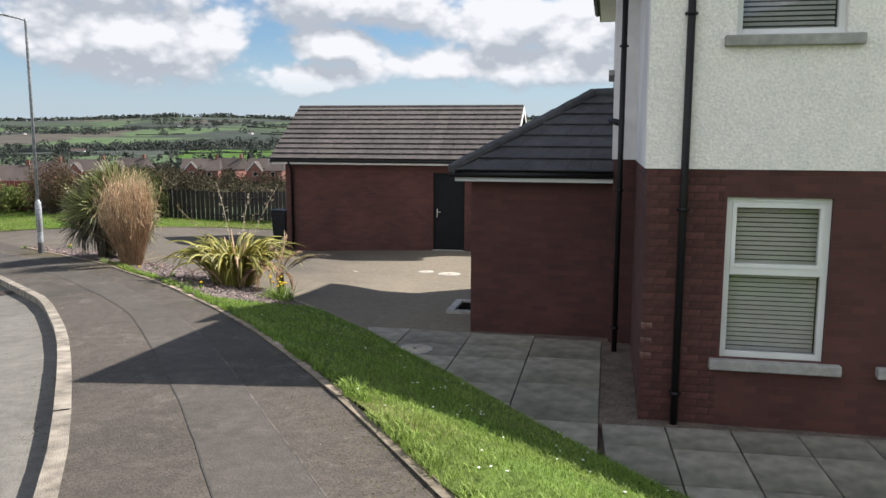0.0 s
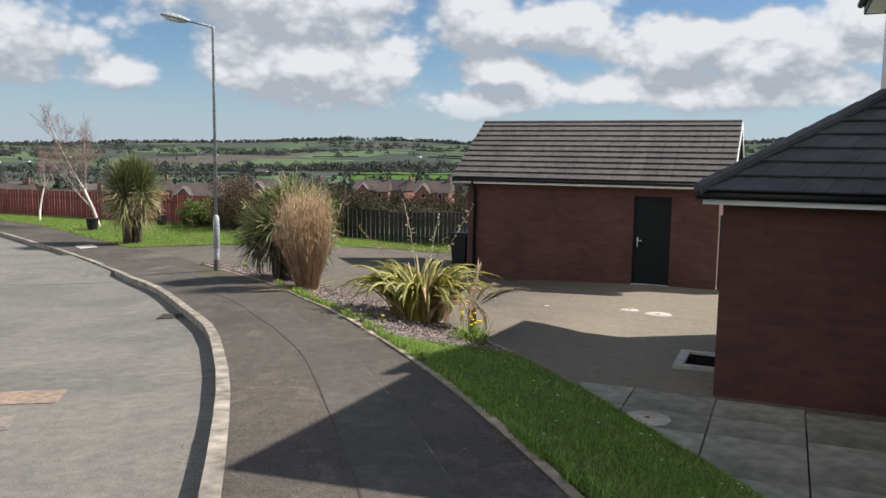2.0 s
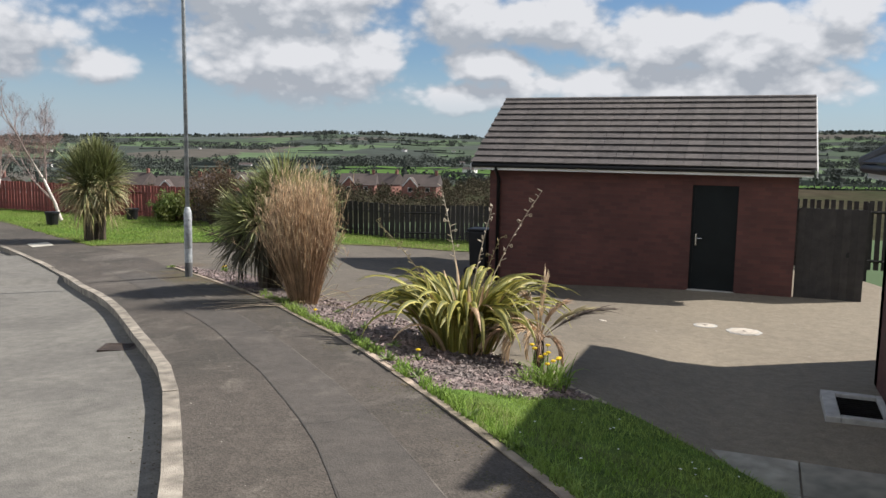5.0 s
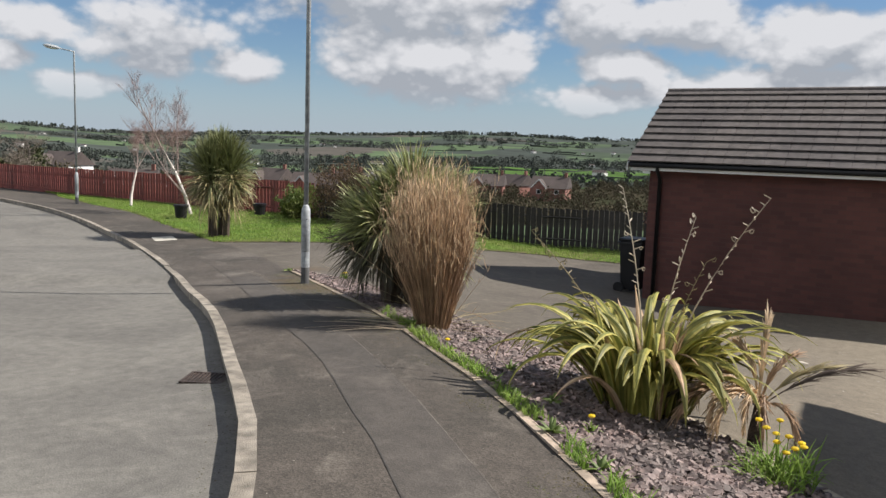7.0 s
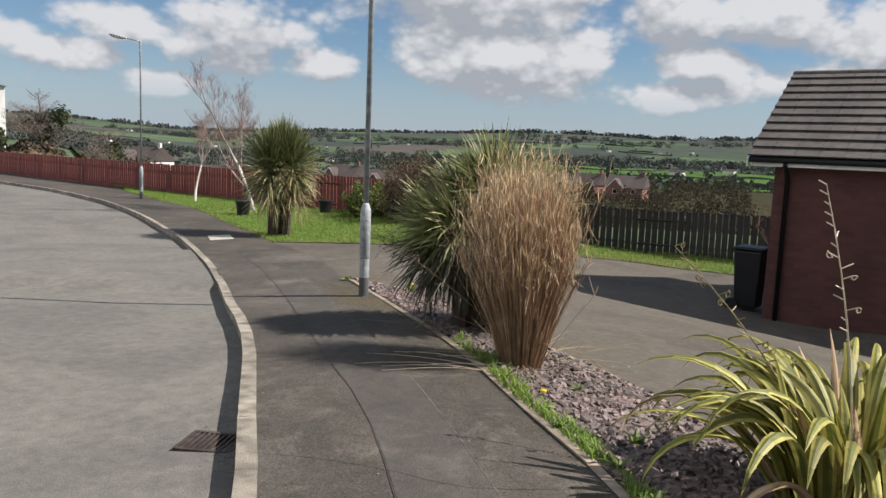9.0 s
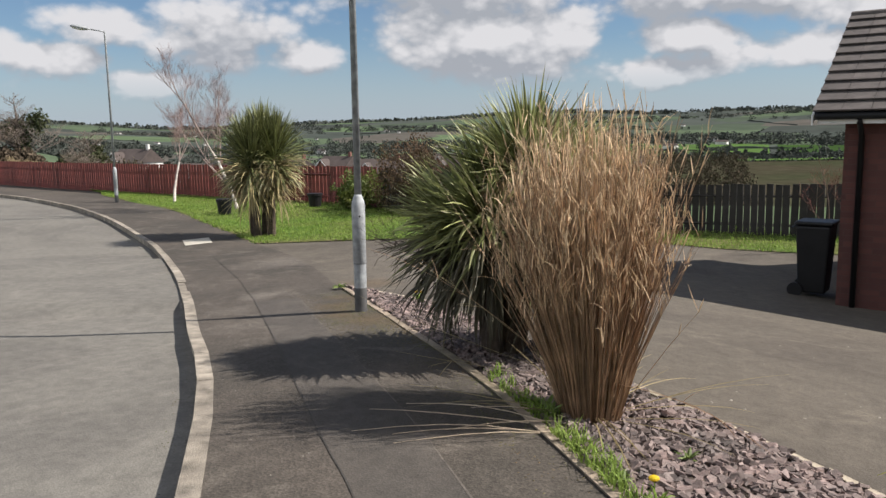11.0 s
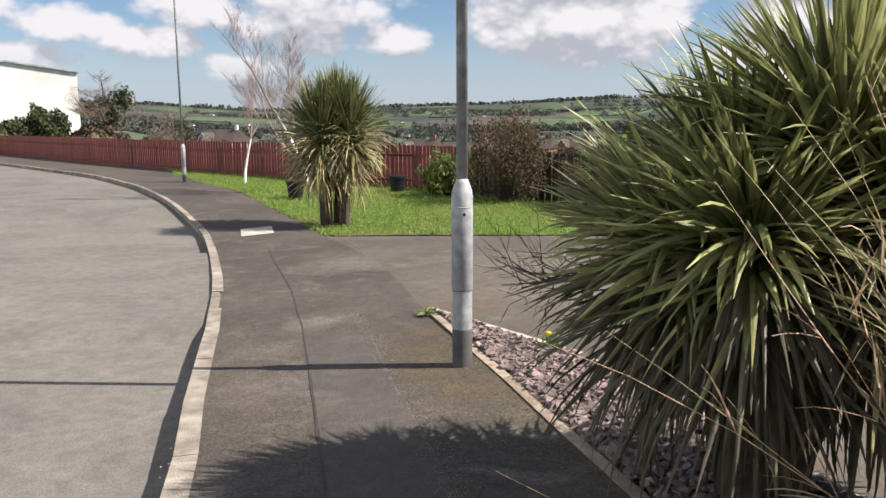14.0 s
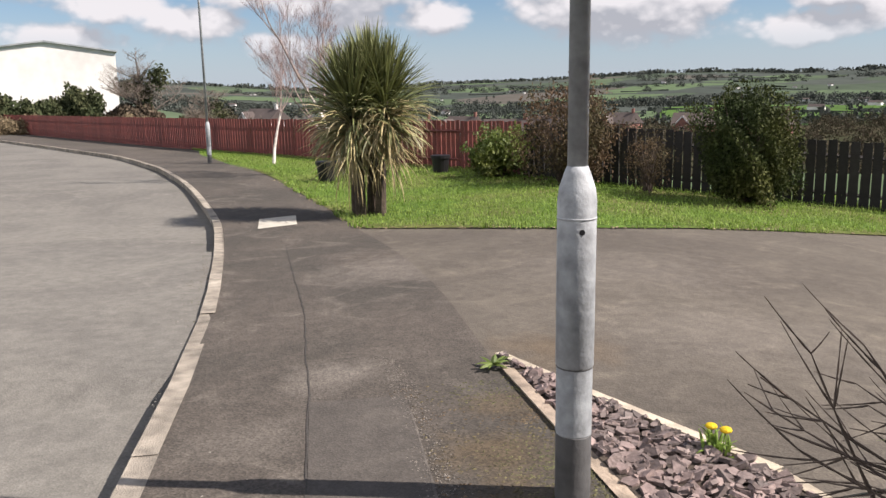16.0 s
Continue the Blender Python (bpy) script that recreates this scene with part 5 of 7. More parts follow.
def tall_grass(x, y):
    z = gz(x, y)
    pl = tagged(empty("ornamental_grass", x, y, z), "tall clump of dry straw-coloured ornamental grass", "plant")
    rnd = random.Random(3)
    V, F, V2, F2 = [], [], [], []
    for i in range(1600):
        a, r = rnd.uniform(0, 2 * math.pi), 0.165 * math.sqrt(rnd.random())
        bx, by = r * math.cos(a), r * math.sin(a)
        lean = rnd.uniform(0.4, 1.3) * r / 0.165 * 0.36
        h = (rnd.uniform(0.95, 1.62) if rnd.random() < 0.9 else rnd.uniform(1.6, 1.84)) * (1 - 0.08 * (r / 0.165) ** 2)
        if rnd.random() < 0.2:
            h *= 0.75
        jx, jy = rnd.gauss(-0.03, 0.06), rnd.gauss(-0.01, 0.06)
        pts = [Vector((bx + (math.cos(a) * lean + jx) * u ** 1.25, by + (math.sin(a) * lean + jy) * u ** 1.25, h * u)) for u in (0, 0.35, 0.7, 1.0)]
        o = len(V)
        for k, p in enumerate(pts):
            w = (0.0032, 0.003, 0.0022, 0.001)[k]
            V += [tuple(p + Vector((w * math.cos(t + i), w * math.sin(t + i), 0))) for t in (0, 2.09, 4.19)]
        for k in range(3):
            for t in range(3):
                F.append((o + 3 * k + t, o + 3 * k + (t + 1) % 3, o + 3 * k + 3 + (t + 1) % 3, o + 3 * k + 3 + t))
        # leaves, broken and hanging at the top
        for _ in range(3):
            u = 1 - 0.4 * rnd.random() ** 1.5
            k = min(int(u * 3), 2)
            p = pts[k].lerp(pts[k + 1], u * 3 - k)
            strap_geo(V2, F2, p, rnd.uniform(0, 360), rnd.uniform(50, 90), rnd.uniform(0.05, 0.17), rnd.uniform(0.003, 0.0054), rnd.uniform(-10, 30) if rnd.random() < 0.85 else rnd.uniform(60, 150), seg=4, rnd=rnd, wave=1.5)
    tagged(mesh_part("stalks", V, F, M_DRY, pl), kind="stuff")
    tagged(mesh_part("dry_leaves", V2, F2, M_DRY2, pl), kind="stuff")
    V, F = [], []
    for i in range(26):
        az = rnd.uniform(0, 360)
        strap_geo(V, F, (0.2 * math.cos(radians(az)), 0.2 * math.sin(radians(az)), rnd.uniform(0.03, 0.08)), az, rnd.uniform(2, 22), rnd.uniform(0.4, 0.9), 0.008, rnd.uniform(5, 30), seg=5, rnd=rnd)
    V = [(a, b, max(c, 0.045)) for a, b, c in V]
    tagged(mesh_part("fallen_stalks", V, F, M_DEADGRASS, pl, "pale fallen stalks"), kind="stuff")
    # long thin stems that lean out over the path
    for az, el, ln in ((205, 42, 1.35), (200, 36, 1.2), (215, 20, 1.25), (230, 12, 1.0), (340, 8, 1.1), (188, 66, 1.35), (196, 58, 1.4), (176, 62, 1.3), (206, 70, 1.45), (168, 55, 1.25), (184, 48, 1.3), (214, 62, 1.3), (160, 68, 1.4)):
        V, F = [], []
        strap_geo(V, F, (0.15 * math.cos(radians(az)), 0.15 * math.sin(radians(az)), 0.25), az + rnd.uniform(-8, 8), el, ln, rnd.uniform(0.004, 0.007), rnd.uniform(-8, 30), seg=6, rnd=rnd)
        for k in range(4):
            # loose dry leaves near the tip
            strap_geo(V, F, V[3 * (3 + k // 2) + 1], az + rnd.uniform(-70, 70), el + rnd.uniform(-35, 30), rnd.uniform(0.1, 0.22), rnd.uniform(0.003, 0.0048), rnd.uniform(0, 45), seg=4, rnd=rnd, wave=1.0)
        mesh_part("leaning_stem", V, F, rnd.choice((M_DEADGRASS, M_DRY)), pl)
    return pl


tall_grass(-9.08, 12.47)

LEAF_SHAPES = []


def leaf_shapes():
    rnd = random.Random(21)
    for mat in (M_CORD, M_CORD3):
        for i in range(14):
            V, F = [], []
            strap_geo(V, F, (0, 0, 0), 0, 0, 1.0, rnd.uniform(0.034, 0.048), (8, 15, 25, 35, 50, 70, 95)[i % 7], seg=6, rnd=rnd, wave=0.8)
            me = bpy.data.meshes.new("leaf")
            me.from_pydata(V, [], F)
            me.materials.append(mat)
            LEAF_SHAPES.append(me)


leaf_shapes()


def trunk_of(pl, dx, dy, h, lx, ly, rnd, r=0.09):
    b = bmesh.new()
    add_tube(b, [(dx, dy, -0.1), (dx + lx * .3, dy + ly * .3, h * 0.5), (dx + lx, dy + ly, h)], [r, r * 0.8, r * 0.6], 12)
    for v in b.verts:
        v.co += Vector((rnd.uniform(-1, 1), rnd.uniform(-1, 1), 0)) * 0.012
    part("trunk", b, M_BARK, pl, "shaggy dark trunk")
    return dx + lx, dy + ly, h


def leaf_part(pl, me, off, az, el, ln, wide, rnd):
    ob = new("leaf", me)
    ob.parent = pl
    ob.matrix_basis = Matrix.Translation(off) @ Matrix.Rotation(radians(az), 4, "Z") @ Matrix.Rotation(-radians(el), 4, "Y") @ Matrix.Rotation(rnd.uniform(-0.5, 0.5), 4, "X") @ Matrix.Diagonal((ln, wide, 1, 1)).to_4x4()


def lawn_cordyline(x, y):
    """Several trunks under one round crown; the old leaves hang as a pale skirt."""
    pl = tagged(empty("cordyline", x, y, gz(x, y)), "cordyline palm with round dark crown and tan skirt on the lawn", "palm", group="cordylines")
    rnd = random.Random(9)
    heads = [trunk_of(pl, *q, rnd) for q in ((0, 0.05, 2.0, 0.02, 0), (0.22, 0.0, 1.86, 0.12, 0.05), (-0.24, -0.05, 1.8, -0.14, 0.02), (0.02, -0.2, 1.74, 0.02, -0.12))]
    V, F, Vt, Ft = [], [], [], []
    for i in range(290 + 1700):
        hx, hy, hz = rnd.choice(heads)
        u = rnd.random()
        el = 88 - 100 * u ** 0.95 + rnd.uniform(-10, 10)
        az = rnd.uniform(0, 360)
        ln = rnd.uniform(0.78, 1.02) * 0.9 * (0.86 if el < 15 else 1.0)
        off = (hx + 0.05 * math.cos(radians(az)), hy + 0.05 * math.sin(radians(az)), hz * (1 - 0.34 * u ** 1.3))
        if i < 290:
            k = rnd.randrange(4) if u < 0.55 else rnd.randrange(4, 7)
            leaf_part(pl, LEAF_SHAPES[14 + k + 7 * rnd.randrange(2)], off, az, el, ln, 0.8, rnd)
        else:
            pale = u > 0.62 and rnd.random() < 0.7
            strap_geo(*((Vt, Ft) if pale else (V, F)), off, az, el, ln, rnd.uniform(0.018, 0.03), 4 + 116 * max(0.0, u - 0.3) * 1.5 * rnd.uniform(0.7, 1.3), seg=5, rnd=rnd, wave=0.8)
    for i in range(430):
        hx, hy, hz = rnd.choice(heads)
        az = rnd.uniform(0, 360)
        strap_geo(Vt, Ft, (hx + 0.06 * math.cos(radians(az)), hy + 0.06 * math.sin(radians(az)), hz * rnd.uniform(0.5, 0.84)), az, rnd.uniform(-78, 0), rnd.uniform(0.5, 0.85), rnd.uniform(0.015, 0.028), rnd.uniform(10, 65), seg=5, rnd=rnd, wave=1.0)
    Vt = [(a, b, max(c, 0.01)) for a, b, c in Vt]
    tagged(mesh_part("leaf_mass", V, F, M_CORD4, pl), kind="stuff")
    tagged(mesh_part("fading_leaves", Vt, Ft, M_CORD_TAN, pl, "hanging dead leaves"), kind="stuff")


def bushy_cordyline(x, y):
    """One narrow top tuft over a ring of side heads whose leaves reach outwards and hang."""
    pl = tagged(empty("cordyline", x, y, gz(x, y)), "bushy green cordyline with drooping sword leaves", "palm", group="cordylines")
    rnd = random.Random(4)
    # trunk foot, height and lean; lowest and highest leaf angle; leaf length; share of the leaves
    heads = (((0.02, 0.02, 1.38, 0.14, 0.12), 5, 88, 0.68, 0.22), ((-0.06, 0.0, 1.04, -0.2, -0.12), -22, 64, 0.56, 0.17), ((-0.02, -0.06, 1.1, 0.04, -0.16), -8, 66, 0.54, 0.1),
             ((0.06, 0.02, 1.22, 0.3, 0.14), -40, 74, 0.68, 0.3), ((0.04, 0.08, 0.9, 0.26, 0.22), -50, 60, 0.66, 0.2), ((0.02, 0.08, 1.1, 0.02, 0.24), -25, 66, 0.62, 0.1), ((-0.05, 0.05, 1.18, -0.1, 0.04), -15, 80, 0.6, 0.22))
    tops = [trunk_of(pl, *q[0], rnd, 0.07) for q in heads]
    V, F, Vt, Ft = [], [], [], []
    for k, (q, lo, hi, length, share) in enumerate(heads):
        hx, hy, hz = tops[k]
        for i in range(int(1900 * share)):
            el = rnd.uniform(lo, hi)
            az = rnd.uniform(0, 360)
            if lo < 0 and k != 6:
                # side heads turn their leaves outwards
                az = math.degrees(math.atan2(hy, hx)) + rnd.gauss(0, 62)
            ln = length * rnd.uniform(0.72, 1.12)
            off = (hx + 0.04 * math.cos(radians(az)), hy + 0.04 * math.sin(radians(az)), hz - 0.16 * rnd.random() - (0.1 if el < 0 else 0))
            if i < int(300 * share) and el > -8:
                leaf_part(pl, LEAF_SHAPES[rnd.randrange(3 if el > 35 else 5) + 7 * rnd.randrange(2)], off, az, el, ln, 0.85, rnd)
            else:
                # most low leaves take the dead-leaf colour that is darkened for shade
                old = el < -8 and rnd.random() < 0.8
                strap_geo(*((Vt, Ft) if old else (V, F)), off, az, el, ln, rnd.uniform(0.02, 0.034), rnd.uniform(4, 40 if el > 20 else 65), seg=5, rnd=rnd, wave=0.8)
    # the old leaves hang close round the trunks, coloured darker for the crown's shade
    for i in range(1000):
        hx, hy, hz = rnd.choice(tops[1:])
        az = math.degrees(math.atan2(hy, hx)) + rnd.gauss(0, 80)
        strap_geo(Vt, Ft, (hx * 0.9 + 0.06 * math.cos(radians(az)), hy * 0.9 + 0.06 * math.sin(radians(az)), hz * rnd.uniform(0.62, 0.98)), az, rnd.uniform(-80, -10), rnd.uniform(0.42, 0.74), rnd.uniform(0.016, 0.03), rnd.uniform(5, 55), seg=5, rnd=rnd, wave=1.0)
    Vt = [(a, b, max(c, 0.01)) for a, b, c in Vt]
    V = [(a, b, max(c, 0.01)) for a, b, c in V]
    tagged(mesh_part("leaf_mass", V, F, M_CORD2, pl), kind="stuff")
    tagged(mesh_part("fading_leaves", Vt, Ft, M_SKIRT_SHADE, pl, "hanging dead leaves"), kind="stuff")
    return pl


bushy = bushy_cordyline(-10.25, 13.4)
lawn_cordyline(-19.94, 19.69)


def panicle(x, y, z0):
    """The dry, much-branched flower head that hangs from the bushy cordyline: knobbly twigs off one stem."""
    rnd = random.Random(8)
    b = bmesh.new()
    main = [Vector((0, 0, 0.05)), Vector((-0.28, -0.1, 0.03)), Vector((-0.5, -0.19, 0.0)), Vector((-0.68, -0.26, -0.06))]
    add_tube(b, main, [0.007, 0.006, 0.0045, 0.002], 6)

    def twig(p, d, L, r):
        pts, rad = [], []
        q = p.copy()
        for j in range(7):
            pts.append(q.copy())
            rad.append(r * (1 - 0.1 * j) * (1.35 if j % 2 else 0.8))
            q += (d + Vector((0, 0, 0.18 * j / 7))).normalized() * L / 6
        add_tube(b, pts, rad, 4, cap=False)
        return pts
    for i in range(32):
        u = rnd.uniform(0.35, 1)
        k = min(int(u * 3), 2)
        p = main[k].lerp(main[k + 1], u * 3 - k)
        d = Vector((rnd.uniform(-1, 0.1), rnd.uniform(-0.75, 0.35), rnd.uniform(-0.6, 0.62))).normalized()
        pts = twig(p, d, rnd.uniform(0.14, 0.3), 0.0026)
        for j in range(5):
            e = (d + 0.9 * Vector((rnd.uniform(-1, 1), rnd.uniform(-1, 1), rnd.uniform(-1, 1)))).normalized()
            twig(rnd.choice(pts[2:]), e, rnd.uniform(0.05, 0.13), 0.0014)
    ob = part("flower_head", b, M_TWIG, bushy, "dry branching flower head")
    ob.matrix_basis = bushy.matrix_basis.inverted() @ pose(x, y, z0)
    return ob


panicle(-10.42, 13.35, 0.17)


def dying_palm(x, y):
    z = gz(x, y)
    pl = tagged(empty("withered_palm", x, y, z), "small withered palm with tan drooping fronds", "plant")
    rnd = random.Random(15)
    part("stump", tube([(0, 0, -0.05), (0, 0, 0.12), (0.01, 0, 0.36)], [0.06, 0.055, 0.03], 10), M_BARK, pl)
    for az, el, L, dr, m in ((18, 42, 0.72, 35, M_TWIG), (30, 52, 0.6, 50, M_CORD_TAN), (95, 78, 0.6, 25, M_DRY2), (140, 80, 0.52, 60, M_DRY2), (60, 70, 0.5, 60, M_DRY), (200, 62, 0.55, 140, M_DRY2), (215, 70, 0.5, 100, M_DRY2),
                             (235, 55, 0.58, 140, M_DRY2), (222, 40, 0.66, 95, M_DRY), (248, 48, 0.6, 120, M_DRY2), (265, 60, 0.5, 150, M_DRY2), (285, 50, 0.48, 140, M_DRY), (180, 50, 0.55, 110, M_DRY), (192, 30, 0.7, 80, M_TWIG), (320, 34, 0.45, 110, M_DRY)):
        V, F = [], []
        a = radians(az)
        p = Vector((0, 0, 0.3))
        for i in range(14):
            e = radians(el - dr * (i / 13) ** 1.5)
            d = Vector((math.cos(a) * math.cos(e), math.sin(a) * math.cos(e), math.sin(e)))
            if i > 3:
                for s in (-1, 1, -0.6, 0.6, -0.3, 0.3):
                    strap_geo(V, F, p, az + s * rnd.uniform(10, 26), math.degrees(e) + rnd.uniform(-10, 10), L * rnd.uniform(0.24, 0.4), 0.011, rnd.uniform(5, 50), seg=3, rnd=rnd)
            p = p + d * L / 14
        strap_geo(V, F, (0, 0, 0.3), az, el, L, 0.022, dr, seg=8, rnd=rnd)
        V = [(q[0], q[1], max(q[2], 0.05)) for q in V]
        mesh_part("frond", V, F, m, pl, "withered frond")
    return pl


dying_palm(-5.62, 11.17)
M_YELLOW = leaf_material("yellow petal", (0.75, 0.55, 0.02), (0.7, 0.48, 0.02), trans=0.3)


def dandelions(x, y, n, r, h, seed):
    z = gz(x, y)
    pl = tagged(empty("dandelion_clump", x, y, z + 0.02), "clump of yellow flowers with green leaves", "flowers", group="yellow flowers")
    rnd = random.Random(seed)
    V, F = [], []
    for i in range(n * 14):
        az = rnd.uniform(0, 360)
        q = rnd.uniform(0, r)
        strap_geo(V, F, (q * math.cos(i), q * math.sin(i), 0), az, rnd.uniform(20, 85), rnd.uniform(0.6, 1.1) * h, 0.013, rnd.uniform(20, 110), seg=4, rnd=rnd)
    tagged(mesh_part("leaves", V, F, M_GRASS, pl), kind="stuff")
    for i in range(n):
        a, q = rnd.uniform(0, 6.3), r * math.sqrt(rnd.random())
        hx, hy, hh = q * math.cos(a), q * math.sin(a), h * rnd.uniform(0.8, 1.25)
        b = tube([(hx * .6, hy * .6, 0), (hx, hy, hh)], 0.003, 5)
        st = part("flower_stem", b, M_GRASS, pl)
        b = bmesh.new()
        bmesh.ops.create_uvsphere(b, u_segments=10, v_segments=6, radius=0.024)
        for v in b.verts:
            v.co = Vector((hx + v.co.x, hy + v.co.y, hh + v.co.z * 0.5))
        part("flower_head", b, M_YELLOW, st, "yellow flower head")


dandelions(-5.37, 10.5, 10, 0.22, 0.3, 1)
dandelions(-12.11, 14.8, 2, 0.05, 0.12, 2)
dandelions(-6.43, 10.1, 1, 0.03, 0.1, 3)
dandelions(-8.32, 11.51, 1, 0.03, 0.1, 4)


# ---- grass, slate, weeds ----
def in_band(a, b, n, rnd, zlift):
    """n random places between two lines of the plan."""
    k = min(len(a), len(b))
    A, B = resample(a, k), resample(b, k)
    w = np.hypot(*(B - A).T)
    i = rnd.choice(k - 1, n, p=w[:-1] / w[:-1].sum())
    t, u = rnd.random(n)[:, None], rnd.random(n)[:, None]
    P = (A[i] * (1 - t) + A[i + 1] * t) * (1 - u) + (B[i] * (1 - t) + B[i + 1] * t) * u
    return P, ground_z(P[:, 0], P[:, 1]) + zlift


def blades(name, P, z, hmin, hmax, w, rnd, mat, parent=None, label=""):
    n = len(P)
    az = rnd.random(n) * 2 * np.pi
    h = hmin + (hmax - hmin) * rnd.random(n) ** 1.5
    lean = h * (0.2 + 0.7 * rnd.random(n))
    dx, dy = np.cos(az), np.sin(az)
    V = np.empty((n, 5, 3))
    for k, (f, wk) in enumerate(((0, 1), (0, -1), (0.55, 0.8), (0.55, -0.8), (1, 0))):
        V[:, k, 0] = P[:, 0] + dx * lean * f ** 2 - dy * w * wk / 2
        V[:, k, 1] = P[:, 1] + dy * lean * f ** 2 + dx * w * wk / 2
        V[:, k, 2] = z + h * (f - 0.25 * f ** 3)
    o = np.arange(n) * 5
    F = [(a, a + 1, a + 3, a + 2) for a in o.tolist()] + [(a + 2, a + 3, a + 4) for a in o.tolist()]
    return tagged(mesh_part(name, V.reshape(-1, 3).tolist(), F, mat, parent, label), kind="stuff")


nrnd = np.random.default_rng(7)
P, z = in_band(offset(VERGE_E, 0.04)[28:], VERGE_B[12:], 62000, nrnd, 0.02)
tagged(blades("verge_grass", P, z, 0.03, 0.085, 0.0055, nrnd, M_GRASS), "tufty bright green grass on the sloping verge", "grass")
P, z = in_band(offset(EDGE[20:124], 0.03), offset(EDGE[20:124], 0.17), 10500, nrnd, 0.02)
keep = np.array([noise.noise((p[0] * 1.3, p[1] * 1.3, 4)) + 0.5 * noise.noise((p[0] * 6, p[1] * 6, 1)) > -0.08 for p in P])
tagged(blades("edging_weeds", P[keep], z[keep], 0.025, 0.13, 0.009, nrnd, M_GRASS), "weeds and grass along the footpath edging", "weeds")
P, z = in_band(resample(LAWN_FRONT, 140)[:100], LAWN_BACK[:100], 60000, nrnd, 0.04)
tagged(blades("lawn_grass", P, z, 0.03, 0.075, 0.011, nrnd, M_GRASS), "short bright lawn grass", "grass")
P, z = in_band(LAWN_BACK[:110], offset(LAWN_BACK[:110], -0.35), 5000, nrnd, 0.03)
keep = np.array([noise.noise((p[0] * 0.9, p[1] * 0.9, 9)) > 0.05 for p in P])
tagged(blades("fence_weeds", P[keep], z[keep], 0.08, 0.3, 0.02, nrnd, M_GRASS), "tall weeds at the foot of the fence", "weeds")


def chips():
    M_SLATE_ONE = material("single plum slate", (0.175, 0.127, 0.114), 0.7, var=0.3, scale=3, bump=0.2, obj=0.5, second=(0.125, 0.098, 0.088))
    M_SLATE = material("plum slate", (0.18, 0.132, 0.119), 0.7, var=0.3, scale=25, bump=0.3, island=0.5, second=(0.128, 0.102, 0.092))
    P, z = in_band(offset(BED_E, 0.07), BED_B, 9000, nrnd, 0.015)
    V, F = [], []
    rnd = random.Random(2)
    shapes = []
    for i in range(14):
        k, t = rnd.choice((4, 5, 5, 6)), rnd.uniform(0.15, 0.3)
        ring = [(rnd.uniform(0.75, 1.2) * math.cos(6.283 * j / k), 0.7 * rnd.uniform(0.75, 1.2) * math.sin(6.283 * j / k)) for j in range(k)]
        me = bpy.data.meshes.new("slate_chip")
        me.from_pydata([(a, b, t) for a, b in ring] + [(a * 1.05, b * 1.05, -t) for a, b in ring], [], [tuple(range(k))] + [(j, k + j, k + (j + 1) % k, (j + 1) % k) for j in range(k)])
        me.materials.append(M_SLATE_ONE)
        shapes.append(me)
    near = 0
    for (x, y), zz in zip(P.tolist(), z.tolist()):
        along = -0.636 * x + 0.772 * y
        if 13.9 < along < 14.75 and near < 300:
            near += 1
            r = rnd.uniform(0.02, 0.046)
            ob = new("slate_chip", rnd.choice(shapes))
            ob.parent = bed
            ob.matrix_basis = Matrix.Translation((x, y, zz + rnd.uniform(0.004, 0.024))) @ Euler((rnd.gauss(0, 0.3), rnd.gauss(0, 0.3), rnd.uniform(0, 6.3))).to_matrix().to_4x4() @ Matrix.Diagonal((r, r, r, 1))
            continue
        k = rnd.choice((4, 5, 5, 6))
        r = rnd.uniform(0.016, 0.044)
        m = Matrix.Translation((x, y, zz + rnd.uniform(0.0, 0.02))) @ Euler((rnd.gauss(0, 0.35), rnd.gauss(0, 0.35), rnd.uniform(0, 6.3))).to_matrix().to_4x4()
        t = rnd.uniform(0.004, 0.009)
        o = len(V)
        ring = [(r * rnd.uniform(0.7, 1.2) * math.cos(6.283 * j / k), r * 0.7 * rnd.uniform(0.7, 1.2) * math.sin(6.283 * j / k)) for j in range(k)]
        V += [tuple(m @ Vector((a, b, t))) for a, b in ring] + [tuple(m @ Vector((a * 1.05, b * 1.05, -t))) for a, b in ring]
        F.append(tuple(range(o, o + k)))
        F += [(o + j, o + k + j, o + k + (j + 1) % k, o + (j + 1) % k) for j in range(k)]
    tagged(mesh_part("slate_chippings", V, F, M_SLATE), "plum-coloured slate chippings over the planting bed", "slate chippings", kind="stuff")


chips()


M_WEED = leaf_material("weed leaf", (0.1, 0.15, 0.035), (0.14, 0.18, 0.045), island=0.3, trans=0.3)


def rosette(x, y, r, n, seed):
    """A low weed: broad toothed leaves that spread from one crown."""
    rnd = random.Random(seed)
    w = tagged(empty("weed", x, y, gz(x, y) + 0.03), "leafy green weed among slate beside the edging", "weed", group="weeds")
    for i in range(n):
        V, F = [], []
        az = 360 * i / n + rnd.uniform(-20, 20)
        strap_geo(V, F, (0, 0, 0), az, rnd.uniform(10, 60), r * rnd.uniform(0.7, 1.2), r * 0.28, rnd.uniform(20, 80), seg=5, rnd=rnd, wave=0.6)
        V = [(a, b, max(c, -0.01)) for a, b, c in V]
        mesh_part("leaf", V, F, M_WEED, w)


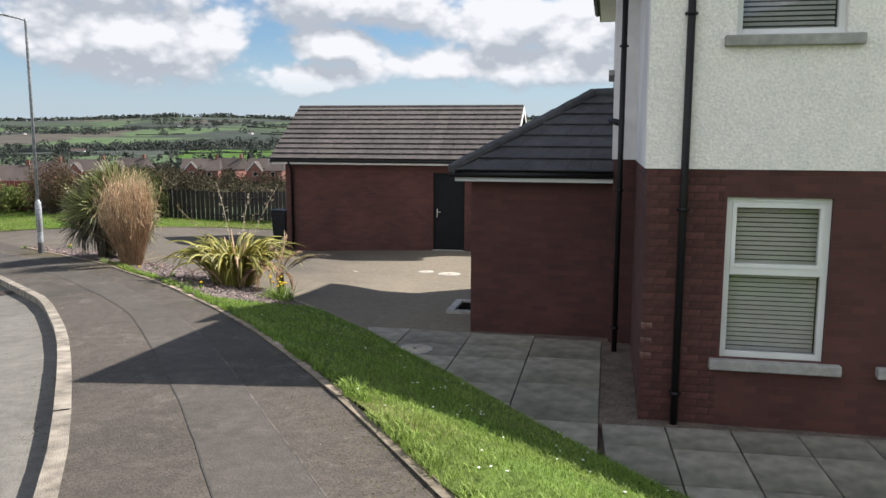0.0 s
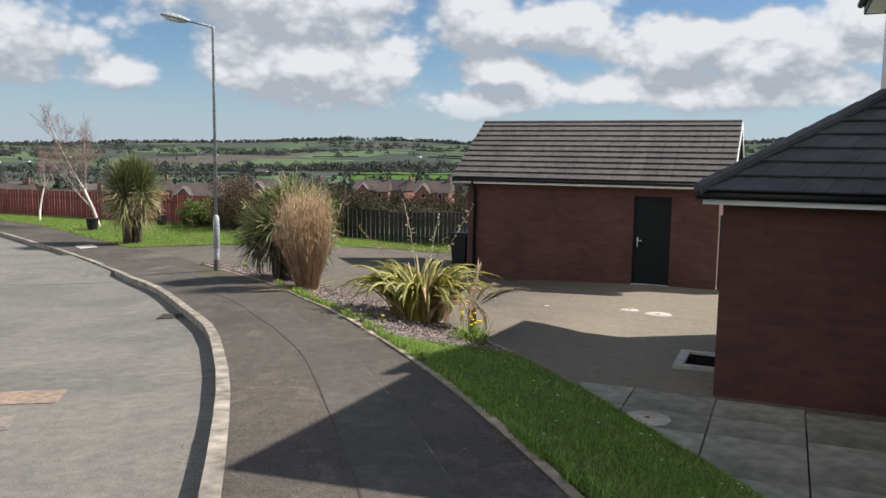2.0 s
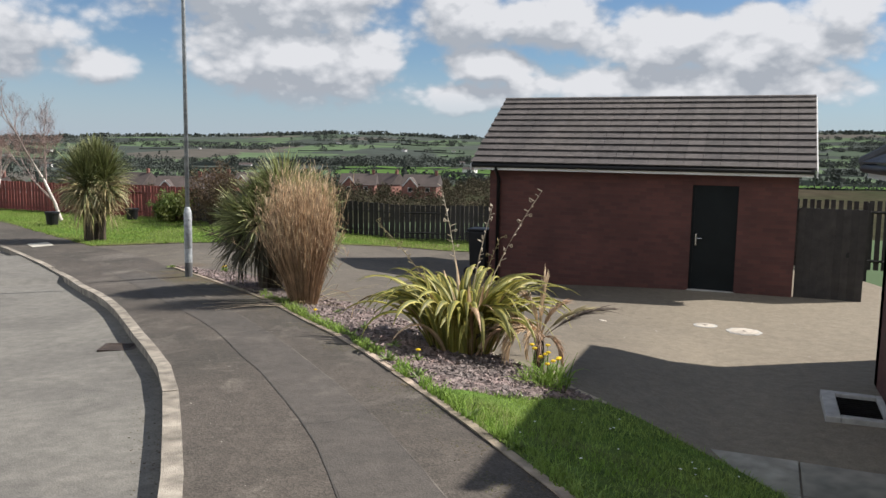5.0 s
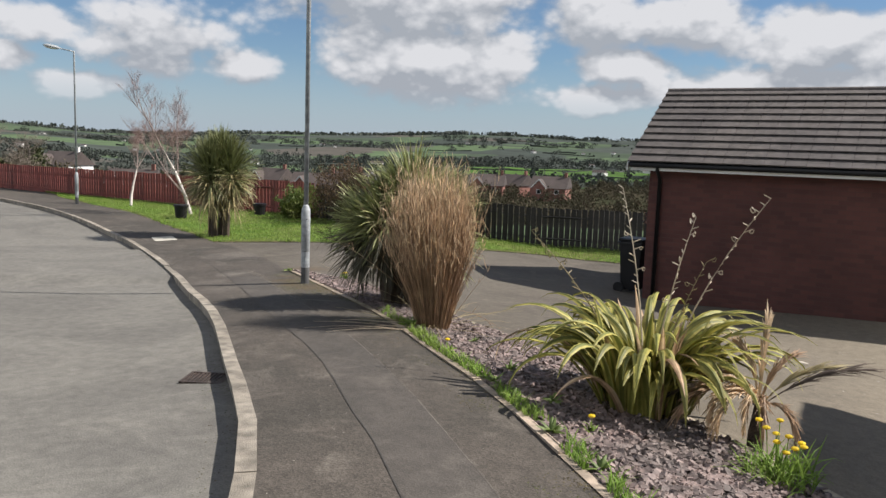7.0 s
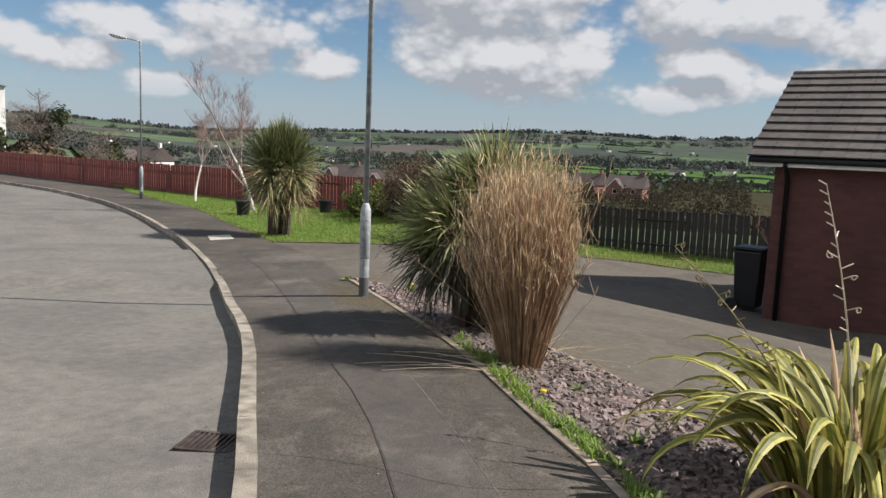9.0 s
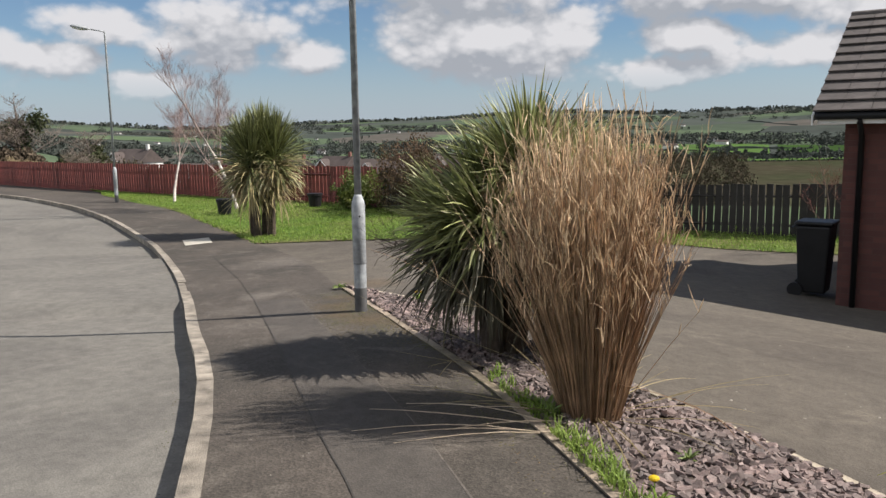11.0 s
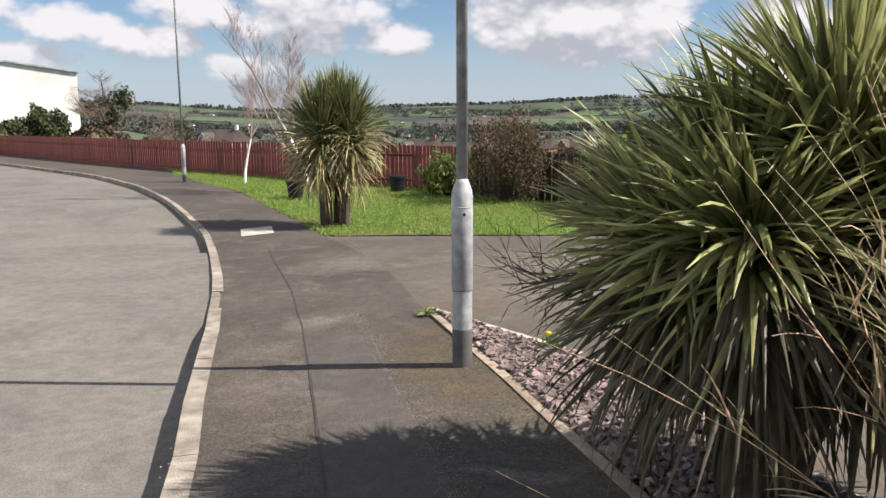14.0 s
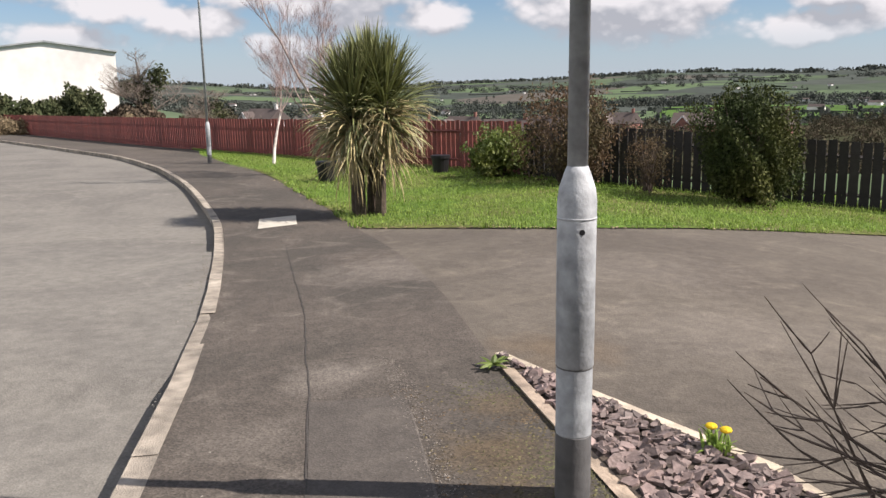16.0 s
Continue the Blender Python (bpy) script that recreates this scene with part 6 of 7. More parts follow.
wr = random.Random(44)
for i in (70, 76, 81, 85, 88, 92, 96, 99, 101, 104, 108, 112, 119):
    q = offset(EDGE, 0.09 + 0.05 * wr.random())[i]
    rosette(q[0], q[1], wr.uniform(0.06, 0.12), wr.randrange(8, 14), i)
for x, y in ((-8.41, 12.15), (-9.22, 12.26), (-9.3, 12.33), (-7.6, 11.3), (-6.9, 10.6), (-13.5, 15.1)):
    rosette(x, y, wr.uniform(0.07, 0.12), 10, int(-x * 100))

# pale stalks fallen from the grass clump across the edging and the footpath
sr = random.Random(9)
for i in range(7):
    a = sr.uniform(185, 240)
    x, y = -9.1 + sr.uniform(-0.15, 0.1), 12.05 + sr.uniform(-0.2, 0.2)
    L = sr.uniform(0.5, 1.0)
    pts = []
    for u in (0, 0.25, 0.5, 0.75, 1.0):
        px, py = x + L * u * math.cos(radians(a)), y + L * u * math.sin(radians(a)) + 0.05 * math.sin(3 * u + i)
        pts.append((px, py, gz(px, py) + 0.045 - 0.025 * u + 0.02 * math.sin(u * 3.1)))
    tagged(part("fallen_stalk", tube(pts, [0.003, 0.003, 0.0028, 0.0022, 0.0012], 5), M_PALE), "pale dry grass stalk fallen across the footpath", "stalk", group="fallen stalks")


# ---- trees and shrubs ----
M_BIRCH = material("white birch bark", (0.62, 0.57, 0.52), 0.8, var=0.3, scale=12, bump=0.3, second=(0.42, 0.36, 0.32))
M_BIRCH_TWIG = material("birch twig", (0.24, 0.155, 0.135), 0.85, var=0.3, bump=0)
M_BIRCH_LIMB = material("birch limb", (0.36, 0.28, 0.25), 0.85, var=0.3, scale=12, bump=0.2, second=(0.22, 0.16, 0.14))
M_GREYBARK = material("grey bark", (0.11, 0.09, 0.075), 0.9, var=0.3, bump=0.3)
M_IVY = leaf_material("dark ivy leaf", (0.05, 0.063, 0.03), (0.075, 0.08, 0.04), island=0.4, rough=0.8, trans=0.12, spec=0.1)
M_CONIFER = leaf_material("conifer foliage", (0.04, 0.055, 0.02), (0.075, 0.08, 0.024), island=0.45, rough=0.75, trans=0.15, spec=0.15)
M_SHRUB = leaf_material("shrub leaf", (0.09, 0.13, 0.03), (0.14, 0.16, 0.04), island=0.4)
M_RUSSET = leaf_material("russet leaf", (0.12, 0.078, 0.05), (0.085, 0.078, 0.04), island=0.5, rough=0.75, spec=0.15)


def bare_tree(name, x, y, z, height, trunk_r, label, seed, trunk_mat, twig_mat, lean=(0, 0), spread=0.35, levels=5, first=0.35, up=0.55, kids=3, limb_mat=None):
    rnd = random.Random(seed)
    t = tagged(empty(name, x, y, z), label, "tree", group="bare trees")
    bt, bl, bw = bmesh.new(), bmesh.new(), bmesh.new()

    def grow(p, d, L, r, lvl):
        n = 3
        pts, rad = [p], [r]
        for i in range(n):
            d = (d + Vector((rnd.gauss(0, 0.09), rnd.gauss(0, 0.09), 0.05))).normalized()
            p = p + d * L / n
            pts.append(p)
            rad.append(r * (1 - 0.5 * (i + 1) / n))
        add_tube(bt if lvl == 0 else bl if lvl < 3 else bw, pts, rad, 8 if lvl == 0 else 5 if lvl < 3 else 3, cap=False)
        if lvl >= levels:
            return
        for k in range(kids + (lvl >= 2)):
            u = rnd.uniform(0.3, 1.0) if lvl else rnd.uniform(first, 1.0)
            j = min(int(u * n), n - 1)
            q = pts[j].lerp(pts[j + 1], u * n - j)
            a = rnd.uniform(0, 6.283)
            e = (d * (1 - spread * 1.2) + Vector((math.cos(a), math.sin(a), up * 0.6)) * spread * 1.5).normalized()
            grow(q, e, L * rnd.uniform(0.48, 0.68), max(rad[j] * 0.44, 0.0014), lvl + 1)
        grow(pts[-1], d, L * 0.55, rad[-1], lvl + 1)
    grow(Vector((0, 0, -0.1)), Vector((lean[0], lean[1], 1)).normalized(), height * 0.52, trunk_r, 0)
    part("trunk", bt, trunk_mat, t, smooth=True)
    tagged(part("branchwork", bl, limb_mat or trunk_mat, t), kind="stuff")
    tagged(part("twigwork", bw, twig_mat, t), kind="stuff")
    return t


bare_tree("birch_tree", -24.89, 23.15, gz(-24.89, 23.15), 4.5, 0.06, "bare white-barked birch tree on the lawn", 5, M_BIRCH, M_BIRCH_TWIG, lean=(-0.2, -0.03), spread=0.31, up=0.75, kids=4, first=0.3, limb_mat=M_BIRCH_LIMB)
bare_tree("birch_tree", -28.92, 23.94, gz(-28.92, 23.94), 2.9, 0.05, "slim leaning white-barked birch tree", 8, M_BIRCH, M_BIRCH_TWIG, lean=(-0.26, 0.0), spread=0.3, up=0.8, levels=5, kids=3, first=0.35, limb_mat=M_BIRCH_LIMB)


def leaf_cloud(V, F, centre, radii, n, size, rnd, shell=0.55, bumps=5, square=0.0):
    """Small leaves scattered through an uneven body."""
    ph = [(rnd.uniform(0, 6.3), rnd.uniform(1.5, 4.5), rnd.uniform(0.05, 0.16)) for _ in range(bumps)]
    for _ in range(n):
        while True:
            d = Vector((rnd.gauss(0, 1), rnd.gauss(0, 1), rnd.gauss(0, 1)))
            if d.length > 0.01:
                d.normalize()
                break
        k = 1 + sum(c * math.sin(b * (d.x * 2 + d.y * 3 + d.z * 2.5) + a) for a, b, c in ph)
        r = k * (shell + (1 - shell) * rnd.random() ** 0.6)
        if square:
            r *= (abs(d.x) ** square + abs(d.y) ** square + abs(d.z) ** square) ** (-1 / square)
        p = Vector(centre) + Vector((d.x * radii[0] * r, d.y * radii[1] * r, d.z * radii[2] * r))
        e = Euler((rnd.uniform(0, 6.3), rnd.uniform(0, 6.3), rnd.uniform(0, 6.3))).to_matrix()
        s = size * rnd.uniform(0.6, 1.4)
        o = len(V)
        V += [tuple(p + e @ Vector(q) * s) for q in ((0, 0, 0), (0.5, 0.28, 0.06), (1, 0, 0), (0.5, -0.28, 0.06))]
        F.append((o, o + 1, o + 2, o + 3))


def shrub(name, x, y, r, h, n, size, mat, label, seed, twig=None, parts=3, square=0.0):
    z = gz(x, y)
    s = tagged(empty(name, x, y, z), label, "shrub", group="shrubs")
    rnd = random.Random(seed)
    b = bmesh.new()
    for i in range(34):
        a = rnd.uniform(0, 6.3)
        q = Vector((math.cos(a) * r * rnd.uniform(0.2, 0.8), math.sin(a) * r * rnd.uniform(0.2, 0.8), h * rnd.uniform(0.5, 1.02)))
        add_tube(b, [(0.05 * math.cos(a), 0.05 * math.sin(a), -0.05), q * 0.5 + Vector((0, 0, 0.05)), q], [0.015, 0.009, 0.003], 5)
    part("stemwork", b, twig or M_TWIG, s)
    V, F = [], []
    leaf_cloud(V, F, (0, 0, h * 0.52), (r, r, h * 0.48), n, size, rnd, shell=0.5, square=square)
    for k in range(parts):
        a = rnd.uniform(0, 6.3)
        leaf_cloud(V, F, (r * 0.5 * math.cos(a), r * 0.5 * math.sin(a), h * rnd.uniform(0.3, 0.72)), (r * 0.55, r * 0.55, h * 0.3), n // 4, size, rnd, shell=0.4)
    V = [(p[0], p[1], max(p[2], 0.0)) for p in V]
    tagged(mesh_part("foliage", V, F, mat, s), kind="stuff")
    return s


shrub("conifer_bush", -16.3, 24.4, 0.66, 1.72, 24000, 0.055, M_CONIFER, "dense dark green conifer bush against the fence", 31, parts=0, square=3.5)
shrub("russet_shrub", -19.6, 24.05, 0.88, 1.85, 4600, 0.06, M_RUSSET, "sprawling russet-leaved shrub against the fence", 32)
shrub("green_shrub", -21.5, 24.45, 0.6, 1.03, 2600, 0.08, M_SHRUB, "round yellow-green shrub by the red fence", 33)
shrub("olive_shrub", -17.95, 24.2, 0.42, 1.05, 900, 0.045, M_RUSSET, "thin half-bare shrub by the dark fence", 34)
bare_tree("red_twig_shrub", -10.0, 24.2, gz(-10, 24.2), 1.7, 0.025, "bare red-twigged shrub beside the garage", 41, M_TWIG, material("red twig", (0.2, 0.07, 0.05), 0.8, bump=0), spread=0.45, levels=4, first=0.05)


# ---- loose things ----
def wheelie_bin(x, y, turn):
    z = gz(x, y)
    b = tagged(empty("wheelie_bin", x, y, z, turn), "black plastic wheelie bin against the garage", "bin")
    bm = box(-0.24, 0.24, -0.22, 0.22, 0.06, 0.98, 0.03)
    for v in bm.verts:
        f = 0.78 + 0.22 * (v.co.z - 0.06) / 0.92
        v.co.x *= f
        v.co.y *= f
    part("body", bm, M_BLACK, b)
    bm = box(-0.26, 0.26, -0.25, 0.24, 0.985, 1.04, 0.025)
    part("lid", bm, M_BLACK, b)
    part("handle", tube([(-0.2, 0.27, 0.95), (0.2, 0.27, 0.95)], 0.016, 8), M_BLACK, b)
    for s in (-1, 1):
        part("wheel", tube([(s * 0.18, 0.2, 0.1), (s * 0.23, 0.2, 0.1)], 0.1, 16), M_BLACK, b)


wheelie_bin(-9.42, 20.2, 90)


def tub(x, y, r, h, label, mat):
    t = tagged(empty("planter_tub", x, y, gz(x, y) + 0.04), label, "planter", group="planters")
    bm = bmesh.new()
    add_tube(bm, [(0, 0, 0), (0, 0, h * 0.92), (0, 0, h)], [r * 0.8, r, r], 16)
    part("pot", bm, mat, t)
    part("rim", tube([(0, 0, h - 0.06), (0, 0, h + 0.005)], r + 0.02, 16), mat, t)
    return t


tub(-24.0, 21.95, 0.2, 0.4, "black plastic tub beside the birch trunk", M_BLACK)
tub(-23.25, 24.5, 0.2, 0.38, "dark pot in front of the red fence", M_BLACK)


def flat_cover(name, x, y, r, label, mat, hole=True, sides=28, zz=None):
    z = gz(x, y) if zz is None else zz
    c = tagged(empty(name, x, y, z), label, "drain cover", group="drain covers")
    n = Vector((-(gz(x + .1, y) - gz(x - .1, y)) / .2, -(gz(x, y + .1) - gz(x, y - .1)) / .2, 1)).normalized()
    n = n if zz is None else Vector((0, 0, 1))
    m = n.to_track_quat("Z", "Y").to_matrix().to_4x4()
    b = tube([(0, 0, -0.03), (0, 0, 0.008), (0, 0, 0.012)], [r, r, r - 0.01], sides)
    part("plate", b, mat, c, at=m)
    if hole:
        part("keyhole", tube([(0, 0, 0.0), (0, 0, 0.014)], 0.03, 10), M_IRON, c, at=m)
        part("frame_ring", tube([(0, 0, -0.03), (0, 0, 0.006)], r + 0.035, sides), M_SILL, c, at=m)


flat_cover("drain_cover", -4.42, 16.35, 0.14, "pale round drain cover in the drive", M_COVER)
flat_cover("drain_cover", -3.86, 16.12, 0.22, "larger pale eight-sided drain cover in the drive", M_COVER, sides=8)
flat_cover("access_cap", -5.85, 15.7, 0.06, "small pale cap set in the drive", M_COVER, hole=False)
flat_cover("patio_cover", -2.99, 9.35, 0.2, "round concrete manhole cover among the slabs", M_COVER, zz=PATIO_Z + 0.022)

# sunken grate beside the outshot
gr = tagged(empty("drain_box", -2.76, 12.15, gz(-2.76, 12.15)), "raised concrete drain surround with dark grating", "drain")
w, d = 0.28, 0.46
for q in ((-w, -w + 0.13, -d, d), (w - 0.06, w, -d, d), (-w + 0.13, w - 0.06, -d, -d + 0.1), (-w + 0.13, w - 0.06, d - 0.1, d)):
    part("surround", box(*q, -0.05, 0.065, 0.01), M_SILL, gr)
M_PIT = material("dark drain pit", (0.012, 0.011, 0.01), 0.95, var=0.3, scale=12, bump=0.2, spec=0.05)
part("drain_pit", box(-w + 0.13, w - 0.06, -d + 0.1, d - 0.1, -0.05, -0.02), M_PIT, gr, "dark drain pit")
for k in range(11):
    yy = -d + 0.13 + 0.066 * k
    part("grating_bar", box(-w + 0.13, w - 0.06, yy, yy + 0.022, 0.0, 0.03), M_PIT, gr)


def gully():
    x, y = -9.58, 9.82
    a = math.degrees(math.atan2(0.48, 0.88))
    g = tagged(empty("gully_grate", x, y, float(road_z(x, y)) + 0.004, a), "rusty cast iron gully grate by the kerb", "gully")
    n = 9
    part("frame", box(-0.17, 0.17, -0.15, -0.125, -0.02, 0.012), M_IRON, g)
    part("frame", box(-0.17, 0.17, 0.125, 0.15, -0.02, 0.012), M_IRON, g)
    part("frame", box(-0.17, -0.145, -0.125, 0.125, -0.02, 0.012), M_IRON, g)
    part("frame", box(0.145, 0.17, -0.125, 0.125, -0.02, 0.012), M_IRON, g)
    part("sump", box(-0.145, 0.145, -0.125, 0.125, -0.02, 0.001), M_BLACK, g)
    for i in range(n):
        xx = -0.13 + 0.26 * i / (n - 1)
        part("bar", box(xx - 0.008, xx + 0.008, -0.125, 0.125, -0.015, 0.01), M_IRON, g)


gully()


def draped(name, pts, lift, mat, label, category, thick=0.004, n=8):
    """A thin patch laid on the ground, four corners."""
    a, b, c, d = (np.array(p, float) for p in pts)
    V, F = [], []
    for i in range(n + 1):
        for j in range(n + 1):
            p = (a * (1 - i / n) + b * i / n) * (1 - j / n) + (d * (1 - i / n) + c * i / n) * j / n
            V.append((p[0], p[1], gz(p[0], p[1]) + lift))
    for i in range(n):
        for j in range(n):
            o = i * (n + 1) + j
            F.append((o, o + n + 1, o + n + 2, o + 1))
    ob = mesh_part(name, V, F, mat, smooth=True)
    if sum(p.normal.z for p in ob.data.polygons) < 0:
        ob.data.flip_normals()
    return tagged(ob, label, category, kind="structure")


M_PLATE = material("pale concrete plate", (0.48, 0.45, 0.38), 0.85, var=0.15, scale=8, bump=0.2)
draped("access_plate", [(-20.9, 18.37), (-20.87, 18.99), (-20.0, 18.4), (-20.01, 17.78)], 0.014, M_PLATE, "pale rectangular access plate in the footpath", "access plate")
M_PATCH = asphalt("asphalt repair", (0.076, 0.067, 0.058), (0.06, 0.054, 0.047), (0.135, 0.119, 0.1), 0.6, 0.16)
SEAM_A = [(-3.0, -1.5), (0, -0.65), (2.0, -0.3), (3.56, -0.12), (5.3, 0.04), (7.4, 0.16), (9.65, 0.22), (11.3, 0.1), (12.4, -0.05), (13.4, -0.18), (14.4, -0.38), (15.5, -0.66), (17.3, -1.08), (19.0, -1.5), (19.78, -1.7)]
SEAM_B = [(-3.0, -0.9), (0, -0.12), (2.0, 0.2), (3.4, 0.35), (4.5, 0.45), (5.7, 0.56), (7.7, 0.68), (9.7, 0.67), (11.0, 0.58), (12.3, 0.44), (13.1, 0.33), (14.25, 0.14), (15.1, -0.04), (17.1, -0.54), (18.3, -0.86), (19.4, -1.12), (19.84, -1.24)]
trench = tagged(loft("trench_repair", line(SEAM_A, 200), line(SEAM_B, 200), 8, 0.0085, M_PATCH), "smoother dark asphalt trench repair along the footpath", "asphalt patch", kind="structure")


# ---- gate between garage and house ----
gate = tagged(empty("side_gate", -2.6, 19.75, -1.25), "tall black timber side gate beside the garage", "gate")
for i in range(9):
    part("board", box(-0.52 + i * 0.125, -0.52 + i * 0.125 + 0.1245, -0.012, 0.012, 0.03, 1.72, 0.003), M_DARKWOOD, gate)
for zz in (0.3, 0.9, 1.5):
    part("ledge", box(-0.52, 0.6, 0.013, 0.045, zz, zz + 0.1), M_DARKWOOD, gate)
part("latch", box(0.3, 0.36, -0.03, -0.012, 0.85, 0.95, 0.004), M_BLACK, gate)
fence("yard_fence", [(-3.1, 24.5), (-1.5, 24.5), (0.6, 24.5)], 1.6, 0.16, 0.11, M_DARKWOOD, "dark round-topped picket fence behind the gate", 1.6, M_DARKWOOD)


# ---- the distance ----
M_FARBRICK = material("far house brick", (0.24, 0.11, 0.085), 0.9, var=0.2, scale=1.5, bump=0)
M_FARROOF = material("far slate roof", (0.075, 0.058, 0.052), 0.9, var=0.2, scale=1, bump=0)
M_FARWHITE = material("far white render", (0.75, 0.73, 0.7), 0.9, var=0.08, scale=1, bump=0)
# wood colour paled towards grey to stand in for haze over the valley
M_FARTREE = leaf_material("hazed winter wood", (0.07, 0.076, 0.068), (0.056, 0.066, 0.056), island=0.5, rough=0.95, trans=0.1, spec=0.0)


def polar(az, d):
    return -5 + d * math.sin(radians(az)), 10 + d * math.cos(radians(az))


def far_house(az, d, turn, wdt, dep, wall, roof_h, mat, label, gable=True):
    x, y = polar(az, d)
    z = float(far_z(x, y)) - 0.8
    h = tagged(empty("far_house", x, y, z, turn), label, "house", group="far houses")
    part("wall", box(-wdt / 2, wdt / 2, -dep / 2, dep / 2, -2, wall), mat, h)
    part("roof", prism([(-wdt / 2 - .3, -dep / 2 - .4, wall - .1), (-wdt / 2 - .3, 0, wall + roof_h), (-wdt / 2 - .3, dep / 2 + .4, wall - .1)], (wdt + .6, 0, 0)), M_FARROOF, h)
    if gable:
        gx = -wdt * 0.22
        part("gable", prism([(gx - 1.7, -dep / 2 - 1.2, -2), (gx + 1.7, -dep / 2 - 1.2, -2), (gx + 1.7, -dep / 2 - 1.2, wall), (gx, -dep / 2 - 1.2, wall + 2.0), (gx - 1.7, -dep / 2 - 1.2, wall)], (0, 1.3, 0)), mat, h)
        part("gable_roof", prism([(gx - 2.1, -dep / 2 - 1.5, wall - .25), (gx, -dep / 2 - 1.5, wall + 2.1), (gx + 2.1, -dep / 2 - 1.5, wall - .25), (gx + 2.1, -dep / 2 - 1.5, wall - .02), (gx, -dep / 2 - 1.5, wall + 2.35), (gx - 2.1, -dep / 2 - 1.5, wall - .02)], (0, 3.4, 0)), M_FARROOF, h)
        for s in (-1, 1):
            part("bargeboard", prism([(gx + s * 2.1, -dep / 2 - 1.55, wall - .3), (gx, -dep / 2 - 1.55, wall + 2.05), (gx, -dep / 2 - 1.55, wall + 2.35), (gx + s * 2.1, -dep / 2 - 1.55, wall)], (0, 0.04, 0)), M_FARWHITE, h)
        yw = -dep / 2 - 1.2
        wins = ((gx, 3.4, yw), (gx, 0.9, yw))
    else:
        wins = ()
    for xx, zz, yy in (*wins, (wdt * 0.25, 3.4, -dep / 2), (wdt * 0.25, 0.9, -dep / 2)):
        wn = part("window", box(xx - 0.6, xx + 0.6, yy - 0.06, yy + 0.02, zz, zz + 1.2), M_FARWHITE, h)
        part("pane", box(xx - 0.5, xx + 0.5, yy - 0.07, yy - 0.061, zz + 0.1, zz + 1.1), M_DARKGLASS, wn)
    for s in (0.42,):
        part("chimney", box(wdt * s - 0.35, wdt * s + 0.35, -0.3, 0.3, wall + roof_h - 1.0, wall + roof_h + 1.1), mat, h)


for az, d, turn, mat, lab in ((-41.2, 178, 25, M_FARBRICK, "red brick estate house with white bargeboards"), (-38.6, 207, -10, M_FARBRICK, "red brick estate house with dark roof"), (-36.0, 230, 15, M_FARBRICK, "red brick estate house below the fence"),
                              (-33.2, 246, 0, M_FARBRICK, "red brick estate house among bare trees"), (-28.6, 218, 20, M_FARBRICK, "red brick gabled house in the valley"), (-26.6, 224, -15, M_FARBRICK, "red brick gabled house with tall chimney"), (-24.0, 212, 10, M_FARBRICK, "red brick gabled house near the fields"),
                              (-49.6, 139, 20, M_FARBRICK, "red brick house with white windows behind the fence"), (-47.0, 190, -20, M_FARBRICK, "red brick estate house, roof seen over the fence"), (-53.5, 170, 30, M_FARBRICK, "red brick estate house at the foot of the slope"),
                              (-44.0, 221, 5, M_FARBRICK, "red brick estate house in the hollow"), (-57.5, 204, 10, M_FARWHITE, "white bungalow behind bare trees")):
    far_house(az, d, turn, 9.5, 7.5, 5.0, 3.0, mat, lab)

# white farm houses in the fields
fr = random.Random(77)
for i in range(34):
    az, d = fr.uniform(-60, 20), 700 + 1500 * fr.random() ** 0.8
    x, y = polar(az, d)
    z = float(far_z(x, y))
    ob = empty("farmhouse", x, y, z, fr.uniform(-40, 40))
    tagged(ob, "small white farmhouse with dark roof in the fields", "house", group="farmhouses")
    s = fr.uniform(0.6, 1.0)
    part("wall", box(-7 * s, 7 * s, -3.5 * s, 3.5 * s, -2, 4 * s), M_FARWHITE, ob)
    part("roof", prism([(-7.2 * s, -4 * s, 3.9 * s), (-7.2 * s, 0, 6.4 * s), (-7.2 * s, 4 * s, 3.9 * s)], (14.4 * s, 0, 0)), M_FARROOF, ob)


# hedgerows, woods and valley trees: clumps of small leaf-like facets
M_MEADOW = material("winter meadow", (0.07, 0.125, 0.036), 0.95, var=0.22, scale=0.09, bump=0, second=(0.058, 0.1, 0.034), spec=0.0)
M_CROP = material("young crop", (0.036, 0.07, 0.02), 0.95, var=0.2, scale=0.12, bump=0, second=(0.028, 0.052, 0.018), spec=0.0)
M_ROUGH = material("rough brown pasture", (0.05, 0.043, 0.03), 0.95, var=0.3, scale=0.2, bump=0, second=(0.038, 0.042, 0.024), spec=0.0)


def field(a0, a1, d0, d1, mat, label):
    """A field laid on the valley floor, its far edge uneven."""
    V, F, na, nd = [], [], 30, 8
    for i in range(na + 1):
        for j in range(nd + 1):
            a = a0 + (a1 - a0) * i / na
            x, y = polar(a, d0 + (d1 * (1 + 0.02 * math.sin(a * 1.1)) - d0) * j / nd)
            V.append((x, y, float(far_z(x, y)) + 0.8))
    for i in range(na):
        for j in range(nd):
            o = i * (nd + 1) + j
            F.append((o, o + 1, o + nd + 2, o + nd + 1))
    ob = mesh_part("field", V, F, mat, smooth=True)
    if sum(p.normal.z for p in ob.data.polygons) < 0:
        ob.data.flip_normals()
    tagged(ob, label, "field", kind="structure")


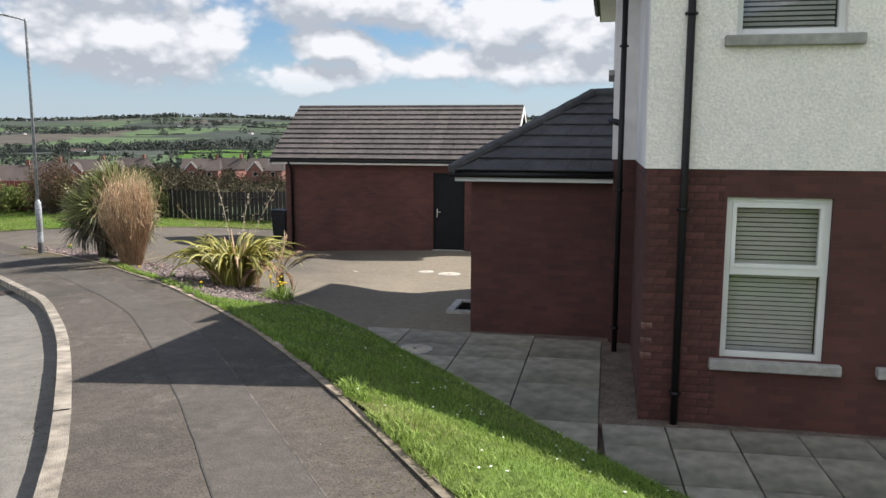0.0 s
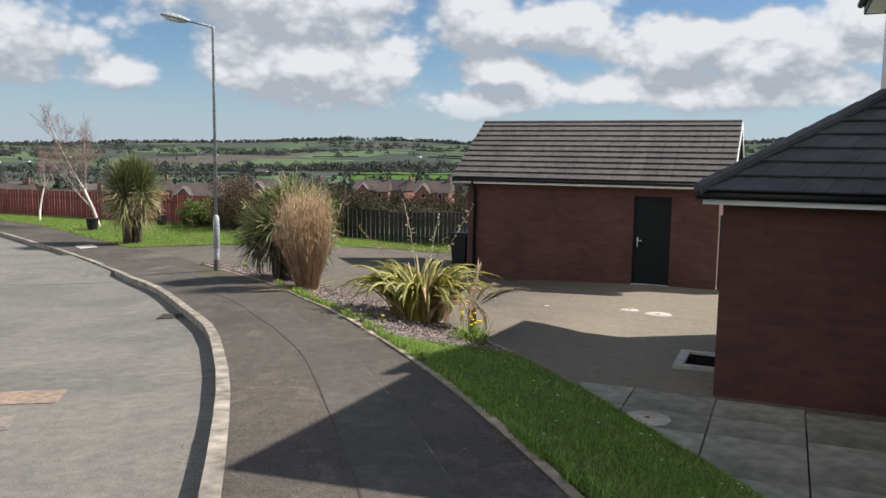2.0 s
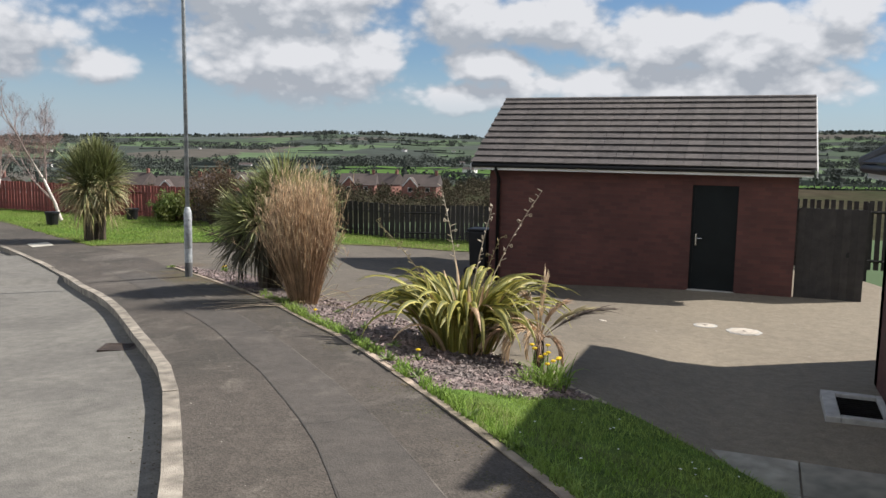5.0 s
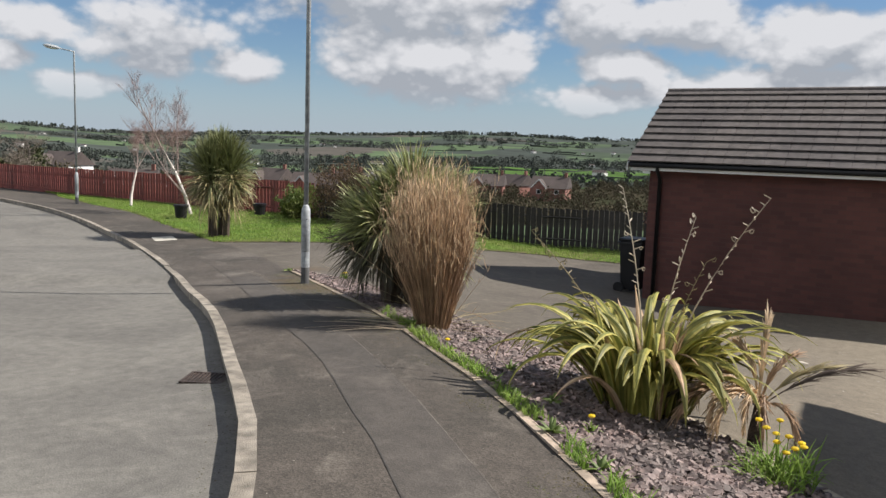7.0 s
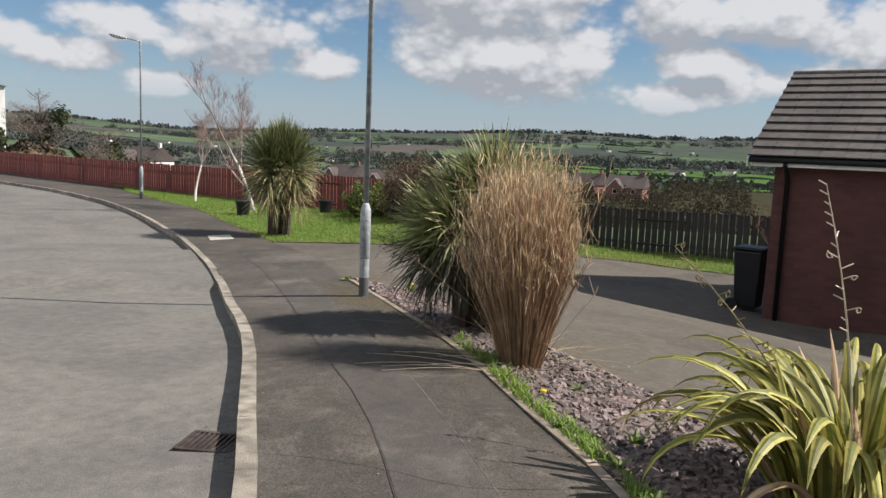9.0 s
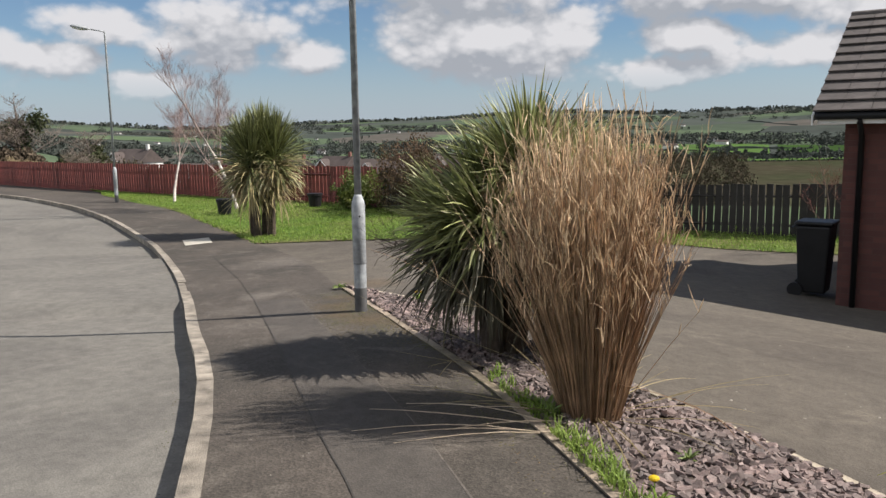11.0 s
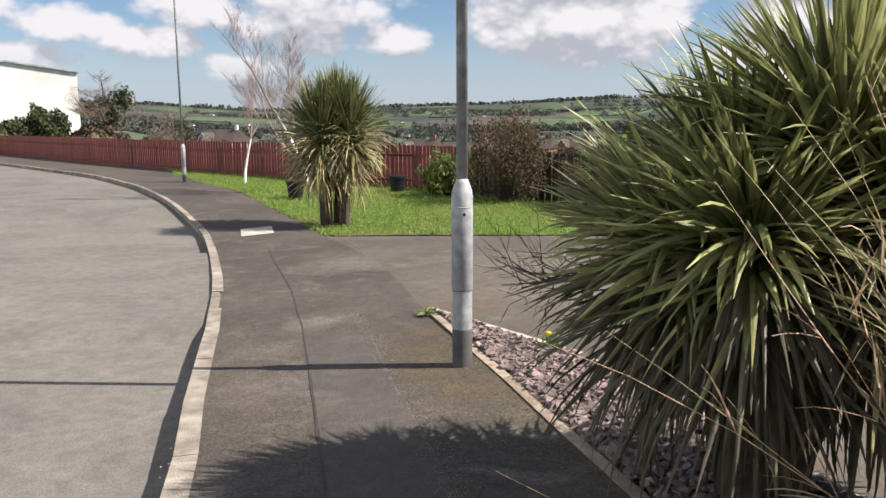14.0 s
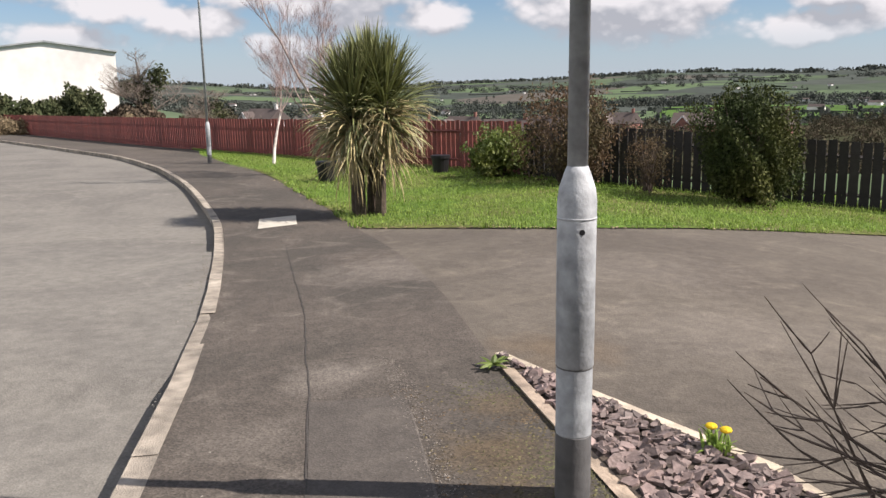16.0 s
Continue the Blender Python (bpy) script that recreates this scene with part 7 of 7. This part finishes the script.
field(-62, 14, 75, 325, M_ROUGH, "rough brown pasture below the houses")
field(-31, -17.5, 335, 430, M_CROP, "dark green crop field in the valley")
field(-17, 12, 345, 450, M_MEADOW, "bright green meadow in the valley")
field(-33, -22, 445, 640, M_MEADOW, "bright green meadow across the valley")
field(-21.5, -9, 470, 640, M_CROP, "dark green field across the valley")
field(-8.5, 12, 470, 640, M_MEADOW, "green meadow behind the garage")
field(-30, -14, 665, 960, M_MEADOW, "pale green meadow at the foot of the hills")
field(-13.5, 10, 665, 980, M_CROP, "striped green field at the foot of the hills")
FIELD_HEDGES = [(329, -33, 12), (438, -33, -17.3), (458, -17, 12), (650, -34, 12), (985, -32, 10), (325, -62, -33)]


def woods():
    rnd = random.Random(5)
    V, F = [], []

    def clump(x, y, r, h, n):
        z = float(far_z(x, y))
        ph = rnd.uniform(0, 6)
        for _ in range(n):
            a, u = rnd.uniform(0, 6.283), rnd.random()
            rr = r * math.sqrt(rnd.random()) * (0.75 + 0.25 * math.sin(3 * a + ph))
            zz = z + h * u * (1 - 0.6 * (rr / r) ** 2)
            s = max(r, h) * rnd.uniform(0.07, 0.14)
            e = Euler((rnd.uniform(0, 6.3), rnd.uniform(0, 6.3), rnd.uniform(0, 6.3))).to_matrix()
            p = Vector((x + rr * math.cos(a), y + rr * math.sin(a), zz))
            o = len(V)
            for q in ((-1, -0.6, 0), (1, -0.5, 0.1), (0.7, 0.8, 0), (-0.6, 0.7, -0.1)):
                V.append(tuple(p + e @ Vector(q) * s))
            F.append((o, o + 1, o + 2, o + 3))
    # hedgerow lines
    for k in range(240):
        az, d = rnd.uniform(-60, 28), 420 * 6 ** rnd.random()
        x, y = polar(az, d)
        th = (radians(-az) if rnd.random() < 0.75 else radians(90 - az)) + rnd.gauss(0, 0.22)
        L = rnd.uniform(70, 260) * (0.6 + d / 1800)
        step = 5 + d / 160
        o, n = len(V), int(L / step)
        for i in range(n):
            xx, yy = x + math.cos(th) * i * step + rnd.gauss(0, 0.8), y + math.sin(th) * i * step + rnd.gauss(0, 0.8)
            z = float(far_z(xx, yy))
            hh = rnd.uniform(1.4, 2.6) + max(0.0, noise.noise((xx * 0.03, yy * 0.03, 1))) * 3.0
            w = rnd.uniform(0.7, 1.3)
            sx, sy = -math.sin(th) * w, math.cos(th) * w
            V += [(xx - sx, yy - sy, z - 0.5), (xx - sx * 0.6, yy - sy * 0.6, z + hh), (xx + sx * 0.6, yy + sy * 0.6, z + hh * rnd.uniform(0.8, 1.1)), (xx + sx, yy + sy, z - 0.5)]
            if i:
                q = o + 4 * i
                F += [(q - 4, q, q + 1, q - 3), (q - 3, q + 1, q + 2, q - 2), (q - 2, q + 2, q + 3, q - 1)]
            if yy > 60 and rnd.random() < 0.16:
                clump(xx, yy, rnd.uniform(2.0, 4.0), rnd.uniform(4, 8), 70)
    # hedges between the near fields
    for d, a0, a1 in FIELD_HEDGES:
        a = a0
        while a < a1:
            x, y = polar(a, d * (1 + 0.012 * math.sin(a * 1.3)))
            clump(x, y, rnd.uniform(2.0, 4.5), rnd.uniform(2.0, 4.5) if rnd.random() < 0.93 else 9.0, 26)
            a += 0.32 * 500 / d
    # the wooded, built-up west side
    for k in range(60):
        az, d = rnd.uniform(-64, -34), rnd.uniform(330, 1500)
        x, y = polar(az, d)
        for i in range(16):
            clump(x + rnd.gauss(0, 22 + d / 16), y + rnd.gauss(0, 12), 7, rnd.uniform(4, 8), 46)
    # woods
    for k in range(44):
        az, d = rnd.uniform(-58, 20), rnd.uniform(950, 2700)
        x, y = polar(az, d)
        for i in range(34):
            clump(x + rnd.gauss(0, 55 + d / 22), y + rnd.gauss(0, 16), 11, rnd.uniform(7, 12), 60)
    # skyline
    for k in range(520):
        az = rnd.uniform(-80, 30)
        x, y = polar(az, rnd.uniform(2900, 3300))
        clump(x, y, rnd.uniform(20, 60), rnd.uniform(5, 15), 26)
    return tagged(mesh_part("far_woods", V, F, M_FARTREE), "dark hedgerows, woods and bare trees across the valley", "woods", kind="stuff")


woods()


def valley_trees():
    """Bare, brown-grey trees and bushes on the slope below and round the estate."""
    rnd = random.Random(6)
    V, F = [], []
    for k in range(420):
        az, d = rnd.uniform(-60, -16), rnd.uniform(105, 330)
        x, y = polar(az, d)
        if y < 45:
            continue
        r, h = rnd.uniform(1.4, 3.2), rnd.uniform(2.2, 5.5)
        leaf_cloud(V, F, (x, y, float(far_z(x, y)) + h * 0.5), (r, r, h * 0.55), 420, 0.5, rnd, shell=0.3)
    return tagged(mesh_part("valley_trees", V, F, M_VALLEY), "bare brown trees and bushes round the estate houses", "trees", kind="stuff")


M_VALLEY = leaf_material("valley twigs", (0.085, 0.068, 0.05), (0.06, 0.06, 0.036), island=0.45, rough=0.95, trans=0.1, spec=0.0)
valley_trees()

# white shed beyond the fence on the left, with the scrub before it
x, y = -105.1, 45.4
z = -1.6
shed = tagged(empty("warehouse", x, y, z, 70), "large white metal-clad shed with shallow gable roof", "warehouse")
part("wall", prism([(-7.2, 0, -3), (7.2, 0, -3), (7.2, 0, 7.6), (0, 0, 8.6), (-7.2, 0, 7.6)], (0, 30, 0)), M_FARWHITE, shed)
part("roof", prism([(-7.4, -0.3, 7.6), (0, -0.3, 8.62), (7.4, -0.3, 7.6), (7.4, -0.3, 7.75), (0, -0.3, 8.8), (-7.4, -0.3, 7.75)], (0, 31, 0)), M_STEEL, shed)


def scrub(az, d, r, h, n, size, mat, label, seed):
    x, y = -10.8 + d * math.sin(radians(az)), 12.0 + d * math.cos(radians(az))
    z = float(far_z(x, y))
    s = tagged(empty("hedge_bush", x, y, z), label, "bush", group="far bushes")
    rnd = random.Random(seed)
    V, F = [], []
    leaf_cloud(V, F, (0, 0, h * 0.45), (r, r * 0.7, h * 0.55), n, size, rnd, shell=0.4)
    tagged(mesh_part("foliage", V, F, mat, s), kind="stuff")
    part("stem", tube([(0, 0, -0.3), (0, 0, h * 0.5)], 0.08, 6), M_GREYBARK, s)


M_SCRUB = leaf_material("winter scrub", (0.085, 0.068, 0.05), (0.11, 0.085, 0.062), island=0.45, rough=0.9, trans=0.1, spec=0.0)
M_TAN = leaf_material("pale dead grass", (0.22, 0.175, 0.11), (0.16, 0.125, 0.08), island=0.25, rough=0.9, trans=0.15, spec=0.0)
BUSHES = [(-74.5, 62, 3.4, 2.9, M_IVY, "dark ivy-covered thicket before the white shed"), (-71.3, 62, 2.6, 2.2, M_IVY, "low dark bush before the white shed"), (-68.8, 62, 2.2, 3.1, M_IVY, "rounded dark bush beside the white shed"), (-77.5, 60, 3.4, 2.6, M_SCRUB, "tangled scrub behind the red fence"),
          (-65.6, 62, 2.6, 1.8, M_SCRUB, "brown winter scrub below the bare tree"), (-62.0, 63, 1.5, 1.9, M_IVY, "dark evergreen bush between bare trees"), (-60.2, 64, 2.6, 2.5, M_SCRUB, "brown thicket among bare trees"), (-57.6, 68, 2.8, 2.6, M_SCRUB, "brown thicket beyond the fence"), (-54.8, 72, 3.0, 2.6, M_SCRUB, "brown brambles beyond the fence"), (-51.5, 74, 3.2, 2.7, M_SCRUB, "bare brown thicket beyond the fence"), (-48, 80, 3.4, 2.6, M_SCRUB, "bare brown thicket on the slope")]
BUSHES += [(-78.0 + 3.1 * k, 55.0, 2.6, 1.15 + 0.12 * (k % 3), M_TAN, "bank of pale dead grass behind the fence") for k in range(6)]
for i, (az, d, r, h, m, lab) in enumerate(BUSHES):
    scrub(az, d, r, h, 8000, 0.27 if m is not M_TAN else 0.15, m, lab, 50 + i)


M_GREYTWIG = material("grey twig", (0.2, 0.16, 0.13), 0.9, var=0.3, bump=0)


def ivy_tree(az, d, h, seed, label):
    x, y = polar(az, d)
    t = bare_tree("bare_tree", x, y, float(far_z(x, y)), h, 0.2, label, seed, M_GREYBARK, M_GREYTWIG, spread=0.5, levels=5, first=0.3, up=0.6, kids=5)
    rnd = random.Random(seed)
    V, F = [], []
    leaf_cloud(V, F, (0, 0, h * 0.4), (0.4, 0.4, h * 0.32), 600, 0.2, rnd, shell=0.3)
    for k in range(3):
        a = rnd.uniform(0, 6.3)
        leaf_cloud(V, F, (0.8 * math.cos(a), 0.8 * math.sin(a), h * rnd.uniform(0.5, 0.75)), (0.5, 0.5, h * 0.12), 220, 0.2, rnd, shell=0.3)
    tagged(mesh_part("ivy", V, F, M_IVY, t, "dark ivy on the limbs"), kind="stuff")
    t.matrix_basis = t.matrix_basis @ Matrix.Diagonal((1.55, 1.55, 1, 1))


ivy_tree(-65.4, 68.3, 5.5, 61, "bare tree clad in dark ivy behind the fence")
ivy_tree(-61.6, 68.1, 4.6, 62, "smaller bare tree with ivy behind the fence")
ivy_tree(-57.2, 76, 4.2, 63, "bare tree beyond the red fence")


# ---- seams in the footpath ----
def seam(pts, w, label, seed, mat):
    c = curve(pts, 150)
    rnd = random.Random(seed)
    V, F = [], []
    off = 0
    g = np.gradient(c, axis=0)
    g /= np.hypot(g[:, 0], g[:, 1])[:, None]
    for i, (x, y) in enumerate(c):
        off = off * 0.9 + rnd.gauss(0, 0.0022)
        ww = w * (0.75 + 0.5 * noise.noise((i * 0.21, seed * 3.1, 0))) * rnd.uniform(0.8, 1.15)
        for s in (-1, 1):
            px, py = x - g[i, 1] * (off + s * ww / 2), y + g[i, 0] * (off + s * ww / 2)
            V.append((px, py, gz(px, py) + 0.0098))
        if i:
            F.append((2 * i - 2, 2 * i - 1, 2 * i + 1, 2 * i))
    ob = mesh_part("path_seam", V, F, mat)
    if sum(p.normal.z for p in ob.data.polygons) < 0:
        ob.data.flip_normals()
    tagged(ob, label, "seam", kind="structure")


M_SEAM_PALE = material("pale filled joint", (0.115, 0.1, 0.084), 0.95, var=0.5, scale=9, bump=0.3, second=(0.07, 0.06, 0.05))
M_SEAM = material("dark joint", (0.05, 0.044, 0.038), 0.95, var=0.3, scale=20, bump=0.3)
seam([sl(a, b) for a, b in SEAM_A], 0.012, "dark cracked seam of an old trench along the footpath", 1, M_SEAM)
seam([sl(a, b) for a, b in [(19.78, -1.7), (21.7, -2.24), (23.4, -2.8), (25.0, -3.33)]], 0.012, "dark seam running on along the footpath", 5, M_SEAM)
seam([sl(a, b) for a, b in SEAM_B], 0.012, "second pale seam of the trench in the footpath", 2, M_SEAM_PALE)
seam([sl(a, b) for a, b in [(10.2, 0.75), (10.0, 0.3), (10.15, -0.45)]], 0.006, "thin crack across the footpath", 3, M_SEAM)
seam([sl(a, b) for a, b in [(13.2, -0.9), (13.0, -0.3), (12.7, 0.3), (12.75, 0.95)]], 0.006, "thin crack across the footpath", 4, M_SEAM)


# ---- worn paint on the road ----
def road_paint(name, pts, label):
    ob = draped(name, pts, 0.0, M_ORANGE, label, "road marking", n=6)
    for v in ob.data.vertices:
        v.co.z = float(road_z(v.co.x, v.co.y)) + 0.005


M_ORANGE = material("worn orange paint", (0.24, 0.165, 0.115), 0.9, var=0.35, scale=14, bump=0.3, second=(0.165, 0.145, 0.12))
road_paint("road_marking", [(-7.83, 5.69), (-7.32, 6.06), (-7.01, 5.67), (-7.45, 5.4)], "worn orange paint bar on the road")
road_paint("road_marking", [(-7.15, 5.18), (-6.98, 5.29), (-6.69, 4.99), (-6.79, 4.9)], "short worn orange paint mark on the road")


# ---- grit, crumbs and small litter ----
def grit(name, places, rmin, rmax, mat, label, category, seed):
    """Loose crumbs: small uneven lumps that lie on the surface."""
    rnd = random.Random(seed)
    V, F = [], []
    for x, y, z in places:
        k = 5
        r = rnd.uniform(rmin, rmax)
        a0 = rnd.uniform(0, 6.28)
        o = len(V)
        for j in range(k):
            a = a0 + 6.283 * j / k
            q = r * rnd.uniform(0.7, 1.3)
            V.append((x + q * math.cos(a), y + q * math.sin(a), z))
        V.append((x, y, z + r * rnd.uniform(0.3, 0.7)))
        F += [(o + j, o + (j + 1) % k, o + k) for j in range(k)]
    return tagged(mesh_part(name, V, F, mat), label, category, kind="stuff")


M_DIRT = material("brown dirt", (0.085, 0.06, 0.036), 0.95, var=0.4, scale=20, bump=0, second=(0.07, 0.075, 0.03), island=0.4)
M_SPECK = material("pale grit", (0.3, 0.275, 0.235), 0.9, var=0.3, scale=20, bump=0, island=0.4)
M_GRITTY = material("dusty grit", (0.145, 0.128, 0.108), 0.9, var=0.3, scale=20, bump=0, island=0.4)
M_LITTER = material("tan leaf litter", (0.26, 0.21, 0.13), 0.9, var=0.4, scale=20, bump=0, second=(0.12, 0.085, 0.05), island=0.5)
M_PETAL = material("white petal", (0.8, 0.8, 0.76), 0.7, var=0.1, bump=0)


def near_line(c, i0, i1, n, width, rnd, lift, zf=gz, clump=2.2):
    """Places beside a line, thickest at it and gathered in drifts."""
    out = []
    d = offset(c, -1.0) - c
    while len(out) < n:
        t = rnd.uniform(i0, i1)
        k = int(t)
        x, y = c[k] * (1 - t + k) + c[k + 1] * (t - k) + d[k] * width * rnd.random() ** 2
        if noise.noise((x * clump, y * clump, 3.3)) + 0.25 > rnd.random() * 0.9:
            out.append((x, y, float(zf(x, y)) + lift))
    return out


grnd = random.Random(12)
grit("path_dirt", near_line(EDGE, 20, 146, 5200, 0.32, grnd, 0.006), 0.002, 0.008, M_DIRT, "brown dirt and moss crumbs along the edging", "dirt", 1)
grit("post_dirt", near_line(EDGE, 128, 147, 3400, 0.62, grnd, 0.006, clump=1.2), 0.002, 0.009, M_DIRT, "mossy dirt spread over the footpath by the lamp post", "dirt", 2)
strip = line([(20.5, -1.45), (19.84, -1.22), (19.4, -1.1), (18.3, -0.84), (17.1, -0.52), (16.0, -0.24)], 80)
pl = []
for _ in range(2600):
    k = int(79 * grnd.random() ** 1.3)
    x, y = strip[k][0] + grnd.gauss(0, 0.045), strip[k][1] + grnd.gauss(0, 0.045)
    pl.append((x, y, gz(x, y) + 0.009))
grit("pale_grit_strip", pl, 0.002, 0.005, M_GRITTY, "pale gritty strip beside the asphalt repair", "grit", 7)
grit("kerb_dirt", near_line(offset(KERB, -0.045), 40, 200, 2600, 0.22, grnd, 0.001, zf=road_z), 0.002, 0.007, M_DIRT, "dark grit in the channel along the kerb", "grit", 3)
pl = []
for _ in range(420):
    i = grnd.randrange(50, 200)
    u = grnd.random()
    p = KERB[i] + (EDGE[min(149, int(i * 0.62))] - KERB[i]) * u
    pl.append((p[0], p[1], gz(p[0], p[1]) + 0.006))
grit("path_specks", pl, 0.002, 0.006, M_SPECK, "pale specks of grit on the footpath", "grit", 4)
pl = []
for _ in range(160):
    x, y = grnd.uniform(-9, -3), grnd.uniform(13, 19.4)
    pl.append((x, y, gz(x, y) + 0.001))
grit("drive_specks", pl, 0.004, 0.014, M_SPECK, "small pale litter on the driveway", "litter", 5)
border = LAWN_FRONT[:60]
pl = []
for _ in range(1500):
    t = grnd.uniform(0, 58)
    k = int(t)
    x, y = border[k] * (1 - t + k) + border[k + 1] * (t - k)
    x, y = x + grnd.gauss(0, 0.05), y + grnd.gauss(0, 0.05)
    if noise.noise((x * 2.5, y * 2.5, 6.1)) + 0.3 > grnd.random():
        pl.append((x, y, gz(x, y) + 0.02))
grit("lawn_litter", pl, 0.006, 0.02, M_LITTER, "tan leaf litter and worn soil along the lawn's edge", "litter", 8)
P, z = in_band(offset(border, 0.07), offset(border, -0.07), 1500, nrnd, 0.01)
keep = np.array([noise.noise((p[0] * 1.6, p[1] * 1.6, 2)) > 0.0 for p in P])
tagged(blades("border_tufts", P[keep], z[keep], 0.05, 0.15, 0.014, nrnd, M_GRASS), "uneven grass tufts over the lawn's edge", "grass")
P, z = in_band(offset(VERGE_E, 0.1)[40:], VERGE_B[24:], 70, nrnd, 0.07)
grit("daisies", [(a, b, c) for (a, b), c in zip(P.tolist(), z.tolist())], 0.007, 0.012, M_PETAL, "tiny white daisies in the verge grass", "daisies", 6)
